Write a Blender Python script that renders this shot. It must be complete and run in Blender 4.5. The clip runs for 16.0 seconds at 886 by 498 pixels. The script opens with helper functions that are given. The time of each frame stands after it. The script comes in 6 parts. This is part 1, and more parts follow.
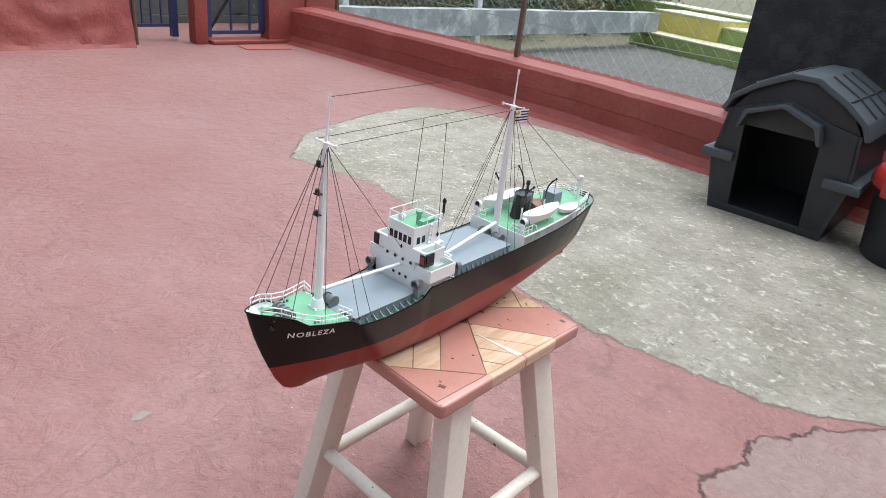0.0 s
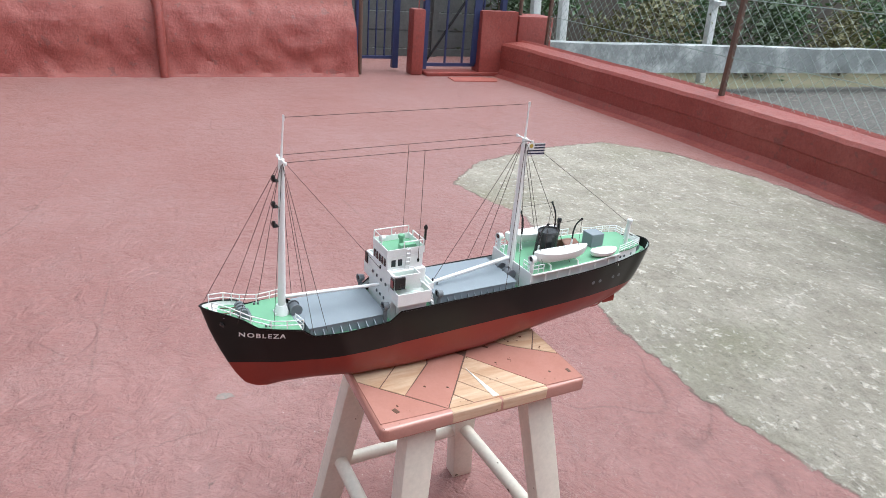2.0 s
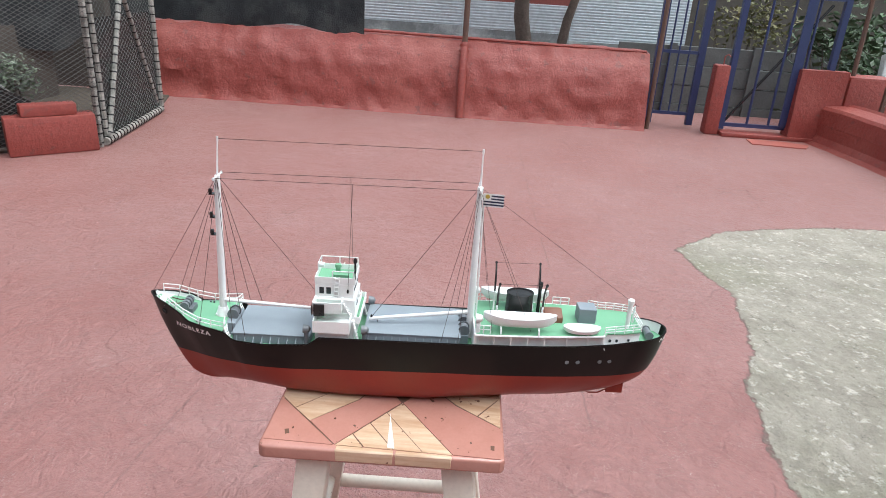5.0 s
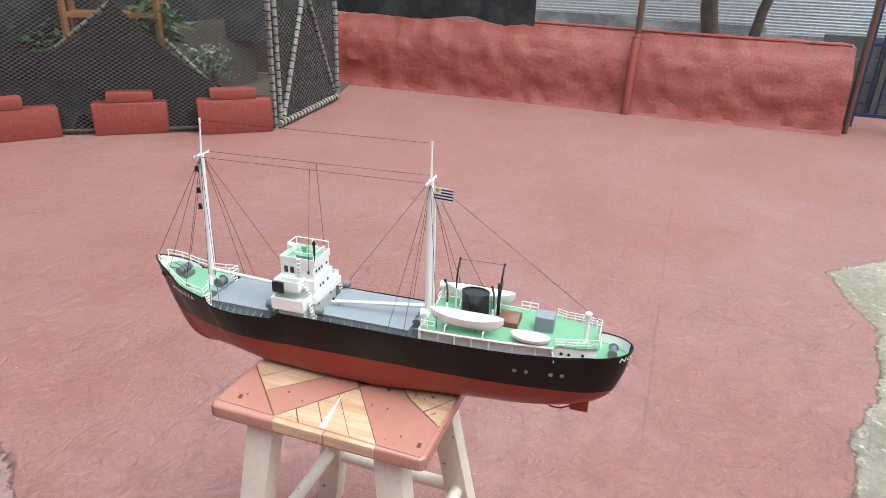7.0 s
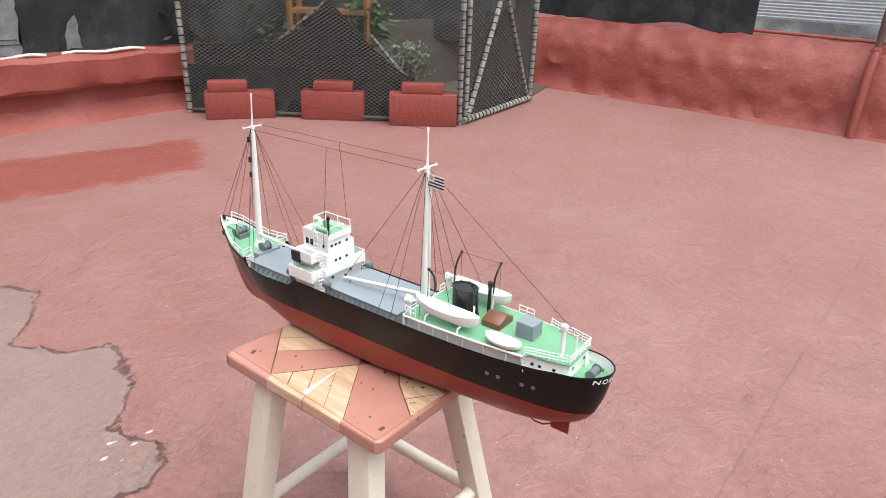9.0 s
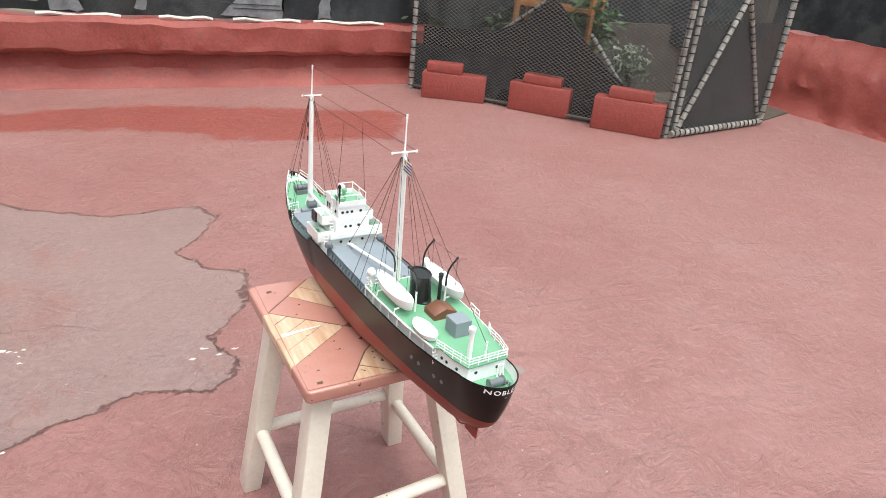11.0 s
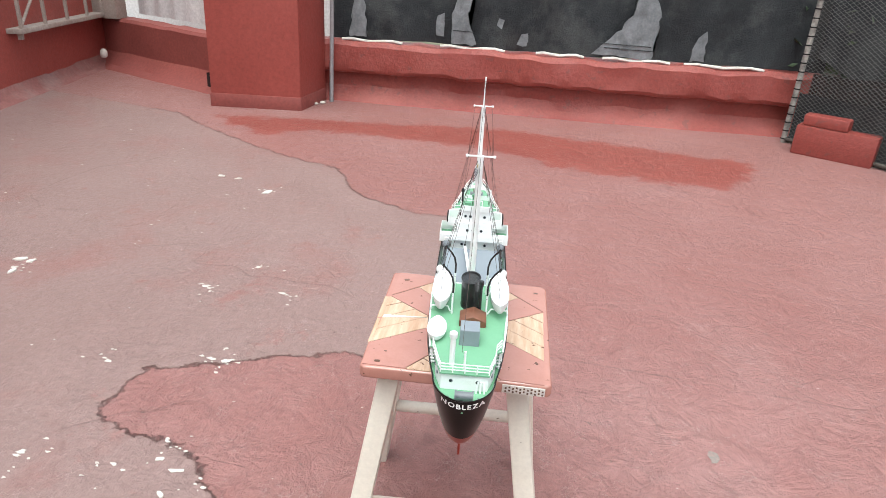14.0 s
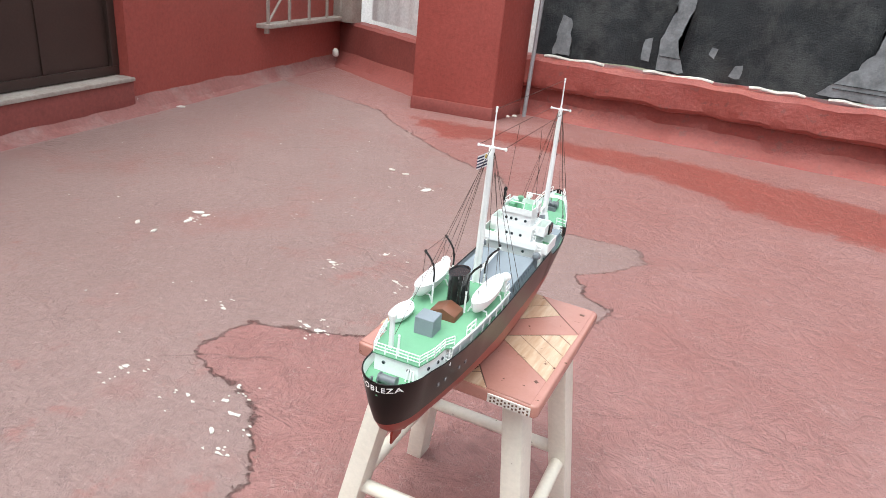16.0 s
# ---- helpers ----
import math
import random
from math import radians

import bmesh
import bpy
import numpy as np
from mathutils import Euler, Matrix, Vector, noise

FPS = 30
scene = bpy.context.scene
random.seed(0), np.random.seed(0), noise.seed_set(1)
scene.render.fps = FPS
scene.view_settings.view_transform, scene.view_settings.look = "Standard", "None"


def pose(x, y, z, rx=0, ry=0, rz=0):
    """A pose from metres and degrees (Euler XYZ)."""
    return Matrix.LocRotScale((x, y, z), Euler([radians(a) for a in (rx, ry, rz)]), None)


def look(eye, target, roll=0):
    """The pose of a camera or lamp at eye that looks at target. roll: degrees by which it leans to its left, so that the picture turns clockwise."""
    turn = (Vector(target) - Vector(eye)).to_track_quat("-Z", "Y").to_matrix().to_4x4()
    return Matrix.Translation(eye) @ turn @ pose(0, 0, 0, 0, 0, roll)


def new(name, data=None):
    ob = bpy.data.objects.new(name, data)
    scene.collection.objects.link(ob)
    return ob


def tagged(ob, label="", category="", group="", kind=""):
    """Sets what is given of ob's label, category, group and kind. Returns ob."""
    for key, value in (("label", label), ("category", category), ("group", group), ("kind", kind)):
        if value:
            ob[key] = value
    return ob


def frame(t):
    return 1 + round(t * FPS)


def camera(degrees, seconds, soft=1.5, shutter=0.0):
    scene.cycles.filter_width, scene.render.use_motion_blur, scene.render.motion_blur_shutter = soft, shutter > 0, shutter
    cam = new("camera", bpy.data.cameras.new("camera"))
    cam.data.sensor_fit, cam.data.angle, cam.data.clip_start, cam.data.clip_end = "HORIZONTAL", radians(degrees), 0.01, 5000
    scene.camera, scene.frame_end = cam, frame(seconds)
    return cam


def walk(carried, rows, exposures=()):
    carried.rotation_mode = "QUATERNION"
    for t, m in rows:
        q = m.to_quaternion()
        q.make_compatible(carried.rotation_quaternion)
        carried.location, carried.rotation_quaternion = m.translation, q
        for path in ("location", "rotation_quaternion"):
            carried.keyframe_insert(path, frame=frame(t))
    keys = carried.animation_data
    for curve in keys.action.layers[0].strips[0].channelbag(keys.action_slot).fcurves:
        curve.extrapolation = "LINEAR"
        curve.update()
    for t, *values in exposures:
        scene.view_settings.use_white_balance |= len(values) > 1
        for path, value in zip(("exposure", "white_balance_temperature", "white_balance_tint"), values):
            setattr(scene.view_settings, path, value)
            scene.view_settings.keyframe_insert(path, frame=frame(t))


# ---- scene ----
cam = camera(67.6, 16.0, soft=0.8, shutter=0.1)
PATH = [
    (0, (0.1159, 0.0538, 1.0997), (-1.1103, 1.3874, 0.2526), 6.78),
    (0.5, (0.1465, 0.1128, 1.1128), (-1.1695, 1.3531, 0.2585), 6.80),
    (1, (0.1906, 0.1802, 1.1177), (-1.2309, 1.2957, 0.2603), 6.49),
    (1.5, (0.2530, 0.2571, 1.1234), (-1.2829, 1.2178, 0.2760), 5.91),
    (2, (0.3103, 0.3356, 1.1239), (-1.3208, 1.1527, 0.3042), 4.80),
    (2.5, (0.3459, 0.4192, 1.1205), (-1.3438, 1.1172, 0.3094), 4.57),
    (3, (0.3544, 0.5152, 1.1259), (-1.4001, 1.0053, 0.3004), 4.65),
    (3.5, (0.3657, 0.6082, 1.1261), (-1.4337, 0.9472, 0.3216), 3.33),
    (4, (0.3864, 0.7159, 1.1343), (-1.4490, 0.8632, 0.3535), 3.49),
    (4.2, (0.3922, 0.7556, 1.1429), (-1.4531, 0.8451, 0.3767), 3.43),
    (6.5, (0.3266, 1.1013, 1.1432), (-1.4476, 0.6440, 0.3413), 3.31),
    (7, (0.2988, 1.2094, 1.1534), (-1.4227, 0.5711, 0.3602), 2.13),
    (7.5, (0.2790, 1.3020, 1.1403), (-1.3785, 0.4745, 0.3867), 1.67),
    (8, (0.2311, 1.3591, 1.1429), (-1.3819, 0.4413, 0.3975), 2.92),
    (8.5, (0.1867, 1.4166, 1.1368), (-1.3233, 0.3522, 0.3704), 2.15),
    (9, (0.1393, 1.4679, 1.1379), (-1.2731, 0.2998, 0.3375), 2.05),
    (9.5, (0.0800, 1.5582, 1.1409), (-1.1770, 0.2326, 0.3269), 1.84),
    (9.7, (0.0589, 1.5978, 1.1425), (-1.1260, 0.2083, 0.3268), 2.44),
    (11.8, (-0.2507, 1.7647, 1.1690), (-0.8903, 0.0754, 0.3106), 4.07),
    (12, (-0.2747, 1.7788, 1.1634), (-0.8124, 0.0442, 0.3255), 3.08),
    (12.5, (-0.3569, 1.8121, 1.1525), (-0.6381, 0.0223, 0.3053), 3.41),
    (13, (-0.4498, 1.8348, 1.1527), (-0.5244, 0.0073, 0.3437), 3.39),
    (13.5, (-0.5112, 1.8399, 1.1542), (-0.4671, 0.0117, 0.3446), 3.26),
    (14, (-0.5877, 1.8185, 1.1414), (-0.3851, 0.0048, 0.3233), 3.49),
    (14.5, (-0.6528, 1.8052, 1.1374), (-0.3595, 0.0153, 0.2948), 4.80),
    (15, (-0.7178, 1.7985, 1.1255), (-0.2784, 0.0362, 0.2882), 4.78),
    (15.5, (-0.7993, 1.7521, 1.1134), (-0.1671, 0.0361, 0.3036), 5.27),
    (16, (-0.8719, 1.7159, 1.1057), (-0.0784, 0.0646, 0.3034), 5.80),
]
walk(cam, [(t, look(eye, target, roll)) for t, eye, target, roll in PATH], exposures=[(0.0, 1.02, 5900, 4), (4.0, 1.0, 5950, 4), (7.0, 1.1, 6200, 4), (9.5, 1.15, 6420, 5), (12.5, 1.14, 6300, 4), (16.0, 1.15, 6180, 4)])

# ---- light ----
world = bpy.data.worlds.new("overcast_sky")
scene.world = world
world.use_nodes = True
_w = world.node_tree
_sky = _w.nodes.new("ShaderNodeTexSky")
_sky.sky_type = "NISHITA"
_sky.sun_disc = False
_sky.sun_elevation, _sky.sun_rotation = radians(72), radians(11)
_sky.air_density, _sky.dust_density, _sky.ozone_density = 1.0, 4.0, 1.0
_pale = _w.nodes.new("ShaderNodeHueSaturation")
_pale.inputs["Saturation"].default_value = 0.25
_w.links.new(_sky.outputs["Color"], _pale.inputs["Color"])
_w.links.new(_pale.outputs["Color"], _w.nodes["Background"].inputs["Color"])
_w.nodes["Background"].inputs["Strength"].default_value = 0.15
sun = new("sun", bpy.data.lights.new("sun", "SUN"))
sun.data.energy, sun.data.angle, sun.data.color = 0.9, radians(70), (1.0, 0.97, 0.93)
sun.matrix_world = look((0.6, 3.0, 9), (0, 0, 0))


# ---- materials ----
def mat(name, colour, rough=0.6, other=None, scale=8.0, share=0.5, fine=90.0, bump=0.15, metal=0.0, sheen=0.5, spots=None, spot_scale=30.0, spot_level=0.68, grey=None, grey_scale=1.5, dist=0.004, grain=0.5, streak=None):
    """A procedural surface: two colours mixed by a coarse noise, a fine grain, optional specks and an optional broad worn tone."""
    m = bpy.data.materials.new(name)
    m.use_nodes = True
    nt = m.node_tree
    bsdf = nt.nodes["Principled BSDF"]
    tc = nt.nodes.new("ShaderNodeTexCoord")

    def noisy(s, detail=6.0, r=0.6):
        n = nt.nodes.new("ShaderNodeTexNoise")
        n.inputs["Scale"].default_value, n.inputs["Detail"].default_value, n.inputs["Roughness"].default_value = s, detail, r
        if streak and s == scale:
            mp = nt.nodes.new("ShaderNodeMapping")
            mp.inputs["Rotation"].default_value, mp.inputs["Scale"].default_value = (0, 0, radians(streak)), (1.0, 0.12, 1.0)
            nt.links.new(tc.outputs["Object"], mp.inputs["Vector"])
            nt.links.new(mp.outputs["Vector"], n.inputs["Vector"])
        else:
            nt.links.new(tc.outputs["Object"], n.inputs["Vector"])
        return n.outputs["Fac"]

    def ramp(fac, a, b):
        r = nt.nodes.new("ShaderNodeMapRange")
        r.inputs["From Min"].default_value, r.inputs["From Max"].default_value = a, b
        nt.links.new(fac, r.inputs["Value"])
        return r.outputs["Result"]

    def mix(fac, a, b, blend="MIX"):
        x = nt.nodes.new("ShaderNodeMix")
        x.data_type, x.blend_type = "RGBA", blend
        if isinstance(fac, float):
            x.inputs["Factor"].default_value = fac
        else:
            nt.links.new(fac, x.inputs["Factor"])
        for sock, v in ((x.inputs["A"], a), (x.inputs["B"], b)):
            if isinstance(v, tuple):
                sock.default_value = (*v, 1)
            else:
                nt.links.new(v, sock)
        return x.outputs["Result"]

    other = other or tuple(c * 0.75 for c in colour)
    c = mix(ramp(noisy(scale), 0.5 - 0.25 / max(share, 0.05) * 0.5, 0.5 + 0.25), colour, other)
    if grey:
        c = mix(ramp(noisy(grey_scale, 8.0, 0.65), 0.48, 0.62), c, grey)
    grit = noisy(fine, 4.0)
    c = mix(grain, c, mix(ramp(grit, 0.3, 0.7), tuple(0.7 for _ in range(3)), (1.25, 1.25, 1.25)), "MULTIPLY")
    if spots:
        c = mix(ramp(noisy(spot_scale, 3.0), spot_level, spot_level + 0.03), c, spots)
    nt.links.new(c, bsdf.inputs["Base Color"])
    bsdf.inputs["Roughness"].default_value, bsdf.inputs["Metallic"].default_value = rough, metal
    bsdf.inputs["Specular IOR Level"].default_value = sheen
    if bump:
        b = nt.nodes.new("ShaderNodeBump")
        b.inputs["Strength"].default_value, b.inputs["Distance"].default_value = bump, dist
        nt.links.new(noisy(fine * 0.6, 8.0, 0.7), b.inputs["Height"])
        nt.links.new(b.outputs["Normal"], bsdf.inputs["Normal"])
    return m




def floor_material():
    """Red paint with scuffs; where the marks on the mesh say so it is worn grey, freshly painted or bare concrete."""
    m = bpy.data.materials.new("yard_floor")
    m.use_nodes = True
    nt = m.node_tree
    bsdf = nt.nodes["Principled BSDF"]
    tc = nt.nodes.new("ShaderNodeTexCoord")

    def link(a, b):
        nt.links.new(a, b)

    def noisy(s, detail=6.0, r=0.6, warp=0.0):
        n = nt.nodes.new("ShaderNodeTexNoise")
        n.inputs["Scale"].default_value, n.inputs["Detail"].default_value, n.inputs["Roughness"].default_value, n.inputs["Distortion"].default_value = s, detail, r, warp
        link(tc.outputs["Object"], n.inputs["Vector"])
        return n.outputs["Fac"]

    def rng(v, a, b, c=0.0, d=1.0):
        r = nt.nodes.new("ShaderNodeMapRange")
        for k, x in (("From Min", a), ("From Max", b), ("To Min", c), ("To Max", d)):
            r.inputs[k].default_value = x
        link(v, r.inputs["Value"])
        return r.outputs["Result"]

    def calc(op, a, b):
        n = nt.nodes.new("ShaderNodeMath")
        n.operation = op
        for k, x in enumerate((a, b)):
            if isinstance(x, float):
                n.inputs[k].default_value = x
            else:
                link(x, n.inputs[k])
        return n.outputs["Value"]

    def mix(fac, a, b, blend="MIX"):
        x = nt.nodes.new("ShaderNodeMix")
        x.data_type, x.blend_type = "RGBA", blend
        if isinstance(fac, float):
            x.inputs["Factor"].default_value = fac
        else:
            link(fac, x.inputs["Factor"])
        for sock, v in ((x.inputs["A"], a), (x.inputs["B"], b)):
            if isinstance(v, tuple):
                sock.default_value = (*v, 1)
            else:
                link(v, sock)
        return x.outputs["Result"]

    def mark(name, soft, wobble):
        a = nt.nodes.new("ShaderNodeAttribute")
        a.attribute_name = name
        edge = calc("ADD", a.outputs["Fac"], calc("ADD", rng(noisy(7.0, 8.0, 0.7), 0.2, 0.8, -wobble, wobble), rng(noisy(45.0, 3.0), 0.2, 0.8, -wobble * 0.3, wobble * 0.3)))
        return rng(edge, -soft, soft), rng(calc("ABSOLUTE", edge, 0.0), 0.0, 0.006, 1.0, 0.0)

    # thin curled scratches
    def scratches(scale, width, seed):
        v = nt.nodes.new("ShaderNodeTexVoronoi")
        v.feature = "DISTANCE_TO_EDGE"
        v.inputs["Scale"].default_value = scale
        mp = nt.nodes.new("ShaderNodeVectorMath")
        mp.operation = "ADD"
        n = nt.nodes.new("ShaderNodeTexNoise")
        n.inputs["Scale"].default_value, n.inputs["Detail"].default_value = scale * 0.9, 5.0
        link(tc.outputs["Object"], n.inputs["Vector"])
        sc = nt.nodes.new("ShaderNodeVectorMath")
        sc.operation = "SCALE"
        sc.inputs["Scale"].default_value = 2.6 / scale
        link(n.outputs["Color"], sc.inputs[0])
        link(tc.outputs["Object"], mp.inputs[0])
        link(sc.outputs["Vector"], mp.inputs[1])
        link(mp.outputs["Vector"], v.inputs["Vector"])
        thin = rng(v.outputs["Distance"], 0.0, width, 1.0, 0.0)
        return calc("MULTIPLY", thin, rng(noisy(scale * 0.45 + seed, 4.0), 0.53, 0.60))

    s1, s2 = scratches(16.0, 0.018, 0.3), scratches(38.0, 0.035, 1.7)
    scr = calc("MAXIMUM", s1, s2)
    broad = rng(noisy(0.9, 7.0, 0.62), 0.38, 0.64)
    mid = rng(noisy(6.0, 8.0, 0.68), 0.34, 0.66)
    fine = rng(noisy(55.0, 5.0, 0.7), 0.3, 0.7)
    speck = rng(noisy(34.0, 3.0), 0.735, 0.755)
    ridge = rng(calc("ABSOLUTE", calc("SUBTRACT", noisy(17.0, 4.0, 0.6, 0.6), 0.5), 0.0), 0.0, 0.07, 1.0, 0.0)
    ridge = calc("MULTIPLY", ridge, rng(noisy(2.2, 4.0), 0.40, 0.60, 0.15, 1.0))
    line = calc("ABSOLUTE", calc("SUBTRACT", noisy(0.8, 3.0, 0.5, 0.4), 0.5), 0.0)
    line = calc("MULTIPLY", rng(line, 0.0, 0.0035, 1.0, 0.0), rng(noisy(1.7, 4.0), 0.52, 0.56))
    dark_speck = rng(noisy(28.0, 4.0), 0.285, 0.265)
    red = mix(broad, (0.325, 0.153, 0.140), (0.365, 0.200, 0.188))
    red = mix(mid, red, mix(0.5, red, (0.29, 0.122, 0.110)))
    grey = mix(broad, (0.290, 0.190, 0.176), (0.318, 0.214, 0.200))
    grey = mix(rng(noisy(5.0, 8.0, 0.75), 0.58, 0.66, 0.0, 0.8), grey, (0.315, 0.150, 0.136))
    grey = mix(rng(noisy(1.4, 7.0, 0.7), 0.54, 0.66, 0.0, 0.75), grey, (0.310, 0.160, 0.146))
    fresh = mix(mid, (0.30, 0.070, 0.052), (0.265, 0.056, 0.042))
    conc = mix(rng(noisy(4.5, 9.0, 0.7), 0.36, 0.62), (0.46, 0.425, 0.365), (0.33, 0.30, 0.25))
    conc = mix(rng(noisy(1.8, 6.0), 0.52, 0.68), conc, (0.30, 0.285, 0.215))
    conc = mix(rng(noisy(26.0, 6.0, 0.7), 0.56, 0.66), conc, (0.68, 0.65, 0.59))
    conc = mix(rng(noisy(38.0, 6.0, 0.75), 0.40, 0.32), conc, (0.17, 0.155, 0.125))
    (mg, lip_shade_g), (mf, _), (mc, lip_shade_c) = mark("worn", 0.006, 0.04), mark("fresh", 0.02, 0.14), mark("bare", 0.006, 0.035)
    # broken dark line painted as the shade of the raised paint edge
    lip = calc("MAXIMUM", calc("MULTIPLY", lip_shade_g, rng(noisy(3.0, 4.0), 0.42, 0.55)), calc("MULTIPLY", lip_shade_c, rng(noisy(2.5, 4.0), 0.36, 0.5)))
    seam = calc("MULTIPLY", mark("seam", 0.01, 0.008)[1], rng(noisy(3.5, 5.0), 0.38, 0.52))
    c = mix(mg, red, grey)
    c = mix(calc("MULTIPLY", mf, 0.85), c, fresh)
    c = mix(calc("MULTIPLY", scr, 0.55), c, (0.56, 0.40, 0.37))
    c = mix(speck, c, (0.60, 0.50, 0.46))
    c = mix(dark_speck, c, (0.22, 0.13, 0.115))
    c = mix(calc("MULTIPLY", ridge, 0.12), c, (0.17, 0.085, 0.078))
    c = mix(calc("MULTIPLY", line, 0.35), c, (0.12, 0.06, 0.055))
    c = mix(1.0, c, (0.87, 0.88, 0.87), "MULTIPLY")
    c = mix(mc, c, mix(1.0, conc, (1.0, 0.985, 0.96), "MULTIPLY"))
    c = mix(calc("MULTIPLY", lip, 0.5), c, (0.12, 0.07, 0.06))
    c = mix(calc("MULTIPLY", seam, 0.55), c, (0.13, 0.075, 0.066))
    c = mix(0.5, c, mix(fine, (0.72, 0.72, 0.72), (1.28, 1.28, 1.28)), "MULTIPLY")
    link(c, bsdf.inputs["Base Color"])
    link(rng(mc, 0.0, 1.0, 0.42, 0.9), bsdf.inputs["Roughness"])
    bsdf.inputs["Specular IOR Level"].default_value = 0.4
    height = calc("ADD", calc("ADD", calc("MULTIPLY", noisy(30.0, 8.0, 0.72), 0.8), calc("MULTIPLY", calc("MULTIPLY", noisy(9.0, 6.0, 0.65, 0.8), 2.4), rng(mg, 0.0, 1.0, 1.0, 0.22))), calc("ADD", calc("SUBTRACT", calc("MULTIPLY", scr, 0.16), calc("ADD", calc("MULTIPLY", ridge, 0.22), calc("MULTIPLY", line, 0.2))), calc("ADD", calc("MULTIPLY", mc, -0.5), calc("MULTIPLY", mg, -0.45))))
    height = calc("ADD", height, calc("MULTIPLY", calc("MULTIPLY", mc, noisy(20.0, 8.0, 0.72, 0.5)), 3.6))
    bp = nt.nodes.new("ShaderNodeBump")
    bp.inputs["Strength"].default_value, bp.inputs["Distance"].default_value = 1.0, 0.009
    link(height, bp.inputs["Height"])
    link(bp.outputs["Normal"], bsdf.inputs["Normal"])
    return m


FLOOR = floor_material()
FLOOR_RED = mat("fresh_red_floor_paint", (0.36, 0.085, 0.062), 0.45, (0.40, 0.13, 0.105), 3.0, 0.5, 40, 0.4)
WALL = mat("red_wall_paint", (0.275, 0.056, 0.043), 0.5, (0.225, 0.042, 0.033), 3.0, 0.5, 45, 0.8, dist=0.010, grey=(0.30, 0.075, 0.058), grey_scale=1.3, spots=(0.20, 0.055, 0.045), spot_scale=14, spot_level=0.63)
SKIRT = mat("worn_red_skirt", (0.285, 0.125, 0.112), 0.7, (0.235, 0.085, 0.074), 4.0, 0.5, 45, 0.6, spots=(0.5, 0.42, 0.38), spot_scale=16, spot_level=0.72, dist=0.008, grey=(0.29, 0.17, 0.155), grey_scale=2.2)
WALL_OLD = mat("dull_red_wall_paint", (0.27, 0.07, 0.058), 0.65, (0.22, 0.055, 0.047), 4.0, 0.5, 45, 0.35, spots=(0.6, 0.5, 0.45), spot_scale=18, spot_level=0.76)
HOUSE = mat("house_red_paint", (0.34, 0.075, 0.060), 0.5, (0.29, 0.058, 0.046), 2.5, 0.5, 40, 0.5, dist=0.008)
GREYWALL = mat("grey_cement_render", (0.30, 0.32, 0.32), 0.85, (0.19, 0.205, 0.205), 2.2, 0.5, 30, 0.6, grey=(0.48, 0.50, 0.50), grey_scale=2.0, dist=0.012)
GRAVEL = mat("dark_gravel", (0.075, 0.072, 0.066), 0.9, (0.15, 0.14, 0.125), 22, 0.5, 40, 1.0, dist=0.03, spots=(0.26, 0.23, 0.20), spot_scale=16, spot_level=0.62)
EARTH = mat("earth_and_grass", (0.10, 0.11, 0.06), 0.95, (0.17, 0.14, 0.09), 3.0, 0.5, 30, 0.6)
DARKEARTH = mat("dark_earth", (0.055, 0.045, 0.035), 0.9, (0.09, 0.075, 0.055), 8.0, 0.5, 40, 0.6)
SPOT = mat("grey_green_bare_spot", (0.20, 0.215, 0.19), 0.8, (0.30, 0.20, 0.18), 60, 0.5, 120, 0.3)
YELLOW = mat("yellow_step_paint", (0.52, 0.44, 0.09), 0.6, (0.42, 0.36, 0.10), 4, 0.5, 50, 0.2)
GREENSTEP = mat("green_step_paint", (0.25, 0.33, 0.07), 0.6, (0.20, 0.25, 0.08), 4, 0.5, 50, 0.2)
PALESTEP = mat("pale_step_edge", (0.62, 0.60, 0.40), 0.6, None, 4, 0.5, 50, 0.2)
BLACKHULL = mat("black_gloss_hull_paint", (0.004, 0.004, 0.004), 0.3, (0.009, 0.007, 0.006), 25, 0.3, 300, 0.05, sheen=0.22, grey=(0.008, 0.007, 0.006), grey_scale=14, dist=0.001, grain=0.12)
REDHULL = mat("red_antifouling_paint", (0.27, 0.030, 0.017), 0.36, (0.235, 0.026, 0.015), 18, 0.5, 300, 0.06, dist=0.001, grain=0.12, sheen=0.35)
WHITE = mat("white_model_paint", (0.88, 0.89, 0.89), 0.4, (0.80, 0.81, 0.80), 40, 0.3, 500, 0.06, dist=0.0006, grain=0.12)
GREEN = mat("green_deck_paint", (0.18, 0.40, 0.24), 0.5, (0.155, 0.355, 0.21), 35, 0.5, 500, 0.08, dist=0.0006, grain=0.12)
GREY = mat("blue_grey_hatch_paint", (0.235, 0.27, 0.30), 0.5, (0.21, 0.24, 0.27), 30, 0.5, 400, 0.06, dist=0.0006, grain=0.12)
PALEGREY = mat("pale_grey_bulwark_paint", (0.46, 0.50, 0.53), 0.5, (0.42, 0.46, 0.49), 30, 0.5, 400, 0.06, dist=0.0006, grain=0.12)
DARKGREY = mat("dark_grey_fitting_paint", (0.165, 0.18, 0.195), 0.4, None, 60, 0.5, 500, 0.06, dist=0.0006, grain=0.12)
BLACK = mat("black_gloss_paint", (0.012, 0.012, 0.013), 0.25, (0.02, 0.02, 0.02), 60, 0.5, 400, 0.04, dist=0.0006, grain=0.12)
BROWN = mat("brown_hatch_paint", (0.19, 0.075, 0.042), 0.45, None, 40, 0.5, 400, 0.08, dist=0.0006, grain=0.12)
RED = mat("red_lamp_paint", (0.30, 0.02, 0.015), 0.3, None, 60, 0.5, 400, 0.0, grain=0.12)
NAVY = mat("navy_stripe", (0.02, 0.025, 0.07), 0.6, None, 60, 0.5, 400, 0.0, grain=0.12)
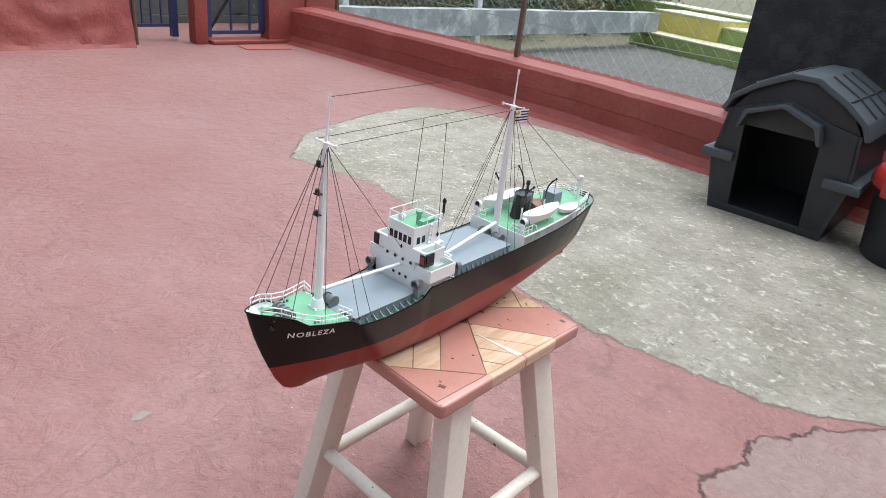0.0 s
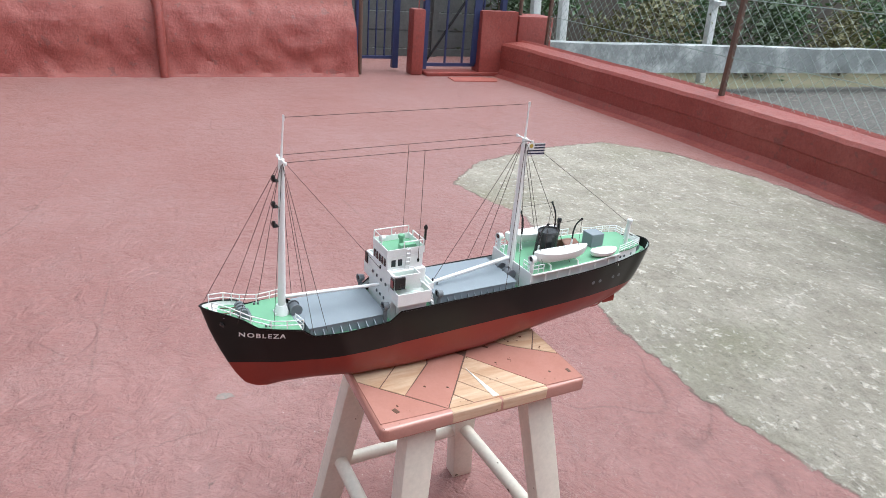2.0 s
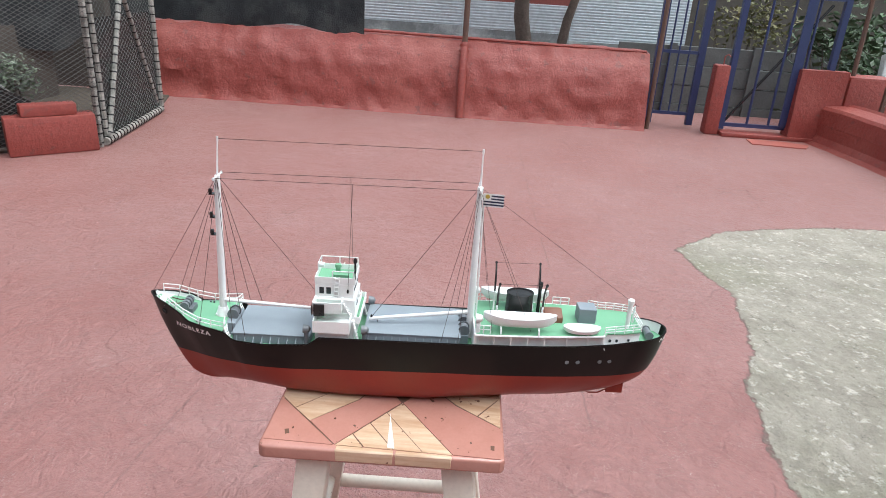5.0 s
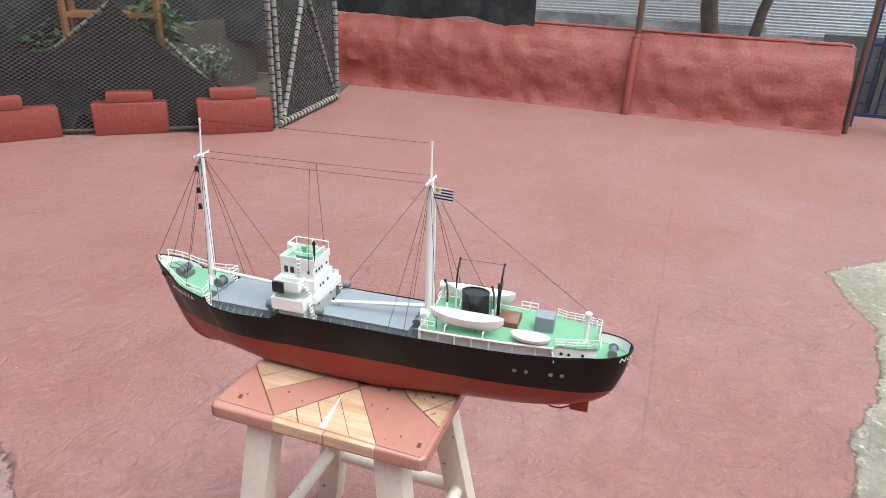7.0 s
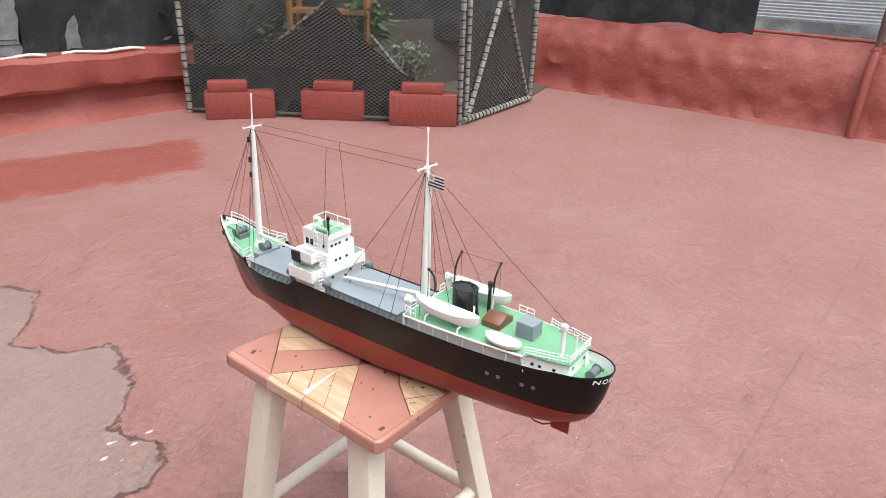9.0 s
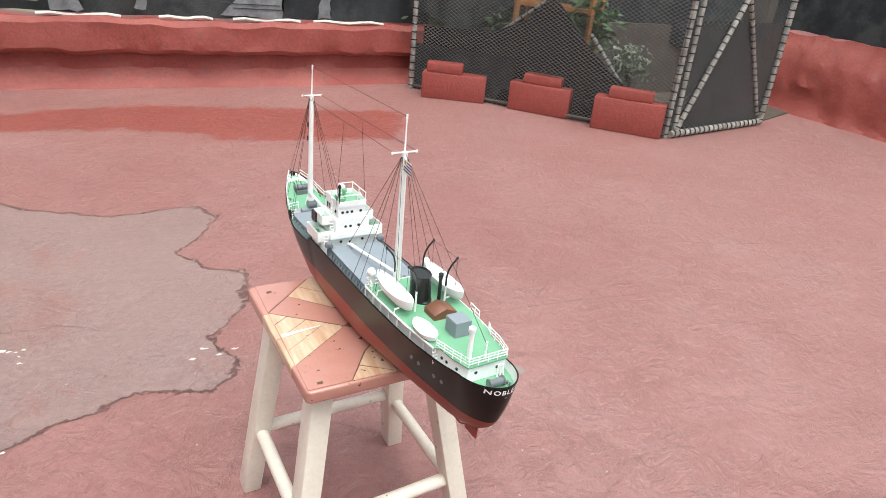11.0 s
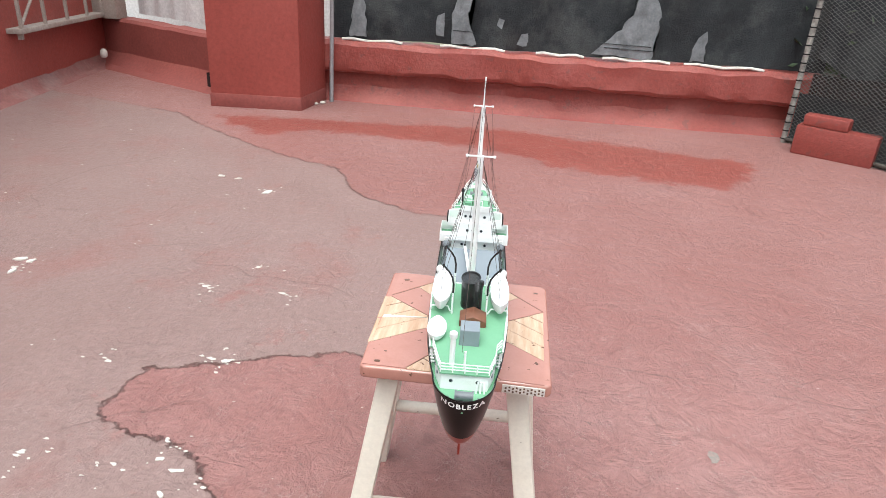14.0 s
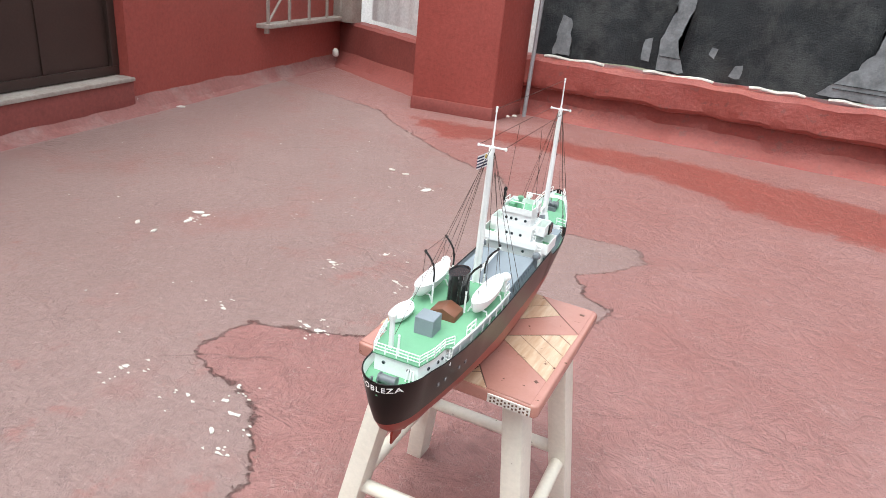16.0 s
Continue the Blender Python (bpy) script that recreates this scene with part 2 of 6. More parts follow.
GOLD = mat("yellow_sun", (0.62, 0.45, 0.08), 0.6, None, 60, 0.5, 400, 0.0, grain=0.12)
THREAD = mat("dark_rigging_thread", (0.05, 0.028, 0.022), 0.8, None, 60, 0.5, 400, 0.0, grain=0.12)
GLASS = mat("dark_window_glass", (0.02, 0.025, 0.03), 0.12, None, 60, 0.5, 400, 0.0, grain=0.12)
PORTGLASS = mat("grey_port_glass", (0.22, 0.24, 0.25), 0.2, None, 60, 0.5, 400, 0.0, grain=0.12)
STOOLWHITE = mat("chipped_cream_paint", (0.76, 0.71, 0.62), 0.42, (0.68, 0.63, 0.54), 14, 0.4, 130, 0.2, grain=0.2, spots=(0.16, 0.11, 0.07), spot_scale=42, spot_level=0.70, dist=0.001)
SEATRED = mat("salmon_vinyl", (0.47, 0.235, 0.19), 0.2, (0.41, 0.185, 0.145), 14, 0.5, 220, 0.12, sheen=0.8, spots=(0.12, 0.06, 0.04), spot_scale=60, spot_level=0.675, dist=0.0006, grain=0.12)
SEATWOOD = mat("pale_wood_vinyl", (0.66, 0.49, 0.35), 0.2, (0.44, 0.25, 0.14), 70, 0.7, 160, 0.12, sheen=0.8, streak=50, spots=(0.14, 0.06, 0.04), spot_scale=52, spot_level=0.655, dist=0.0006, grain=0.12)
SEATLINE = mat("dark_seam", (0.13, 0.06, 0.035), 0.6, None, 30, 0.5, 200, 0.0)
TAPE = mat("white_scuffed_tape", (0.78, 0.74, 0.68), 0.6, None, 80, 0.5, 200, 0.1, dist=0.0006)
KENNEL = mat("dark_grey_plastic", (0.022, 0.026, 0.030), 0.45, (0.018, 0.021, 0.025), 12, 0.5, 300, 0.15, dist=0.001, grain=0.12)
KENNEL_TOP = mat("slate_grey_plastic", (0.062, 0.072, 0.084), 0.45, (0.05, 0.058, 0.068), 10, 0.5, 300, 0.15, dist=0.001, grain=0.12)
BINRED = mat("red_plastic", (0.42, 0.035, 0.03), 0.35, None, 10, 0.5, 200, 0.05)
NET = mat("black_shade_cloth", (0.020, 0.022, 0.024), 0.75, (0.040, 0.044, 0.047), 7, 0.5, 120, 0.8, grey=(0.055, 0.058, 0.058), grey_scale=3.5, dist=0.014, sheen=0.2)
VEIL = mat("black_netting", (0.022, 0.021, 0.022), 0.8, (0.035, 0.033, 0.033), 6, 0.5, 200, 0.0)
_vn = VEIL.node_tree
_hole, _both = _vn.nodes.new("ShaderNodeBsdfTransparent"), _vn.nodes.new("ShaderNodeMixShader")
_both.inputs[0].default_value = 0.80
_vn.links.new(_hole.outputs[0], _both.inputs[1])
_vn.links.new(_vn.nodes["Principled BSDF"].outputs[0], _both.inputs[2])
_vn.links.new(_both.outputs[0], _vn.nodes["Material Output"].inputs["Surface"])
NETPATCH = mat("thin_grey_cloth", (0.24, 0.26, 0.27), 0.7, (0.08, 0.085, 0.09), 9, 0.5, 60, 0.5, dist=0.01)
METALSHEET = mat("pale_corrugated_sheet", (0.66, 0.72, 0.75), 0.45, (0.56, 0.62, 0.65), 2, 0.5, 20, 0.1, metal=0.0)
BLUE = mat("navy_gate_paint", (0.022, 0.032, 0.10), 0.4, (0.03, 0.045, 0.12), 12, 0.5, 100, 0.15)
RUST = mat("rusty_iron", (0.085, 0.055, 0.045), 0.7, (0.14, 0.07, 0.045), 18, 0.5, 120, 0.4)
GALV = mat("galvanised_pipe", (0.36, 0.37, 0.39), 0.45, (0.28, 0.27, 0.27), 10, 0.5, 120, 0.2, metal=0.3)
WIRE = mat("dull_wire", (0.15, 0.155, 0.15), 0.6, None, 10, 0.5, 100, 0.0)
WIREPALE = mat("pale_green_wire", (0.34, 0.42, 0.38), 0.6, None, 10, 0.5, 100, 0.0)
BIRCH = mat("pale_peeling_pole", (0.42, 0.40, 0.36), 0.7, (0.08, 0.075, 0.07), 22, 0.5, 60, 0.4)
ORANGEWOOD = mat("orange_wood", (0.36, 0.17, 0.05), 0.6, (0.28, 0.12, 0.04), 12, 0.5, 80, 0.2)
POTCLAY = mat("terracotta", (0.36, 0.10, 0.055), 0.7, None, 12, 0.5, 80, 0.2)
LEAF = mat("green_leaves", (0.055, 0.115, 0.035), 0.55, (0.035, 0.075, 0.025), 9, 0.5, 60, 0.0)
LEAFDARK = mat("dark_leaves", (0.03, 0.055, 0.025), 0.6, (0.05, 0.08, 0.03), 5, 0.5, 60, 0.0)
LEAFYELLOW = mat("yellowing_leaves", (0.17, 0.14, 0.05), 0.6, (0.07, 0.09, 0.035), 6, 0.5, 60, 0.0)
PALELEAF = mat("pale_flowering_leaves", (0.32, 0.36, 0.30), 0.6, (0.10, 0.16, 0.07), 14, 0.5, 60, 0.0)
BARK = mat("grey_bark", (0.13, 0.10, 0.08), 0.9, (0.07, 0.055, 0.045), 12, 0.5, 40, 0.9, dist=0.02)
DOORBROWN = mat("dark_brown_door", (0.045, 0.026, 0.021), 0.45, (0.035, 0.021, 0.017), 6, 0.5, 80, 0.1)
SILL = mat("worn_cement_sill", (0.40, 0.36, 0.32), 0.8, (0.28, 0.22, 0.19), 8, 0.5, 60, 0.4)
WHITECLOTH = mat("white_sheet", (0.70, 0.71, 0.70), 0.7, (0.60, 0.61, 0.61), 3, 0.5, 40, 0.2)
WASTE = mat("white_flakes", (0.72, 0.69, 0.63), 0.7, None, 20, 0.5, 80, 0.2)
GREYBOARD = mat("grey_weathered_board", (0.13, 0.135, 0.13), 0.85, (0.085, 0.088, 0.085), 7, 0.5, 60, 0.3)
DARKWOOD = mat("weathered_dark_board", (0.10, 0.085, 0.07), 0.8, (0.06, 0.05, 0.045), 9, 0.5, 60, 0.3)


# ---- mesh helpers ----
def box(bm, x0, x1, y0, y1, z0, z1, m=None):
    vs = [bm.verts.new((x, y, z)) for z in (z0, z1) for x, y in ((x0, y0), (x1, y0), (x1, y1), (x0, y1))]
    if m:
        for v in vs:
            v.co = m @ v.co
    for f in ((3, 2, 1, 0), (4, 5, 6, 7), (0, 1, 5, 4), (1, 2, 6, 5), (2, 3, 7, 6), (3, 0, 4, 7)):
        bm.faces.new([vs[i] for i in f])
    return bm


def prism(bm, poly, z0, z1, m=None):
    lo = [bm.verts.new((x, y, z0)) for x, y in poly]
    hi = [bm.verts.new((x, y, z1)) for x, y in poly]
    if m:
        for v in lo + hi:
            v.co = m @ v.co
    n = len(poly)
    bm.faces.new(lo[::-1]), bm.faces.new(hi)
    for i in range(n):
        bm.faces.new((lo[i], lo[(i + 1) % n], hi[(i + 1) % n], hi[i]))
    return bm


def tube(bm, pts, r, n=8, r1=None, cap=True):
    """A round bar along the points, from radius r to r1."""
    pts = [Vector(p) for p in pts]
    r1 = r if r1 is None else r1
    rings = []
    for i, p in enumerate(pts):
        d = (pts[min(i + 1, len(pts) - 1)] - pts[max(i - 1, 0)]).normalized()
        a = d.orthogonal().normalized() if not rings else (rings[-1][1] - d * rings[-1][1].dot(d)).normalized()
        b = d.cross(a)
        rr = r + (r1 - r) * i / max(1, len(pts) - 1)
        rings.append(([bm.verts.new(p + rr * (a * math.cos(k * math.tau / n) + b * math.sin(k * math.tau / n))) for k in range(n)], a))
    for (p, _), (q, _) in zip(rings, rings[1:]):
        for k in range(n):
            bm.faces.new((p[k], p[(k + 1) % n], q[(k + 1) % n], q[k]))
    if cap:
        bm.faces.new(rings[0][0][::-1]), bm.faces.new(rings[-1][0])
    return bm


def lathe(bm, prof, n=20, m=None, squash=1.0):
    """A turned body from (radius, height) pairs."""
    rings = []
    for r, z in prof:
        ring = [bm.verts.new((r * math.cos(k * math.tau / n), squash * r * math.sin(k * math.tau / n), z)) for k in range(n)]
        rings.append(ring)
    if m:
        for ring in rings:
            for v in ring:
                v.co = m @ v.co
    for p, q in zip(rings, rings[1:]):
        for k in range(n):
            bm.faces.new((p[k], p[(k + 1) % n], q[(k + 1) % n], q[k]))
    bm.faces.new(rings[0][::-1]), bm.faces.new(rings[-1])
    return bm


def bevelled(bm, w, seg=2):
    bmesh.ops.recalc_face_normals(bm, faces=bm.faces)
    bmesh.ops.bevel(bm, geom=[e for e in bm.edges if e.calc_face_angle(0) > 0.4], offset=w, segments=seg, affect="EDGES", profile=0.6)
    return bm


def to_mesh(name, bm, material, angle=40):
    bmesh.ops.recalc_face_normals(bm, faces=bm.faces)
    me = bpy.data.meshes.new(name)
    bm.to_mesh(me)
    bm.free()
    me.materials.append(material)
    me.shade_smooth()
    me.set_sharp_from_angle(angle=radians(angle))
    return me


def part(name, bm, material, parent, label="", angle=40):
    ob = new(name, to_mesh(name, bm, material, angle))
    ob.parent = parent
    return tagged(ob, label)


def piece(name, me, parent, m=None):
    ob = new(name, me)
    ob.parent = parent
    if m:
        ob.matrix_basis = m
    return ob


def thing(name, label, category, m=None, group="", kind=""):
    ob = new(name)
    ob.empty_display_size = 0.05
    if m:
        ob.matrix_basis = m
    return tagged(ob, label, category, group, kind)


def solid(name, bm, material, label, category="", kind="", angle=40, group=""):
    return tagged(new(name, to_mesh(name, bm, material, angle)), label, category, group, kind)


def lump(x, y, z, s, a):
    return a * noise.fractal(Vector((x * s, y * s, z * s)), 1.0, 2.0, 4)


def wall_run(name, pts, prof, material, label, rough=0.006, step=0.07, scale=4.0, kind="structure", category="wall"):
    """A lumpy rendered wall: a section of (out, height) pairs carried along a line in plan; out is to the left of the line."""
    line = []
    for (x0, y0), (x1, y1) in zip(pts, pts[1:]):
        n = max(1, int(math.hypot(x1 - x0, y1 - y0) / step))
        line += [(x0 + (x1 - x0) * i / n, y0 + (y1 - y0) * i / n) for i in range(n)]
    line.append(pts[-1])
    sec = []
    for (a, b), (c, d) in zip(prof, prof[1:]):
        n = max(1, int(math.hypot(c - a, d - b) / step))
        sec += [(a + (c - a) * i / n, b + (d - b) * i / n) for i in range(n)]
    sec.append(prof[-1])
    bm = bmesh.new()
    grid = []
    for i, (x, y) in enumerate(line):
        xa, ya = line[max(0, i - 1)]
        xb, yb = line[min(len(line) - 1, i + 1)]
        l = math.hypot(xb - xa, yb - ya)
        nx, ny = -(yb - ya) / l, (xb - xa) / l
        row = []
        for o, z in sec:
            k = o + lump(x, y, z, scale, rough)
            row.append(bm.verts.new((x + nx * k, y + ny * k, max(-0.02, z + (lump(y, z, x, scale, rough) if z > 0.02 else 0)))))
        grid.append(row)
    for p, q in zip(grid, grid[1:]):
        for j in range(len(sec) - 1):
            bm.faces.new((p[j], q[j], q[j + 1], p[j + 1]))
    bm.faces.new(grid[0]), bm.faces.new(grid[-1][::-1])
    return solid(name, bm, material, label, category, kind, 28)



# ---- ground ----
bm = bmesh.new()
N = 60
R = 400
verts = [[bm.verts.new((math.copysign(abs(i / N * 2 - 1) ** 3, i - N / 2) * R, math.copysign(abs(j / N * 2 - 1) ** 3, j - N / 2) * R, -0.31)) for j in range(N + 1)] for i in range(N + 1)]
for i in range(N):
    for j in range(N):
        bm.faces.new((verts[i][j], verts[i + 1][j], verts[i + 1][j + 1], verts[i][j + 1]))
solid("ground", bm, EARTH, "dark earth and rough grass around the yard", "ground", "structure")


def floor_z(x, y):
    """The yard is crowned a little, so that rain runs off to its edges."""
    s = min(1.0, max(0.0, (2.9 - math.hypot(x + 0.5, y - 1.3)) / 1.7))
    return 0.062 * s * s * (3 - 2 * s)


def inside_by(xy, outline):
    """Signed distance of points from the edge of an outline: positive within it."""
    best = np.full(len(xy), 1e9)
    odd = np.zeros(len(xy), bool)
    n = len(outline)
    for i in range(n):
        a, b = np.array(outline[i]), np.array(outline[(i + 1) % n])
        d = b - a
        f = np.clip(((xy - a) @ d) / (d @ d), 0, 1)
        best = np.minimum(best, np.hypot(*(xy - a - f[:, None] * d).T))
        cross = (a[1] > xy[:, 1]) != (b[1] > xy[:, 1])
        odd ^= cross & (xy[:, 0] < (b[0] - a[0]) * (xy[:, 1] - a[1]) / (b[1] - a[1] + 1e-12) + a[0])
    return np.where(odd, best, -best)


BARE = [(-2.1, 1.92), (-2.26, 1.87), (-2.64, 1.84), (-3.02, 2.2), (-3.21, 2.75), (-3.28, 3.29), (-2.96, 3.62), (-2.35, 3.8), (-1.44, 3.87), (0.5, 3.85), (1.6, 3.3), (1.1, 2.3), (0.03, 1.94), (-0.12, 1.81), (-0.3, 1.75), (-0.74, 1.68), (-1.1, 1.7), (-1.36, 1.73), (-1.7, 1.86)]
WORN = [(0.03, 1.92), (-0.09, 1.74), (-0.18, 1.58), (-0.15, 1.46), (-0.2, 1.34), (-0.07, 1.1), (-0.07, 0.91), (0.04, 0.75), (0.17, 0.67), (0.28, 0.69), (0.37, 0.62), (0.37, 0.42), (0.17, 0.35), (-0.14, 0.23), (-0.32, 0.28), (-0.41, 0.16), (-0.33, 0.03), (-0.48, -0.11), (-0.54, -0.37), (-0.41, -0.44), (-0.33, -0.61), (-0.41, -0.65), (-0.53, -0.95), (-0.47, -1.08), (-0.13, -1.06), (0.22, -1.27), (0.43, -1.66), (0.82, -1.81), (1.52, -2.28), (1.85, -2.57), (3.1, -2.9), (2.8, -0.5), (2.6, 2.2), (1.1, 2.3)]
FRESH = [(1.59, -2.57), (0.81, -2.71), (-0.45, -2.9), (-2.1, -2.56), (-1.81, -1.95), (-0.98, -2.03), (-0.3, -2.37), (0.75, -2.43), (1.1, -2.2)]
bm = bmesh.new()
nx, ny = 260, 220
X0, X1, Y0, Y1 = -7.2, 4.2, -5.4, 4.3
g = [[bm.verts.new((X0 + (X1 - X0) * i / nx, Y0 + (Y1 - Y0) * j / ny, 0)) for j in range(ny + 1)] for i in range(nx + 1)]
for row in g:
    for v in row:
        v.co.z = floor_z(v.co.x, v.co.y) + lump(v.co.x, v.co.y, 0, 1.6, 0.0022)
for i in range(nx):
    for j in range(ny):
        bm.faces.new((g[i][j], g[i + 1][j], g[i + 1][j + 1], g[i][j + 1]))
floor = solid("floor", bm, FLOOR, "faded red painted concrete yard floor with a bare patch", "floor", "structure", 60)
co = np.empty(len(floor.data.vertices) * 3)
floor.data.vertices.foreach_get("co", co)
xy = co.reshape(-1, 3)[:, :2]
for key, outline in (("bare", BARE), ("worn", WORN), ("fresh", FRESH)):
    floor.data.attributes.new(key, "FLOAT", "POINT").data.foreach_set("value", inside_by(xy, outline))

# long hairline seams across the paint
SEAMS = [((-4.9, 1.15), (-2.25, 1.20), (-1.1, 1.23)), ((-1.9, 0.22), (-0.72, 0.12)), ((-1.005, 0.355), (-1.01, 0.445)), ((-4.4, 0.3), (-2.6, -0.1), (-1.4, -0.55))]
near = np.full(len(xy), 1e9)
side = np.ones(len(xy))
for seam in SEAMS:
    for a, b in zip(seam, seam[1:]):
        a, d = np.array(a), np.array(b) - np.array(a)
        f = np.clip(((xy - a) @ d) / (d @ d), 0, 1)
        dist = np.hypot(*(xy - a - f[:, None] * d).T)
        turn = np.sign(d[0] * (xy - a)[:, 1] - d[1] * (xy - a)[:, 0])
        side = np.where(dist < near, turn, side)
        near = np.minimum(near, dist)
floor.data.attributes.new("seam", "FLOAT", "POINT").data.foreach_set("value", near * side)

CHIPS = [(2.8, -1.52, 0.045), (2.83, -0.85, 0.04), (2.84, -0.99, 0.02), (2.9, -1.12, 0.02), (2.83, -0.78, 0.03), (1.2, -0.17, 0.028), (1.15, -0.16, 0.02), (1.15, -0.07, 0.022), (1.29, 0.06, 0.02), (0.96, -1.34, 0.025), (0.86, -1.32, 0.02), (0.64, -1.16, 0.035), (1.16, 0.09, 0.02), (0.09, 0.84, 0.012)]
random.seed(4)
SPOTS = [(0.21, 0.33), (0.16, 0.36), (0.13, -0.06), (0.305, -0.275), (0.44, 0.75), (0.04, 0.88), (0.24, 0.79), (0.15, 0.38), (0.49, 0.41), (0.02, 0.78), (0.42, -0.07), (0.43, 0.82), (1.14, -0.13), (0.17, 0.74), (0.13, 0.69), (0.41, -0.05), (-0.34, 0.13), (0.64, -1.2)]
for k in range(150):
    cx, cy = SPOTS[k % len(SPOTS)] if k < 110 else random.choice([(0.9, -0.9), (0.9, 0.3), (1.6, -1.2), (2.2, -0.6)])
    w = 0.028 if k < 110 else 0.4
    x, y = cx + random.gauss(0, w), cy + random.gauss(0, w)
    s = random.uniform(0.003, 0.010) if k >= 14 else random.uniform(0.012, 0.022)
    bm = bmesh.new()
    a0 = random.uniform(0, 6)
    prism(bm, [(s * random.uniform(0.25, 1.2) * math.cos(a0 + i * 0.9), 0.7 * s * random.uniform(0.2, 0.9) * math.sin(a0 + i * 0.9)) for i in range(7)], 0, 0.0015)
    ob = solid("paint_flake", bm, WASTE, "small whitish flake of peeled paint on the floor", "flake", group="flakes on the floor")
    ob.location = (x, y, floor_z(x, y) + lump(x, y, 0, 1.6, 0.0022) + 0.0006)

bm = bmesh.new()
prism(bm, [(-0.012, -0.015), (0.006, -0.022), (0.014, -0.004), (0.008, 0.012), (0.010, 0.024), (-0.004, 0.020), (-0.014, 0.006)], 0, 0.0008)
ob = solid("floor_spot", bm, SPOT, "small grey-green spot of bare cement in the red floor", "stain", "structure")
ob.location = (-1.127, 0.477, floor_z(-1.127, 0.477) + lump(-1.127, 0.477, 0, 1.6, 0.0022) + 0.0006)

for k, (x, y, s) in enumerate(CHIPS):
    bm = bmesh.new()
    a0 = random.uniform(0, 6)
    prism(bm, [(s * random.uniform(0.7, 1.1) * math.cos(a0 + i * 0.785), 0.55 * s * random.uniform(0.6, 1.1) * math.sin(a0 + i * 0.785)) for i in range(8)], 0, 0.004)
    ob = solid("plaster_chip", bm, WASTE, "flat pale chip of fallen plaster on the floor", "chip", group="plaster chips")
    ob.matrix_basis = pose(x, y, floor_z(x, y) + lump(x, y, 0, 1.6, 0.0022) + 0.0006, 0, 0, 20 + 37 * k)

# ---- yard walls ----
wall_run("wall_west", [(-5.9, 2.31), (-5.9, 0.6), (-5.92, -0.9), (-5.92, -2.75)], [(0.25, -0.01), (0.215, 0.03), (0.19, 0.12), (0.165, 0.28), (0.13, 0.42), (0.07, 0.53), (0.0, 0.60), (-0.03, 0.65), (-0.20, 0.67), (-0.22, 0.64), (-0.22, -0.02)], WALL, "thick low red rendered wall with lumpy plaster", 0.020, 0.04, 7.0)
wall_run("wall_north", [(4.2, 3.86), (-1.4, 3.95), (-2.4, 4.03), (-3.2, 4.02), (-5.4, 3.88), (-5.80, 3.80)], [(0.12, -0.01), (0.03, 0.02), (0.0, 0.07), (0.0, 0.17), (0.004, 0.175), (0.0, 0.30), (-0.02, 0.325), (-0.2, 0.34), (-0.22, 0.36), (-0.22, -0.02)], WALL, "low red rendered kerb wall with sloping top", 0.006, 0.07)
wall_run("wall_south", [(-2.75, -3.45), (-1.0, -3.40), (1.1, -3.42)], [(0.03, -0.01), (-0.05, 0.06), (-0.08, 0.12), (-0.07, 0.22), (0.0, 0.235), (0.015, 0.26), (0.01, 0.43), (-0.03, 0.465), (-0.2, 0.47), (-0.22, -0.02)], WALL, "red ledge wall with an overhanging lip", 0.020, 0.05)

# the corner block where the gate is hung
wall_run("gate_pier", [(-5.86, 3.98), (-5.86, 3.58)][::-1], [(0.0, -0.01), (0.0, 0.60), (-0.03, 0.62), (-0.14, 0.62), (-0.16, -0.01)][::1], WALL, "red rendered pier at the gate", 0.008, 0.05)
bm = bmesh.new()
box(bm, -6.0, -5.70, 3.99, 4.4, 0.0, 0.59)
bevelled(bm, 0.03)
solid("corner_block", bm, WALL, "taller red block behind the corner of the wall", "wall", "structure")

# ---- house side ----
H0, H1 = Vector((2.62, 0.15)), Vector((3.40, -4.25))
hd = (H1 - H0).normalized()
hang = math.degrees(math.atan2(hd.y, hd.x))


def along(s, out=0.0, z=0.0):
    p = H0 + hd * s
    n = Vector((hd.y, -hd.x))
    return Vector((p.x + n.x * out, p.y + n.y * out, z))


HM = Matrix.Translation((H0.x, H0.y, 0)) @ pose(0, 0, 0, 0, 0, hang)   # x along the wall, -y into the yard
bm = bmesh.new()
box(bm, 1.36, 4.6, 0.0, 0.25, -0.02, 2.7, HM)
solid("wall_east", bm, HOUSE, "tall dull red house wall", "wall", "structure")
bm = bmesh.new()
box(bm, -4.5, 0.25, 0.0, 0.25, -0.02, 2.7, HM)
solid("wall_east_north", bm, HOUSE, "tall dull red house wall beyond the door", "wall", "structure")
bm = bmesh.new()
box(bm, 0.25, 1.36, 0.0, 0.25, 2.22, 2.7, HM)
solid("door_lintel", bm, HOUSE, "red wall above the door", "wall", "structure")
wall_run("house_skirt", [along(4.55)[:2], along(1.36)[:2], along(-4.0)[:2]], [(0.14, -0.01), (0.06, 0.02), (0.015, 0.07), (0.0, 0.10), (-0.05, 0.10)], SKIRT, "sloping worn red skirt at the foot of the wall", 0.01, 0.06)
bm = bmesh.new()
box(bm, 0.25, 1.36, -0.03, 0.25, -0.02, 0.205, HM)
bevelled(bm, 0.01)
door_step = solid("door_step", bm, WALL_OLD, "red painted raised step under the door", "step", "structure")
bm = bmesh.new()
box(bm, 0.25, 1.36, -0.045, 0.2, 0.205, 0.23, HM)
bevelled(bm, 0.006)
solid("door_sill", bm, SILL, "worn cement door sill with peeling paint", "sill", "structure")
door = thing("door_1", "dark brown closed metal house door", "door", HM, kind="structure")
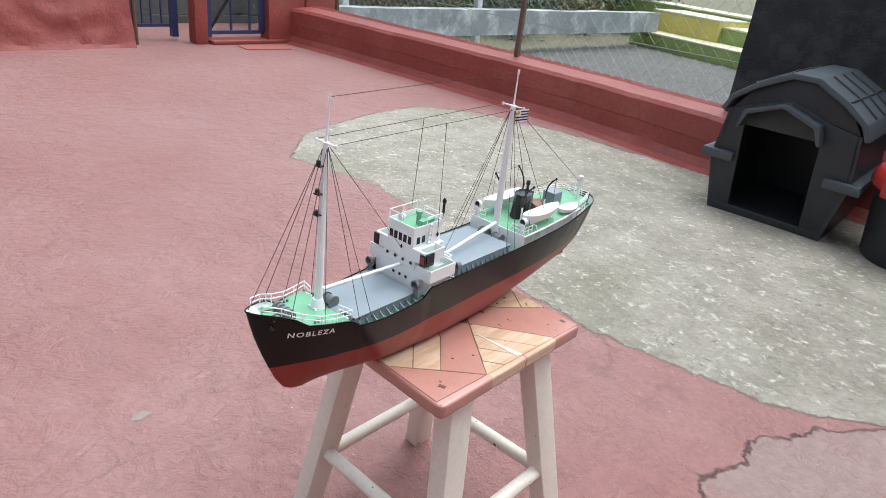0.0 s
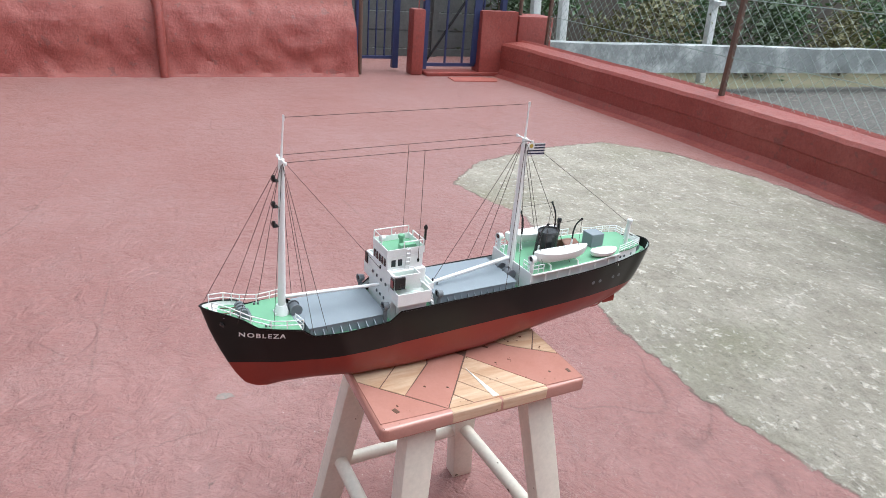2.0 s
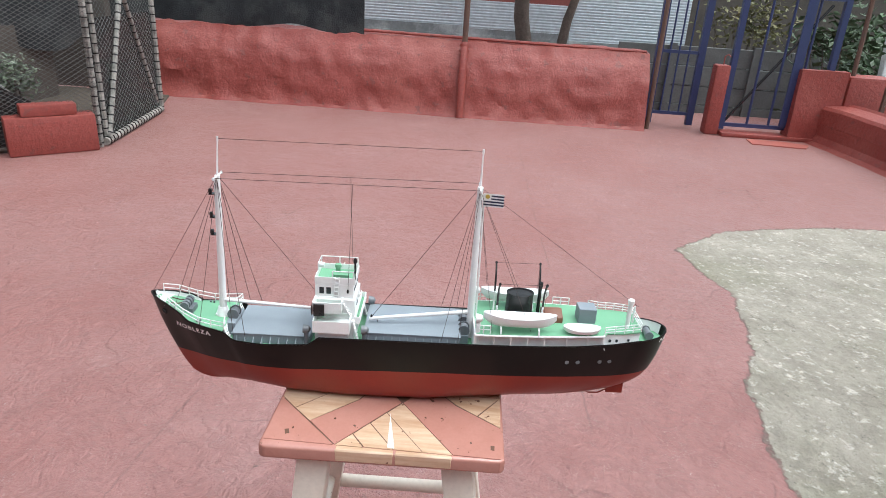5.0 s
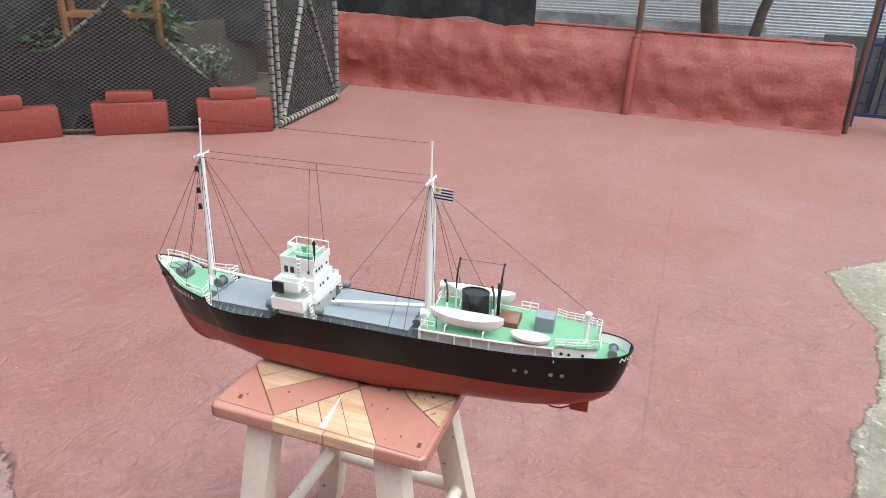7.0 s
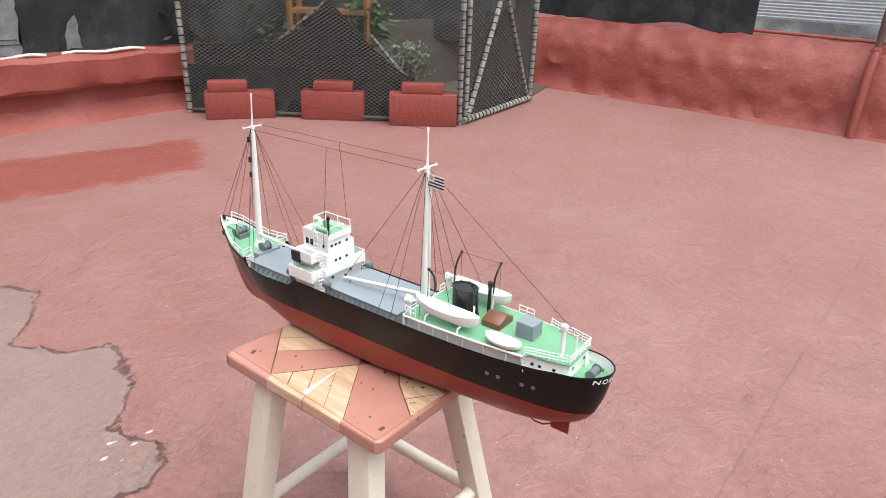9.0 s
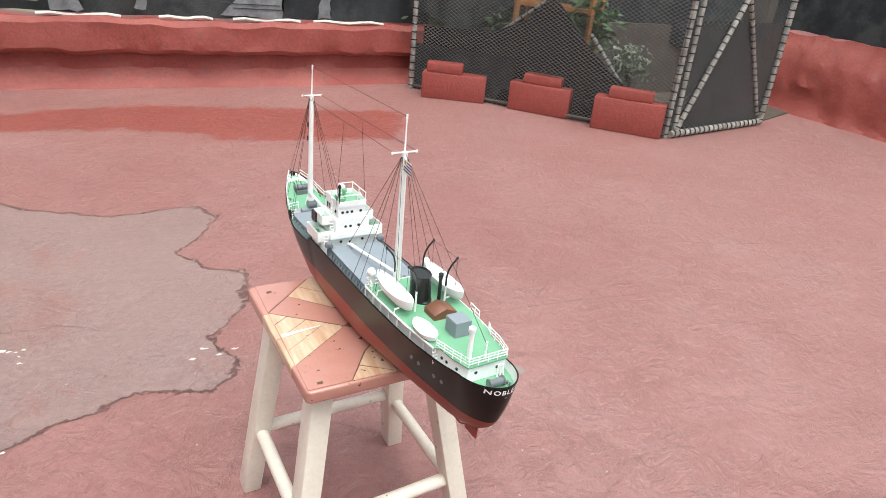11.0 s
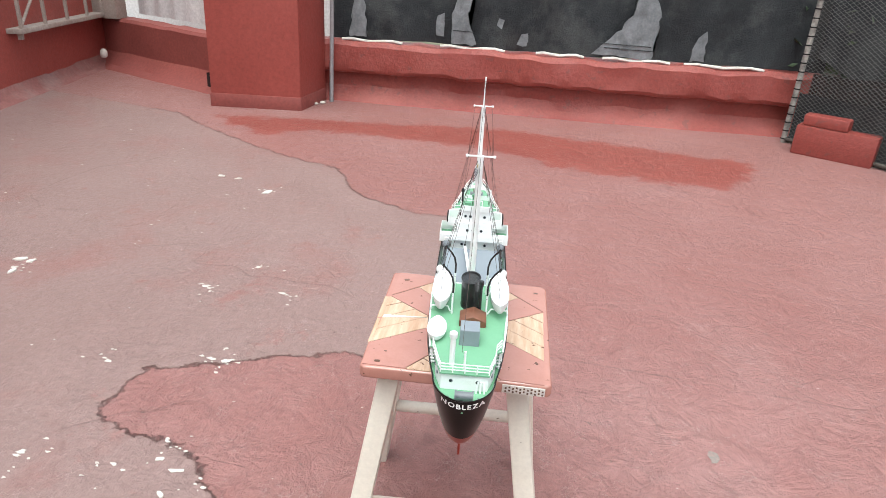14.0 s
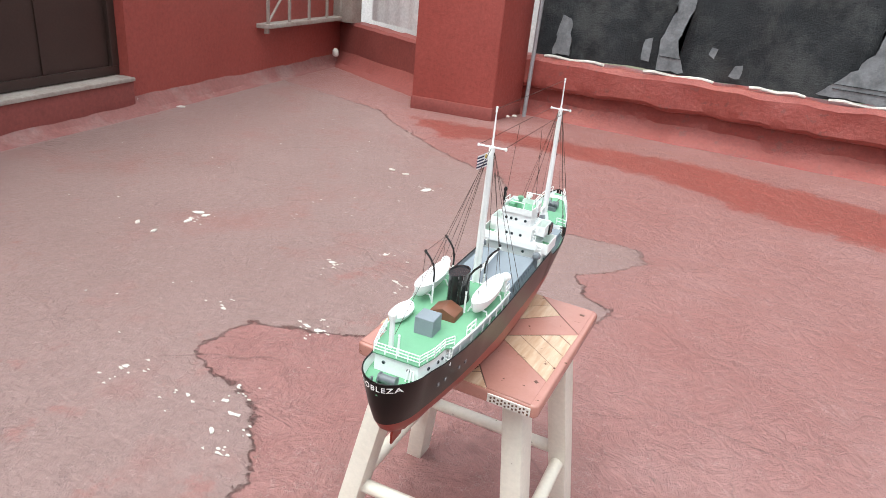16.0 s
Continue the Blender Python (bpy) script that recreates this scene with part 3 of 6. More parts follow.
bm = bmesh.new()
box(bm, 0.25, 1.36, 0.10, 0.14, 0.235, 2.22)
part("leaf", bm, DOORBROWN, door)
bm = bmesh.new()
box(bm, 0.25, 1.36, 0.075, 0.10, 0.235, 0.29)
bevelled(bm, 0.004)
part("rail", bm, DOORBROWN, door)
bm = bmesh.new()
box(bm, 1.30, 1.36, 0.07, 0.10, 0.29, 2.22)
bevelled(bm, 0.004)
part("jamb", bm, DOORBROWN, door)
bm = bmesh.new()
box(bm, 0.80, 0.83, 0.09, 0.10, 0.29, 2.2)
part("stile", bm, DOORBROWN, door)

# window with an iron grille that stands out from the wall
win = thing("window_grille", "pale weathered window grille box with a plank base", "grille", HM)
for dx in (2.86, 3.2, 3.55, 3.9, 4.2, 4.42):
    bm = bmesh.new()
    box(bm, dx - 0.012, dx + 0.012, -0.10, -0.08, 0.47, 1.5)
    part("bar", bm, SILL, win)
bm = bmesh.new()
box(bm, 2.82, 4.46, -0.11, 0.0, 0.44, 0.475)
bevelled(bm, 0.004)
part("base_plank", bm, SILL, win, "weathered grey plank")
bm = bmesh.new()
tube(bm, [(2.86, -0.09, 0.49), (3.1, -0.09, 0.7)], 0.011)
part("brace", bm, SILL, win)
for dx in (2.86, 4.42):
    bm = bmesh.new()
    box(bm, dx - 0.015, dx + 0.015, -0.09, -0.06, 0.40, 0.44)
    part("foot", bm, SILL, win)

# low wall between house and column, with a white sheet above it
wall_run("low_wall_corner", [(1.62, -3.28), (3.42, -4.18)], [(0.22, -0.01), (0.09, 0.03), (0.03, 0.09), (0.0, 0.13), (0.0, 0.40), (-0.03, 0.425), (-0.16, 0.43), (-0.18, -0.02)], WALL_OLD, "low old red rendered wall in the corner", 0.012, 0.06)
bm = bmesh.new()
box(bm, 1.3, 3.8, -5.2, -5.15, -0.01, 2.2)
solid("neighbour_wall", bm, WHITECLOTH, "white painted wall behind the corner", "wall", "structure")
bm = bmesh.new()
front, back = [], []
for i in range(49):
    x, o = 1.75 + i * 0.0275, 0.012 * math.sin(i * 0.9)
    front.append([bm.verts.new((x, -3.60 - i * 0.01375 + o, z)) for z in (0.46, 1.7)])
    back.append([bm.verts.new((x, -3.606 - i * 0.01375 + o, z)) for z in (0.46, 1.7)])
for side in (front, back):
    for a, b in zip(side, side[1:]):
        bm.faces.new((a[0], b[0], b[1], a[1]))
for k in (0, 1):
    for i in range(48):
        bm.faces.new((front[i][k], front[i + 1][k], back[i + 1][k], back[i][k]))
for i in (0, 48):
    bm.faces.new((front[i][0], front[i][1], back[i][1], back[i][0]))
solid("white_sheet", bm, WHITECLOTH, "white corrugated plastic sheet behind the low wall", "sheet")
bm = bmesh.new()
box(bm, 3.13, 3.36, -4.17, -4.0, 0.425, 0.80)
bevelled(bm, 0.01)
solid("stone_block", bm, SILL, "weathered pale stone block on the low wall", "block")
bm = bmesh.new()
box(bm, 0, 0.10, 0, 0.06, 0.045, 0.155, Matrix.Translation((1.86, -3.31, 0)) @ pose(0, 0, 0, 0, 0, -26.5))
hole = thing("drain_hole", "dark square drain opening with a pale rag", "drain", kind="structure")
part("recess", bm, BLACK, hole)
bm = bmesh.new()
box(bm, 0, 0.04, 0, 0.07, 0.055, 0.125, Matrix.Translation((1.85, -3.29, 0)) @ pose(0, 0, 0, 0, 0, -26.5))
bevelled(bm, 0.012)
part("rag", bm, WASTE, hole)
bm = bmesh.new()
lathe(bm, [(0.022, 0), (0.034, 0.02), (0.03, 0.055), (0.015, 0.075)], 9, Matrix.Translation((3.24, -3.9, 0.10)))
solid("white_rag", bm, WASTE, "crumpled white rag in the wall corner", "rag")

bm = bmesh.new()
prism(bm, [(1.07, -2.93), (1.73, -2.85), (1.70, -3.36), (1.02, -3.40)], -0.02, 2.7)
bevelled(bm, 0.012)
solid("column", bm, HOUSE, "massive square red painted column", "column", "structure")
bm = bmesh.new()
prism(bm, [(1.064, -2.924), (1.737, -2.843), (1.707, -3.3), (1.014, -3.4)], -0.01, 0.10)
bevelled(bm, 0.015)
solid("column_base", bm, WALL_OLD, "darker red band at the foot of the column", "column base", "structure")
pole = thing("standing_pole", "grey galvanised pole leaning beside the column", "pole")
bm = bmesh.new()
tube(bm, [(0.955, -3.33, 0.0), (0.925, -3.36, 2.2)], 0.016, 12)
part("tube", bm, GALV, pole)
for i in range(4):
    bm = bmesh.new()
    lathe(bm, [(0.02, 0), (0.024, 0.006), (0.012, 0.014)], 7, Matrix.Translation((1.0 + 0.05 * (i % 2) + 0.02 * i, -3.24 + 0.03 * i, 0.004)))
    solid("rubble", bm, WASTE, "pale crumb of rubble beside the pole", "rubble", group="rubble by the pole")


def cloth(name, p, q, z0, z1, material, label, wave=0.03, nx=40, nz=16, sag=0.0, seed=0.0, kind="", parent=None):
    """Hanging cloth from p to q in plan, with folds and an uneven lower edge."""
    bm = bmesh.new()
    d = Vector((q[0] - p[0], q[1] - p[1]))
    n = Vector((-d.y, d.x)).normalized()
    rows = []
    for i in range(nx + 1):
        f = i / nx
        low = z0 + sag * noise.noise(Vector((f * 6 + seed, seed, 0.3)))
        col = []
        for j in range(nz + 1):
            z = low + (z1 - low) * j / nz
            o = wave * noise.fractal(Vector((f * d.length * 3.0 + seed, z * 1.3, seed)), 1.0, 2.0, 3)
            col.append(bm.verts.new((p[0] + d.x * f + n.x * o, p[1] + d.y * f + n.y * o, z)))
        rows.append(col)
    for a, b in zip(rows, rows[1:]):
        for j in range(nz):
            bm.faces.new((a[j], b[j], b[j + 1], a[j + 1]))
    if parent:
        return part(name, bm, material, parent, label, 60)
    return solid(name, bm, material, label, "cloth", kind, 60)


# black cloth over the south ledge, with thin patches and a white hem
south_net = thing("shade_cloth", "black shade cloth with thin grey patches hung over the ledge", "shade cloth")
cloth("cloth", (1.0, -3.52), (-2.75, -3.55), 0.475, 2.0, NET, "", 0.05, 90, 24, 0.02, 1.0, parent=south_net)
def ragged(outline, step, amount):
    """An outline with its sides broken into small uneven steps."""
    out = []
    for (ax, az), (bx, bz) in zip(outline, outline[1:] + outline[:1]):
        n = max(1, int(math.hypot(bx - ax, bz - az) / step))
        for k in range(n):
            f = k / n
            out.append((ax + (bx - ax) * f + random.uniform(-amount, amount), az + (bz - az) * f + random.uniform(-amount, amount)))
    return out


THIN = [
    [(0.034, 0.50), (-0.163, 0.50), (-0.11, 0.62), (-0.085, 0.73), (-0.145, 0.932), (-0.16, 1.2), (-0.05, 1.2), (-0.025, 0.92), (0.041, 0.715)],
    [(-1.025, 0.50), (-1.478, 0.49), (-1.493, 0.80), (-1.401, 1.06), (-1.38, 1.25), (-1.32, 1.25), (-1.303, 1.05), (-1.311, 0.834), (-1.227, 0.694)],
    [(0.84, 0.50), (0.70, 0.50), (0.72, 0.78), (0.80, 0.80)],
    [(-0.30, 0.66), (-0.34, 0.64), (-0.36, 0.70), (-0.31, 0.71)],
    [(-0.47, 0.52), (-0.55, 0.52), (-0.54, 0.62), (-0.49, 0.60)],
    [(0.16, 0.55), (0.10, 0.55), (0.09, 0.72), (0.15, 0.70)],
    [(-1.75, 0.50), (-1.86, 0.50), (-1.84, 0.72), (-1.78, 0.66)],
]
for outline in THIN:
    bm = bmesh.new()
    f = bm.faces.new([bm.verts.new((x, -3.452, z)) for x, z in ragged(outline, 0.035, 0.009)])
    bmesh.ops.triangulate(bm, faces=[f])
    part("thin_patch", bm, NETPATCH, south_net, "thin see-through grey patch")
for x0, x1, z in ((-1.05, -1.46, 0.585), (-1.12, -1.48, 0.555), (0.03, -0.13, 0.60)):
    bm = bmesh.new()
    tube(bm, [(x0, -3.447, z), (x1, -3.447, z - 0.004)], 0.0025, 5)
    part("seam", bm, NET, south_net)
for x0, x1 in ((0.90, 0.42), (0.12, -0.38), (-0.62, -0.98), (-1.12, -1.62), (-1.72, -2.3)):
    bm = bmesh.new()
    tube(bm, [(x0 + (x1 - x0) * i / 6, -3.46 + 0.006 * math.sin(i * 2), 0.475 + 0.008 * math.sin(i * 1.7)) for i in range(7)], 0.011, 6)
    part("hem", bm, WASTE, south_net, "white hem strip")

# cloth along the west wall
cloth("black_tarpaulin", (-5.96, -0.30), (-5.98, -2.9), 0.66, 1.9, NET, "black tarpaulin hung on the fence over the low wall", 0.03, 40, 14, 0.05, 7.0)

# iron pipe on the west wall and a rail along its top
downpipe = thing("downpipe", "red painted iron pipe standing against the low wall", "pipe")
bm = bmesh.new()
tube(bm, [(-5.65, 0.64, 0.0), (-5.67, 0.64, 0.12), (-5.70, 0.64, 0.42), (-5.82, 0.64, 0.64)], 0.035, 14)
part("lower_pipe", bm, WALL, downpipe)
bm = bmesh.new()
tube(bm, [(-5.82, 0.64, 0.64), (-5.84, 0.64, 1.9)], 0.026, 12)
part("upper_pipe", bm, RUST, downpipe)
for z in (0.56, 0.61):
    bm = bmesh.new()
    tube(bm, [(-5.815, 0.64, z), (-5.817, 0.64, z + 0.022)], 0.046, 14)
    part("collar", bm, WALL, downpipe)
bm = bmesh.new()
tube(bm, [(-5.97, -0.3, 0.685), (-5.96, 0.9, 0.672), (-5.95, 2.28, 0.66)], 0.014, 8)
solid("wall_rail", bm, WALL, "thin red painted pipe along the wall top", "pipe")


def corrugated(name, p, q, z0, z1, material, label, pitch=0.03, depth=0.006, horizontal=True):
    bm = bmesh.new()
    n = int((z1 - z0) / pitch * 4)
    d = Vector((q[0] - p[0], q[1] - p[1])).normalized()
    nn = Vector((-d.y, d.x))
    cols = []
    for i in range(n + 1):
        z = z0 + (z1 - z0) * i / n
        o = depth * math.sin(i * math.pi / 2)
        cols.append([bm.verts.new((a[0] + nn.x * o, a[1] + nn.y * o, z)) for a in (p, q)])
    for a, b in zip(cols, cols[1:]):
        bm.faces.new((a[0], a[1], b[1], b[0]))
    return solid(name, bm, material, label, "sheet", "structure", 80)


for ya, yb, dx, z0, z1 in ((-2.0, 0.55, 0, 0.685, 0.99), (0.53, 1.75, 0.02, 0.665, 0.97), (1.73, 3.05, 0, 0.60, 1.45)):
    corrugated("corrugated_fence", (-7.6 + dx, ya), (-7.6 + dx, yb), z0, z1, METALSHEET, "pale grey corrugated metal fence sheet beyond the wall")
bm = bmesh.new()
box(bm, -7.7, -7.575, -2.0, 4.9, -0.31, 0.60)
box(bm, -7.7, -7.585, -2.0, 1.75, 0.60, 0.69)
solid("fence_base", bm, GREYWALL, "grey cement base under the metal fence", "wall", "structure")

bm = bmesh.new()
box(bm, -7.2, 4.2, -5.4, 4.25, -0.31, -0.035)
solid("yard_slab", bm, GREYWALL, "grey concrete slab under the yard", "slab", "structure")

# ---- beyond the north wall ----
bm = bmesh.new()
n = 60
g = [[bm.verts.new((-6.3 + 9.0 * i / n, 4.1 + 9.0 * j / n, -0.285 + lump(i * 0.5, j * 0.5, 2, 1.0, 0.02))) for j in range(n + 1)] for i in range(n + 1)]
for i in range(n):
    for j in range(n):
        bm.faces.new((g[i][j], g[i + 1][j], g[i + 1][j + 1], g[i][j + 1]))
solid("gravel_bed", bm, GRAVEL, "dark wet gravel beyond the low wall", "ground", "structure", 80)
wall_run("grey_wall", [(-6.15, 11.6), (-6.2, 4.35)][::-1], [(0.0, -0.31), (0.0, 0.27), (-0.02, 0.30), (-0.2, 0.30), (-0.2, -0.31)], GREYWALL, "grey patchy cement rendered garden wall", 0.015, 0.15, 2.0)
steps = thing("garden_steps", "yellow and green painted concrete garden steps", "steps", Matrix.Translation((-6.2, 11.5, -0.31)) @ pose(0, 0, 0, 0, 0, -12), kind="structure")
for i, (x0, x1, y0, y1, z0, z1, m_) in enumerate(((-0.2, 5.0, -0.05, 0.6, 0, 0.26, GREENSTEP), (-0.2, 1.25, 0.45, 1.3, 0.26, 0.62, YELLOW), (1.25, 5.0, 0.55, 1.3, 0.26, 0.52, GREENSTEP), (-2.6, 5.0, 1.35, 2.0, 0, 0.68, GREENSTEP))):
    bm = bmesh.new()
    box(bm, x0, x1, y0, y1, z0, z1)
    bevelled(bm, 0.02)
    part("step", bm, m_, steps)
    bm = bmesh.new()
    box(bm, x0, x1, y0 - 0.01, y1, z1, z1 + 0.03)
    bevelled(bm, 0.008)
    part("edge", bm, PALESTEP, steps)
bm = bmesh.new()
box(bm, -4.0, 0.5, 15.5, 15.7, -0.31, 1.6)
solid("pale_building_wall", bm, WHITECLOTH, "pale blue-white building wall in the distance", "wall", "structure")


def leaves(bm, c, r, n, size, seed, flat=1.0):
    rnd = random.Random(seed)
    for _ in range(n):
        v = Vector((rnd.gauss(0, 0.5), rnd.gauss(0, 0.5), rnd.gauss(0, 0.5)))
        p = Vector(c) + Vector((v.x * r[0], v.y * r[1], v.z * r[2]))
        a = Vector((rnd.uniform(-1, 1), rnd.uniform(-1, 1), rnd.uniform(-0.6, 0.6))).normalized()
        b = a.cross(Vector((rnd.uniform(-1, 1), rnd.uniform(-1, 1), rnd.uniform(-1, 1)))).normalized()
        s = size * rnd.uniform(0.6, 1.3)
        up = a.cross(b) * s * 0.18
        q = [p - a * s, p + b * s * 0.38 + up, p + a * s, p - b * s * 0.38 + up]
        vs = [bm.verts.new(x) for x in q]
        bm.faces.new((vs[0], vs[1], vs[2])), bm.faces.new((vs[0], vs[2], vs[3]))


def bush(name, c, r, n, size, material, label, seed, stems=5, z0=0.0, group=""):
    t = thing(name, label, "plant", group=group)
    rnd = random.Random(seed)
    for k in range(stems):
        bm = bmesh.new()
        tip = Vector(c) + Vector((rnd.uniform(-0.7, 0.7) * r[0], rnd.uniform(-0.7, 0.7) * r[1], rnd.uniform(0, 0.5) * r[2]))
        base = Vector((c[0] + rnd.uniform(-0.1, 0.1), c[1] + rnd.uniform(-0.1, 0.1), z0))
        mid = base.lerp(tip, 0.5) + Vector((rnd.uniform(-0.05, 0.05), rnd.uniform(-0.05, 0.05), 0.05))
        tube(bm, [base, mid, tip], 0.012, 5, 0.004)
        part("stem", bm, BARK, t)
    bm = bmesh.new()
    for k in range(7):
        cc = Vector(c) + Vector((rnd.uniform(-0.6, 0.6) * r[0], rnd.uniform(-0.6, 0.6) * r[1], rnd.uniform(-0.5, 0.5) * r[2]))
        leaves(bm, cc, [q * rnd.uniform(0.3, 0.6) for q in r], n // 7, size, seed * 31 + k)
    part("foliage", bm, material, t, angle=180)
    return t


# trees and shrubs past the grey wall
for k in range(9):
    y = 4.6 + k * 1.15
    bush("shrub", (-7.4 - 0.5 * (k % 2), y, 0.45), (0.7, 0.9, 0.75), 900, 0.06, (LEAFDARK, LEAF, LEAFYELLOW, LEAF)[k % 4], ("dark green shrub behind the grey wall", "leafy green shrub behind the grey wall", "yellowing shrub behind the grey wall", "leafy green shrub behind the grey wall")[k % 4], 40 + k, 5, -0.31, "shrubs behind the wall")
bm = bmesh.new()
box(bm, -9.6, -9.4, 3.0, 16.0, -0.31, 1.7)
solid("hedge_backing_wall", bm, DARKWOOD, "dark weathered board fence far behind the shrubs", "wall", "structure")
for k, (y, h_) in enumerate(((4.95, 1.3), (5.35, 1.25), (7.8, 1.2))):
    p_ = thing("concrete_post", "pale concrete fence post leaning slightly", "post", Matrix.Translation((-6.85, y, -0.31)), group="concrete posts")
    bm = bmesh.new()
    box(bm, -0.045, 0.045, -0.05, 0.05, 0, h_, pose(0, 0, 0, 4, 0, 0))
    bevelled(bm, 0.008)
    part("shaft", bm, WHITECLOTH, p_)
    bm = bmesh.new()
    box(bm, -0.04, 0.16, -0.05, 0.05, h_ - 0.15, h_ - 0.1, pose(0, 0, 0, 4, 0, 0))
    part("arm", bm, WHITECLOTH, p_)

# chain-link fence standing on the north wall
fence = thing("chain_link_fence", "rusty iron posts with pale chain-link wire on the wall", "fence")
for x in (-5.45, -3.15, -0.9, 1.5):
    bm = bmesh.new()
    box(bm, x - 0.016, x + 0.016, 4.16, 4.19, 0.30, 1.9)
    part("post", bm, RUST, fence, "dark rusty angle-iron post")
for z in (0.62, 1.0, 1.5):
    bm = bmesh.new()
    tube(bm, [(-5.45, 4.175, z), (-3.15, 4.175, z - 0.02), (-1.45, 4.175, z)], 0.0028, 5)
    part("strand", bm, WIREPALE, fence)
bm = bmesh.new()
pitch = 0.085
zlo, zhi, xlo, xhi = 0.36, 1.75, -5.43, -1.42
k = xlo - (zhi - zlo)
while k < xhi:
    for s in (1, -1):
        a, b = k, k + (zhi - zlo)
        za, zb = (zlo, zhi) if s > 0 else (zhi, zlo)
        pts = []
        for f in (0.0, 1.0):
            pts.append([a + (b - a) * f, za + (zb - za) * f])
        (xa, z_a), (xb, z_b) = pts
        if xa < xlo:
            z_a += (z_b - z_a) * (xlo - xa) / (xb - xa)
            xa = xlo
        if xb > xhi:
            z_b = z_a + (z_b - z_a) * (xhi - xa) / (xb - xa)
            xb = xhi
        if xb - xa > 0.02:
            tube(bm, [(xa, 4.175 + 0.002 * s, z_a), (xb, 4.175 + 0.002 * s, z_b)], 0.0012, 4, cap=False)
    k += pitch
part("mesh", bm, WIREPALE, fence, "pale chain-link wire mesh")
cloth("black_screen", (-1.46, 4.12), (4.2, 4.05), 0.35, 1.95, NET, "black shade cloth on the fence behind the kennel", 0.035, 60, 18, 0.03, 21.0)

# ---- the gate ----
gp = thing("gate_post", "square red painted gate post", "post")
bm = bmesh.new()
box(bm, -5.88, -5.74, 2.86, 2.985, 0.0, 0.61)
bevelled(bm, 0.02)
part("shaft", bm, WALL, gp)
bm = bmesh.new()
tube(bm, [(-5.8, 2.93, 0.60), (-5.8, 2.93, 0.68), (-5.78, 2.95, 0.70), (-5.77, 2.97, 0.68)], 0.006, 6)
part("hook", bm, WALL, gp, "bent iron hook")
gate = thing("gate", "closed navy blue iron bar gate", "gate")
for y, w in ((3.02, 0.025), (3.86, 0.025)):
    bm = bmesh.new()
    box(bm, -5.85, -5.80, y - w, y + w, 0.05, 1.9)
    part("stile", bm, BLUE, gate)
for z in (0.09, 1.2, 1.85):
    bm = bmesh.new()
    box(bm, -5.84, -5.805, 3.04, 3.84, z - 0.016, z + 0.016)
    part("rail", bm, BLUE, gate)
for y in (3.25, 3.44, 3.64):
    bm = bmesh.new()
    tube(bm, [(-5.825, y, 0.08), (-5.825, y, 1.85)], 0.012, 8)
    part("bar", bm, BLUE, gate)
bm = bmesh.new()
box(bm, -5.80, -5.785, 3.52, 3.60, 0.10, 1.85)
part("flat_bar", bm, BLUE, gate)
bm = bmesh.new()
tube(bm, [(-5.84, 3.04, 0.10), (-5.84, 3.75, 1.15)], 0.012, 8)
part("brace", bm, BLACK, gate)
bm = bmesh.new()
box(bm, -5.9, -5.68, 3.0, 3.88, 0.0, 0.035)
bevelled(bm, 0.01)
solid("gate_threshold", bm, WALL, "low red threshold under the gate", "threshold", "structure")
panel = thing("side_gate", "open navy iron gate panel beside the post", "gate")
for y in (2.40, 2.78):
    bm = bmesh.new()
    box(bm, -6.02, -5.97, y - 0.03, y + 0.03, 0.03, 1.9)
    part("stile", bm, BLUE, panel)
for z in (0.13, 0.68, 1.3):
    bm = bmesh.new()
    box(bm, -6.01, -5.98, 2.43, 2.75, z - 0.014, z + 0.014)
    part("rail", bm, BLUE, panel)
for y in (2.5, 2.58, 2.67):
    bm = bmesh.new()
    tube(bm, [(-5.995, y, 0.13), (-5.995, y, 1.85)], 0.009, 6)
    part("bar", bm, BLUE, panel)
for y, lean in ((2.36, 0.0), (4.05, -0.02)):
    bm = bmesh.new()
    tube(bm, [(-5.8, y, 0.0 if y < 3 else 0.55), (-5.82, y + lean, 1.9)], 0.02, 8)
    solid("iron_post", bm, RUST, "rusty round iron post at the gate", "post", group="iron posts")
boards = thing("board_fence", "weathered dark grey board fence behind the gate", "fence", kind="structure")
for i in range(5):
    bm = bmesh.new()
    box(bm, -6.95, -6.915 + 0.006 * (i % 2), 2.2, 4.4, -0.31 + 0.198 * i, -0.118 + 0.198 * i)
    bevelled(bm, 0.005, 1)
    part("board", bm, GREYBOARD, boards)
for y in (2.75, 3.6):
    bm = bmesh.new()
    box(bm, -6.908, -6.87, y - 0.035, y + 0.035, -0.31, 0.70)
    part("batten", bm, GREYBOARD, boards)
bush("dry_shrub", (-7.2, 3.45, 0.95), (0.2, 0.6, 0.40), 600, 0.035, LEAFYELLOW, "dry yellow-leaved shrub behind the gate", 91, 6, -0.31)
bush("dark_shrub", (-6.45, 4.1, 0.75), (0.3, 0.4, 0.5), 500, 0.05, LEAFDARK, "dark shrub behind the corner block", 92, 6, -0.31)
bm = bmesh.new()
prism(bm, [(-5.62, 3.2), (-5.42, 3.18), (-5.38, 3.62), (-5.52, 3.7), (-5.6, 3.5)], 0.0, 0.009)
solid("floor_stain", bm, FLOOR_RED, "darker patch of paint in front of the gate", "ground", "structure")

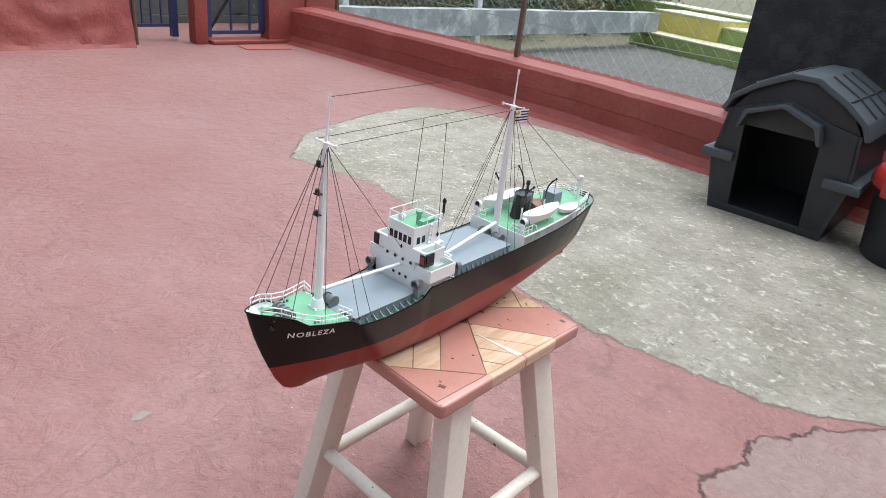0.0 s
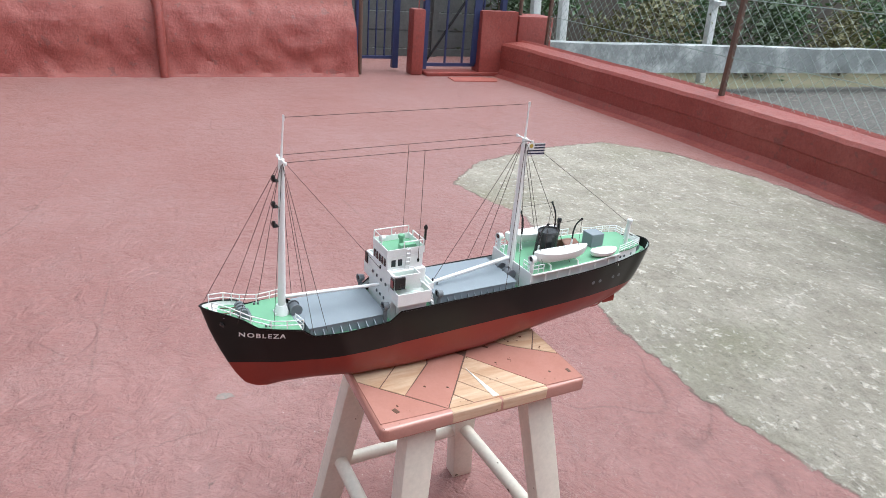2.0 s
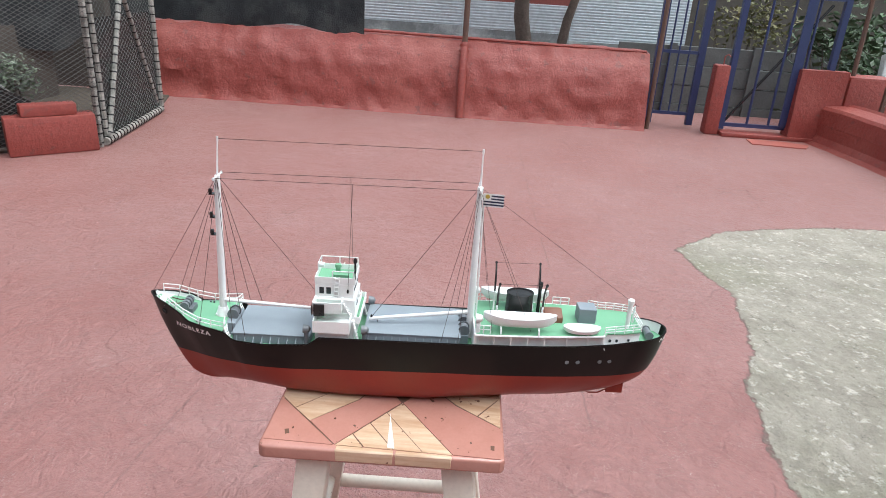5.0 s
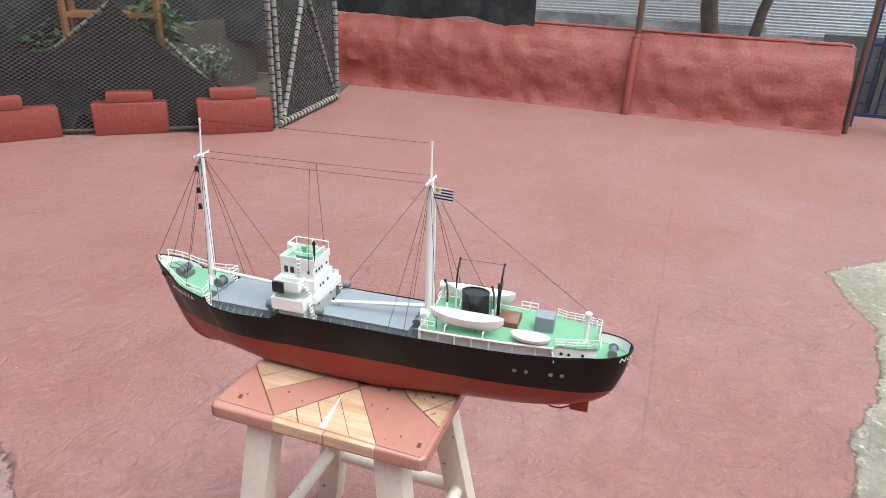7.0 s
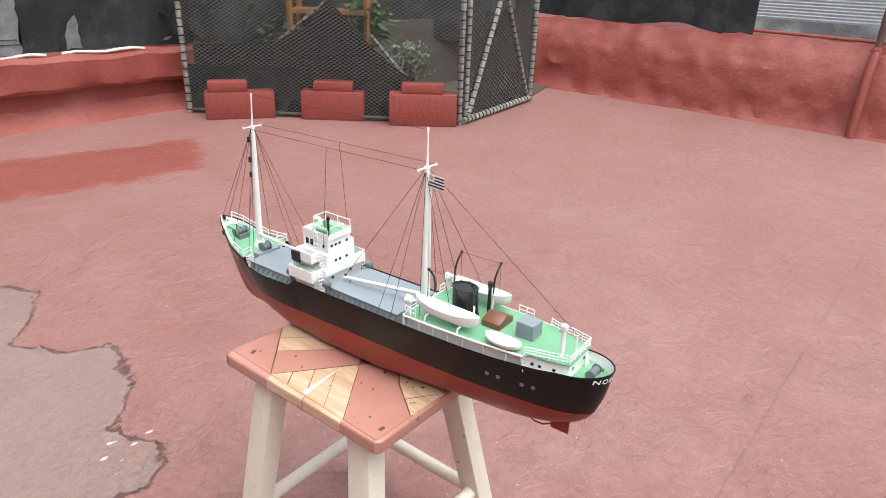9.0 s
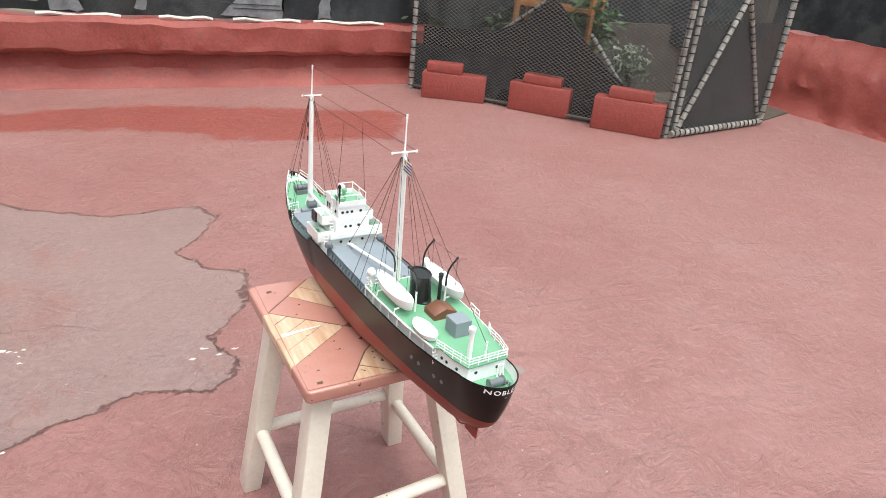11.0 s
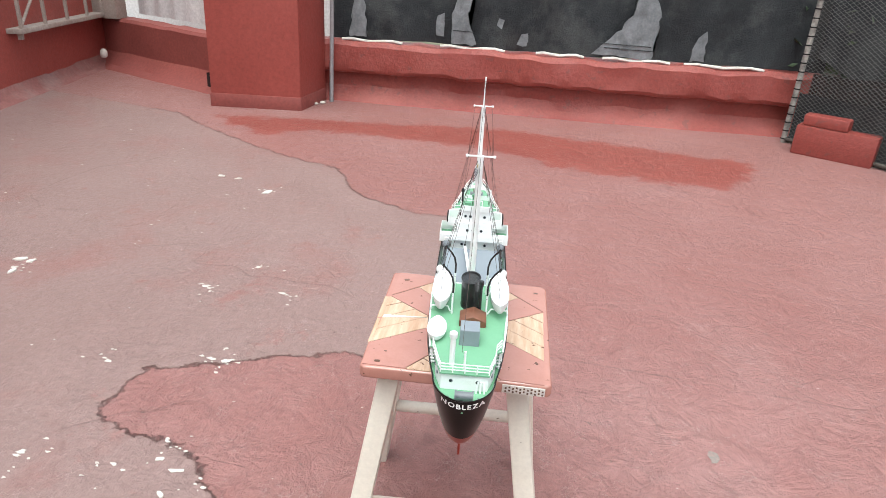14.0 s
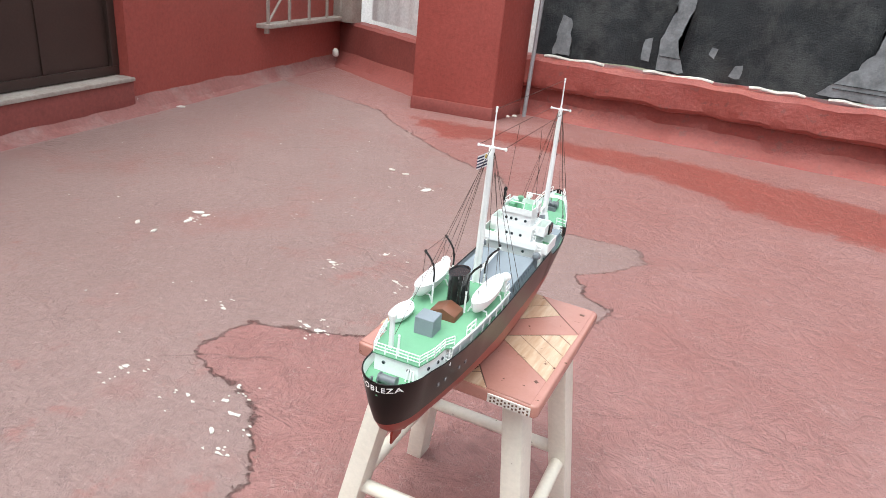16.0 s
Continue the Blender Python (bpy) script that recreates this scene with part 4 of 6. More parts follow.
# trees beyond the west wall
for k, (x, y, lean, r_) in enumerate(((-6.9, 1.25, -0.12, 0.10), (-6.95, 1.55, 0.22, 0.055))):
    t_ = thing("tree", ("tree with a thick rough grey trunk", "slender tree with a leaning pale trunk")[k], "tree", group="trees beyond the wall")
    bm = bmesh.new()
    tube(bm, [(x, y + lean * z * 0.6 + 0.03 * math.sin(z * 5 + k), z) for z in np.linspace(-0.31, 2.3, 10)], r_, 12, r_ * 0.6)
    for v in bm.verts:
        v.co += Vector((lump(v.co.x, v.co.y, v.co.z, 9, 0.02), lump(v.co.y, v.co.z, v.co.x, 9, 0.02), 0))
    part("trunk", bm, BARK, t_)
    for j in range(4):
        bm = bmesh.new()
        b0 = Vector((x, y + lean * 1.3, 2.0 + 0.08 * j))
        tube(bm, [b0, b0 + Vector((math.cos(j * 1.6) * 0.4, math.sin(j * 1.6) * 0.4, 0.5)), b0 + Vector((math.cos(j * 1.6) * 0.7, math.sin(j * 1.6) * 0.7, 1.1))], r_ * 0.5, 6, 0.01)
        part("limb", bm, BARK, t_)
    bm = bmesh.new()
    for j in range(12):
        leaves(bm, (x + random.uniform(-0.9, 0.9), y + random.uniform(-0.9, 0.9), 3.0 + random.uniform(-0.4, 0.7)), (0.45, 0.45, 0.4), 160, 0.07, 300 + j + 20 * k)
    part("crown", bm, LEAF, t_, angle=180)
bm = bmesh.new()
box(bm, -9.3, -9.1, -4.0, 3.0, -0.31, 2.2)
solid("brick_house_wall", bm, WALL_OLD, "dull brick-red wall beyond the metal fence", "wall", "structure")

# ---- the planted cage ----
CA, CB, CC = Vector((-2.49, -3.27)), Vector((-3.72, -1.61)), Vector((-4.95, -1.80))
cage = thing("plant_cage", "wire mesh plant cage on pale peeling poles", "cage")


def pole_part(p, q, r, label="pale peeling pole bound with wire"):
    bm = bmesh.new()
    tube(bm, [p, q], r, 8)
    ob = part("pole", bm, BIRCH, cage, label)
    bm = bmesh.new()
    p, q = Vector(p), Vector(q)
    d = (q - p).normalized()
    for i in range(int((q - p).length / 0.06)):
        c_ = p + d * (0.03 + 0.06 * i)
        tube(bm, [c_ - d * 0.004, c_ + d * 0.004], r * 1.18, 8)
    tagged(part("binding", bm, BLACK, cage), kind="stuff")
    return ob


pole_part((CA.x, CA.y, 0), (CA.x, CA.y, 1.9), 0.02)
pole_part((CB.x - 0.02, CB.y - 0.02, 0), (CB.x - 0.02, CB.y - 0.02, 1.9), 0.020)
pole_part((CB.x - 0.10, CB.y - 0.02, 0.02), (CB.x - 0.09, CB.y - 0.02, 1.9), 0.018)
pole_part((CC.x, CC.y, 0.02), (CC.x, CC.y, 1.9), 0.022)
pole_part((CB.x - 0.1, CB.y, 0.05), (-4.33, -1.70, 0.98), 0.018)
pole_part((CC.x + 0.06, CC.y, 0.09), (-4.33, -1.70, 0.98), 0.016)
pole_part((CB.x - 0.05, CB.y, 0.03), (CC.x, CC.y, 0.03), 0.026)


def wire_panel(p, q, z0, z1, pitch, r, name="wire_mesh"):
    bm = bmesh.new()
    L = (q - p).length
    d = (q - p) / L
    H_ = z1 - z0
    k = -H_ * 1.6
    while k < L:
        for s in (1, -1):
            a, b = max(k, 0.0), min(k + H_ * 1.6, L)
            if b - a > 0.02:
                fa, fb = (a - k) / (H_ * 1.6), (b - k) / (H_ * 1.6)
                za, zb = (z0 + H_ * fa, z0 + H_ * fb) if s > 0 else (z1 - H_ * fa, z1 - H_ * fb)
                tube(bm, [(p.x + d.x * a, p.y + d.y * a, za), (p.x + d.x * b, p.y + d.y * b, zb)], r, 3, cap=False)
        k += pitch
    part(name, bm, WIRE, cage, "fine hexagonal wire mesh")


wire_panel(CA, CB, 0.0, 1.5, 0.042, 0.0017)
wire_panel(CB, CC, 0.05, 1.5, 0.06, 0.0009)
for p_, q_ in (((CA.x, CA.y, 0.03), (CB.x, CB.y, 0.03)),):
    bm = bmesh.new()
    tube(bm, [p_, q_], 0.012, 6)
    part("bottom_rail", bm, DARKWOOD, cage)
# dark cloth skirt drooping inside the cage
cloth("cage_skirt", (-2.53, -3.30), (-3.05, -2.62), 0.005, 0.36, NET, "dark cloth skirt inside the cage mesh", 0.02, 20, 8, 0.0, 3.0)
cloth("cage_skirt", (-3.42, -2.14), (-3.72, -1.72), 0.005, 0.14, NET, "dark cloth skirt inside the cage mesh", 0.02, 14, 8, 0.0, 5.0)
bm = bmesh.new()
for sag in (0.0, 0.012):
    vs = [bm.verts.new((x - 0.045 - sag, y - 0.034 - sag, z)) for x, y, z in ((-3.15, -2.426, 0.86), (-3.06, -2.548, 0.66), (-2.906, -2.755, 0.543), (-2.70, -3.03, 0.51), (-2.53, -3.24, 0.50), (-2.53, -3.24, 0.02), (-3.66, -1.70, 0.02), (-3.60, -1.80, 0.22), (-3.454, -2.018, 0.38), (-3.33, -2.185, 0.552))]
    bm.faces.new(vs)
solid("draped_netting", bm, VEIL, "dark netting draped in a peak inside the cage", "netting")
bm = bmesh.new()
for sag in (0.0, 0.006):
    bm.faces.new([bm.verts.new((x, y - 0.012 - sag, z)) for x, y, z in ((CB.x, CB.y, 0.03), (CC.x, CC.y, 0.03), (CC.x, CC.y, 0.79), (CB.x, CB.y, 0.80))])
part("side_netting", bm, VEIL, cage, "black shade netting on the side of the cage")
shelf = thing("plant_rack", "orange wooden rack behind the cage mesh", "rack")
for x, y in ((-3.135, -2.82), (-3.485, -2.35), (-3.36, -2.99), (-3.71, -2.52)):
    bm = bmesh.new()
    box(bm, x - 0.016, x + 0.016, y - 0.016, y + 0.016, 0.0, 1.25)
    part("upright", bm, ORANGEWOOD, shelf)
for z, m_ in ((0.43, DARKWOOD), (0.755, ORANGEWOOD), (1.2, ORANGEWOOD)):
    bm = bmesh.new()
    prism(bm, [(-3.135, -2.82), (-3.485, -2.35), (-3.71, -2.52), (-3.36, -2.99)], z - 0.02, z + 0.01)
    part("shelf", bm, m_, shelf)
cloth("hanging_cloth", (-2.62, -3.38), (-5.6, -2.75), 0.55, 1.9, NET, "black shade cloth hung behind the plant rack", 0.05, 40, 14, 0.25, 13.0)
pole_part((-3.49, -2.32, 0.60), (-3.69, -2.06, 0.23), 0.016, "pale diagonal stick")
pole_part((-3.06, -2.90, 0.52), (-3.30, -2.57, 0.84), 0.013, "pale diagonal stick")


def flower_pot(x, y, z, r, h_, label, plant, seed, n=160, size=0.045, spread=0.14, group="flower pots"):
    t = thing("flower_pot", label, "flower pot", Matrix.Translation((x, y, z)), group=group)
    bm = bmesh.new()
    lathe(bm, [(r * 0.68, 0), (r * 0.95, h_ * 0.8), (r * 1.05, h_ * 0.8), (r * 1.07, h_), (r * 0.9, h_), (r * 0.86, h_ * 0.85)], 18)
    part("pot", bm, POTCLAY, t, "terracotta pot")
    bm = bmesh.new()
    leaves(bm, (0, 0, h_ + spread * 0.7), (spread, spread, spread), n, size, seed)
    part("plant", bm, plant, t, angle=180)
    return t


flower_pot(-4.72, -2.02, 0.011, 0.10, 0.20, "terracotta pot with a leafy green plant inside the cage", LEAF, 5, 110, 0.045, 0.13)
bush("garden_bush", (-3.84, -2.22, 0.36), (0.20, 0.18, 0.24), 600, 0.026, PALELEAF, "bush with small pale flowers inside the cage", 61, 6)
bush("garden_bush", (-3.70, -2.62, 0.66), (0.34, 0.30, 0.28), 700, 0.05, LEAF, "leafy green bush inside the cage", 62, 6)
bush("garden_bush", (-3.25, -3.1, 0.35), (0.4, 0.4, 0.4), 800, 0.05, LEAFDARK, "dark leafy bush inside the cage", 63, 6)
bush("garden_bush", (-2.95, -3.6, 0.7), (0.5, 0.4, 0.5), 700, 0.06, LEAFDARK, "dark leafy bush inside the cage", 64, 6)
bm = bmesh.new()
prism(bm, [(-2.5, -3.3), (-3.72, -1.66), (-5.0, -1.85), (-5.75, -2.1), (-5.75, -4.6), (-3.0, -4.6)], -0.005, 0.010)
solid("cage_earth", bm, DARKEARTH, "dark bare earth inside the plant cage", "ground", "structure")
bm = bmesh.new()
box(bm, -5.9, -2.3, -4.75, -4.65, -0.3, 2.2)
solid("garden_back_wall", bm, DARKWOOD, "dark board fence behind the plant cage", "wall", "structure")
bm = bmesh.new()
box(bm, -5.95, -5.85, -4.75, -2.7, -0.3, 2.2)
solid("garden_side_wall", bm, DARKWOOD, "dark weathered wall beside the planted garden", "wall", "structure")
bm = bmesh.new()
box(bm, -5.3, -3.5, -2.95, -2.9, 0.0, 0.62)
solid("garden_low_wall", bm, DARKWOOD, "dark low board wall behind the plants", "wall", "structure")

# ---- red blocks in front of the cage ----
for k, (p, q, hh, ba, bb, bh) in enumerate((((-2.435, -2.96), (-2.854, -2.687), 0.20, 0.06, 0.62, 0.075), ((-2.97, -2.53), (-3.285, -2.18), 0.215, 0.20, 0.82, 0.07), ((-3.32, -1.955), (-3.655, -1.585), 0.235, 0.18, 0.80, 0.07))):
    p, q = Vector(p), Vector(q)
    d = (q - p)
    L = d.length
    ang = math.degrees(math.atan2(d.y, d.x))
    bm = bmesh.new()
    box(bm, 0, L, 0.0, 0.15, 0, hh)
    bevelled(bm, 0.012)
    for v in bm.verts:
        v.co += Vector((lump(v.co.x + k, v.co.y, v.co.z, 12, 0.005), lump(v.co.y, v.co.x + k, v.co.z, 12, 0.005), 0))
    ob = solid("concrete_block", bm, WALL, "red painted concrete block standing before the plant cage", "block", group="red blocks by the cage")
    ob.matrix_basis = pose(p.x, p.y, 0, 0, 0, ang)
    bm = bmesh.new()
    box(bm, L * ba, L * bb, 0.01, 0.13, 0, bh)
    bevelled(bm, 0.012)
    for v in bm.verts:
        v.co += Vector((lump(v.co.x + k, v.co.y, v.co.z, 14, 0.005), lump(v.co.y, v.co.x + k, v.co.z, 14, 0.005), 0))
    ob = solid("brick", bm, WALL, "red painted brick lying on a concrete block", "brick", group="red bricks on the blocks")
    ob.matrix_basis = pose(p.x, p.y, hh + 0.001, 0, 0, ang)

# ---- kennel and bin ----
kennel = thing("dog_kennel", "dark grey plastic dog kennel with an arched doorway", "kennel", pose(-0.82, 3.275, floor_z(-0.82, 3.5) + 0.004, 0, 0, 3))


def shell(bm, rings, close_top=True, close_bottom=True):
    vr = [[bm.verts.new(p) for p in ring] for ring in rings]
    n = len(vr[0])
    for a, b in zip(vr, vr[1:]):
        for k in range(n):
            bm.faces.new((a[k], a[(k + 1) % n], b[(k + 1) % n], b[k]))
    if close_bottom:
        bm.faces.new(vr[0][::-1])
    if close_top:
        bm.faces.new(vr[-1])


KD = 0.62
# front frame in three pieces round the doorway, then sides, back and roof
def slab(name, poly, y0, y1, material, label="", bevel=0.012):
    """A plate in the x-z plane from y0 to y1."""
    bm = bmesh.new()
    lo = [bm.verts.new((x, y0, z)) for x, z in poly]
    hi = [bm.verts.new((x, y1, z)) for x, z in poly]
    n = len(poly)
    bm.faces.new(lo), bm.faces.new(hi[::-1])
    for i in range(n):
        bm.faces.new((lo[i], hi[i], hi[(i + 1) % n], lo[(i + 1) % n]))
    if bevel:
        bevelled(bm, bevel)
    return part(name, bm, material, kennel, label)


slab("front_panel", [(-0.26, 0.0), (0.26, 0.0), (0.26, 0.045), (-0.26, 0.045)], 0, 0.03, KENNEL, bevel=0.006)
slab("front_panel", [(-0.26, 0.04), (-0.165, 0.04), (-0.20, 0.43), (-0.20, 0.53), (-0.275, 0.50), (-0.31, 0.29)], 0, 0.03, KENNEL, bevel=0.006)
slab("front_panel", [(0.165, 0.04), (0.26, 0.04), (0.31, 0.29), (0.275, 0.50), (0.13, 0.53), (0.135, 0.43)], 0, 0.03, KENNEL, bevel=0.006)
slab("front_panel", [(-0.202, 0.435), (0.14, 0.435), (0.14, 0.53), (-0.03, 0.585), (-0.202, 0.53)], 0.004, 0.03, KENNEL, bevel=0.006)
slab("doorway_hood", [(-0.215, 0.43), (-0.205, 0.43), (-0.18, 0.50), (-0.04, 0.555), (0.105, 0.50), (0.135, 0.43), (0.15, 0.43), (0.125, 0.515), (-0.035, 0.575), (-0.2, 0.515)], -0.075, 0.0, KENNEL_TOP, "slate grey hood over the doorway", 0.004)
slab("gable", [(-0.285, 0.49), (0.285, 0.49), (0.20, 0.61), (0.05, 0.69), (-0.05, 0.69), (-0.20, 0.61)], 0.01, 0.04, KENNEL, bevel=0.006)
for s in (-1, 1):
    bm = bmesh.new()
    shell(bm, [[(s * 0.26, 0.0, 0), (s * 0.26, KD, 0), (s * 0.24, KD, 0), (s * 0.24, 0.0, 0)], [(s * 0.31, -0.01, 0.27), (s * 0.31, KD, 0.27), (s * 0.29, KD, 0.27), (s * 0.29, 0, 0.27)], [(s * 0.285, 0, 0.50), (s * 0.285, KD, 0.50), (s * 0.265, KD, 0.50), (s * 0.265, 0, 0.50)]])
    part("side_wall", bm, KENNEL, kennel)
    bm = bmesh.new()
    shell(bm, [[(s * 0.30, -0.035, 0.255), (s * 0.355, -0.035, 0.255), (s * 0.355, KD + 0.03, 0.255), (s * 0.30, KD + 0.03, 0.255)], [(s * 0.30, -0.035, 0.30), (s * 0.35, -0.03, 0.30), (s * 0.35, KD + 0.03, 0.30), (s * 0.30, KD + 0.03, 0.30)]])
    bevelled(bm, 0.012)
    part("belt", bm, KENNEL_TOP, kennel, "slate grey clip band")
    bm = bmesh.new()
    xa, xb = (s * 0.20, s * 0.36)
    shell(bm, [[(s * 0.20, -0.035, 0.255), (s * 0.36, -0.035, 0.255), (s * 0.36, 0.0, 0.255), (s * 0.20, 0.0, 0.255)], [(s * 0.20, -0.035, 0.30), (s * 0.35, -0.035, 0.30), (s * 0.35, 0.0, 0.30), (s * 0.20, 0.0, 0.30)]])
    bevelled(bm, 0.01)
    part("belt", bm, KENNEL_TOP, kennel, "slate grey clip band")
slab("back_wall", [(-0.26, 0.0), (0.26, 0.0), (0.31, 0.27), (0.285, 0.50), (0.05, 0.69), (-0.05, 0.69), (-0.285, 0.50), (-0.31, 0.27)], KD - 0.02, KD, KENNEL)
slab("floor_tray", [(-0.26, 0.02), (0.26, 0.02), (0.26, 0.035), (-0.26, 0.035)], 0.02, KD - 0.02, KENNEL, bevel=0)
roof = [(-0.32, 0.49), (-0.29, 0.56), (-0.20, 0.63), (-0.06, 0.705), (0.06, 0.705), (0.20, 0.63), (0.29, 0.56), (0.32, 0.49), (0.30, 0.485), (0.27, 0.545), (0.19, 0.605), (0.05, 0.68), (-0.05, 0.68), (-0.19, 0.605), (-0.27, 0.545), (-0.30, 0.485)]
slab("roof", roof, -0.03, KD + 0.03, KENNEL_TOP, "slate grey ribbed plastic roof", 0.006)
for s in (-1, 1):
    for yy in (0.14, 0.30, 0.46):
        bm = bmesh.new()
        tube(bm, [(s * 0.07, yy, 0.704), (s * 0.20, yy, 0.634), (s * 0.29, yy, 0.565)], 0.005, 5)
        part("roof_rib", bm, KENNEL, kennel)
    bm = bmesh.new()
    tube(bm, [(s * 0.20, -0.02, 0.633), (s * 0.20, KD + 0.02, 0.633)], 0.005, 5)
    part("roof_rib", bm, KENNEL, kennel)
for x_ in (-0.1, 0.03):
    bm = bmesh.new()
    tube(bm, [(x_, -0.076, 0.545), (x_ + 0.004, -0.002, 0.548)], 0.004, 5)
    part("hood_rib", bm, KENNEL, kennel)

bin_ = thing("storage_bin", "black plastic bin with a red clip-on lid", "bin", pose(-0.20, 3.42, floor_z(-0.2, 3.42) + 0.003))
bm = bmesh.new()
lathe(bm, [(0.20, 0), (0.215, 0.02), (0.245, 0.33), (0.25, 0.34)], 28)
part("tub", bm, KENNEL, bin_, "black plastic tub")
bm = bmesh.new()
lathe(bm, [(0.262, 0.315), (0.272, 0.33), (0.272, 0.37), (0.255, 0.395), (0.20, 0.405), (0.05, 0.40)], 28)
part("lid", bm, BINRED, bin_, "red plastic lid")
for a in (150, 240, 330, 60):
    bm = bmesh.new()
    box(bm, -0.05, 0.05, 0.255, 0.29, 0.30, 0.385, pose(0, 0, 0, 0, 0, a))
    bevelled(bm, 0.01)
    part("clip", bm, BINRED, bin_)

# ---- the stool ----
SZ = 0.529
STOOL = pose(-0.0297, -0.0945, 0, 0, 0, 0.55) @ Matrix.Diagonal((1.042, 1.042, 1, 1))
stool = thing("stool", "wooden stool with chipped cream legs and a parquet-patterned seat", "stool", STOOL)
SEAT = [(-0.303, 0.668), (-0.606, 0.668), (-0.610, 0.997), (-0.313, 1.002)]


def rounded(poly, r, n=4):
    out = []
    m = len(poly)
    for i in range(m):
        p, a, b = Vector(poly[i]), Vector(poly[i - 1]), Vector(poly[(i + 1) % m])
        u, w = (a - p).normalized() * r, (b - p).normalized() * r
        for k in range(n + 1):
            f = k / n
            out.append(tuple(p + u * (1 - f) ** 2 + w * f ** 2))
    return out


bm = bmesh.new()
prism(bm, rounded(SEAT, 0.010), SZ - 0.024, SZ - 0.0012)
bevelled(bm, 0.005, 3)
seat = part("seat", bm, SEATRED, stool, "salmon vinyl-covered seat board")


def plank(poly, material, z=0.0):
    c = sum((Vector(p) for p in poly), Vector((0, 0))) / len(poly)
    poly = [tuple(c + (Vector(p) - c) * (1 - 0.0016 / max(0.02, (Vector(p) - c).length))) for p in poly]
    bm = bmesh.new()
    prism(bm, poly, SZ - 0.003, SZ + z)
    part("plank", bm, material, seat)


bm = bmesh.new()
prism(bm, rounded([(-0.3185, 0.675), (-0.5965, 0.675), (-0.5965, 0.993), (-0.3185, 0.993)], 0.004), SZ - 0.004, SZ - 0.0006)
part("backing", bm, SEATLINE, seat, "dark seams between the strips")
MX = -0.4575
left, right = 0.6705, 0.997


def both(poly, material):
    plank(poly, material)
    plank([(2 * MX - x, y) for x, y in poly][::-1], material)


E_ = -0.3155
both([(E_, left), (E_, 0.770), (-0.415, left)], SEATRED)
both([(-0.415, left), (-0.389, 0.696), (MX, 0.760), (MX, left)], SEATWOOD)
both([(-0.389, 0.696), (-0.362, 0.724), (-0.425, 0.786), (MX, 0.800), (MX, 0.760)], SEATWOOD)
both([(-0.362, 0.724), (E_, 0.770), (-0.425, 0.850), (MX, 0.828), (MX, 0.800), (-0.425, 0.786)], SEATRED)
ap, t0, t1 = Vector((-0.425, 0.850)), Vector((E_, 0.770)), Vector((E_, 0.932))
for i in range(4):
    f0, f1 = i / 4, (i + 1) / 4
    a0, a1 = ap.lerp(t0, f0), ap.lerp(t0, f1)
    b0, b1 = t1.lerp(t0, f0), t1.lerp(t0, f1)
    both([tuple(a0), tuple(b0), tuple(b1)] + ([tuple(a1)] if i < 3 else []), SEATWOOD)
both([(-0.425, 0.850), (E_, 0.932), (E_, right), (-0.383, right), (-0.430, 0.930), (MX, 0.905), (MX, 0.872)], SEATRED)
both([(-0.430, 0.930), (-0.407, 0.963), (MX, right), (MX, 0.905)], SEATWOOD)
both([(-0.407, 0.963), (-0.383, right), (MX, right)], SEATWOOD)
for y0, y1, m_ in ((0.772, 0.852, SEATWOOD), (0.853, 0.931, SEATWOOD)):
    bm = bmesh.new()
    prism(bm, [(-0.3053 - (y - 0.772) * 0.03, y) for y in (y0, y1)] + [(-0.3175, y1), (-0.3175, y0)], SZ - 0.0205, SZ - 0.0006)
    bevelled(bm, 0.002, 1)
    part("edge_strip", bm, m_, seat, "pale wood-look strip folded over the edge")
bm = bmesh.new()
prism(bm, [(-0.395, 0.836), (-0.319, 0.842), (-0.318, 0.852)], SZ + 0.0001, SZ + 0.001)
part("tape_mark", bm, TAPE, seat, "torn white tape strip")
for x, y, a, s in ((-0.335, 0.70, 20, 0.010), (-0.338, 0.985, 0, 0.009), (-0.36, 0.79, 40, 0.004), (-0.345, 0.955, 10, 0.004), (-0.585, 0.70, 0, 0.008)):
    bm = bmesh.new()
    box(bm, -s * 0.5, s * 0.5, -s * 0.3, s * 0.3, SZ + 0.0001, SZ + 0.0006, Matrix.Translation((x, y, 0)) @ pose(0, 0, 0, 0, 0, a))
    part("scuff", bm, SEATLINE, seat)
bm = bmesh.new()
box(bm, -0.6, -0.535, 0.998, 1.0005, SZ - 0.02, SZ - 0.006)
part("checked_edge", bm, TAPE, seat, "scrap of checked edging tape")
for i in range(11):
    for j in range(2):
        bm = bmesh.new()
        box(bm, -0.598 + i * 0.0056, -0.598 + i * 0.0056 + 0.0028, 1.0002, 1.0012, SZ - 0.0185 + j * 0.006 + (i % 2) * 0.002, SZ - 0.0155 + j * 0.006 + (i % 2) * 0.002)
        part("check", bm, SEATLINE, seat)

LEGS = {"a": ((-0.394, 0.672), (-0.336, 0.626)), "b": ((-0.624, 0.675), (-0.675, 0.605)), "c": ((-0.617, 0.8625), (-0.6935, 0.924)), "d": ((-0.410, 0.8755), (-0.340, 0.9495))}
FZ = 0.0600


def leg_at(k, z):
    (x0, y0), (x1, y1) = LEGS[k]
    f = 1 - (z - FZ) / (SZ - 0.024 - FZ)
    return STOOL.inverted() @ Vector((x0 + (x1 - x0) * f, y0 + (y1 - y0) * f, z))


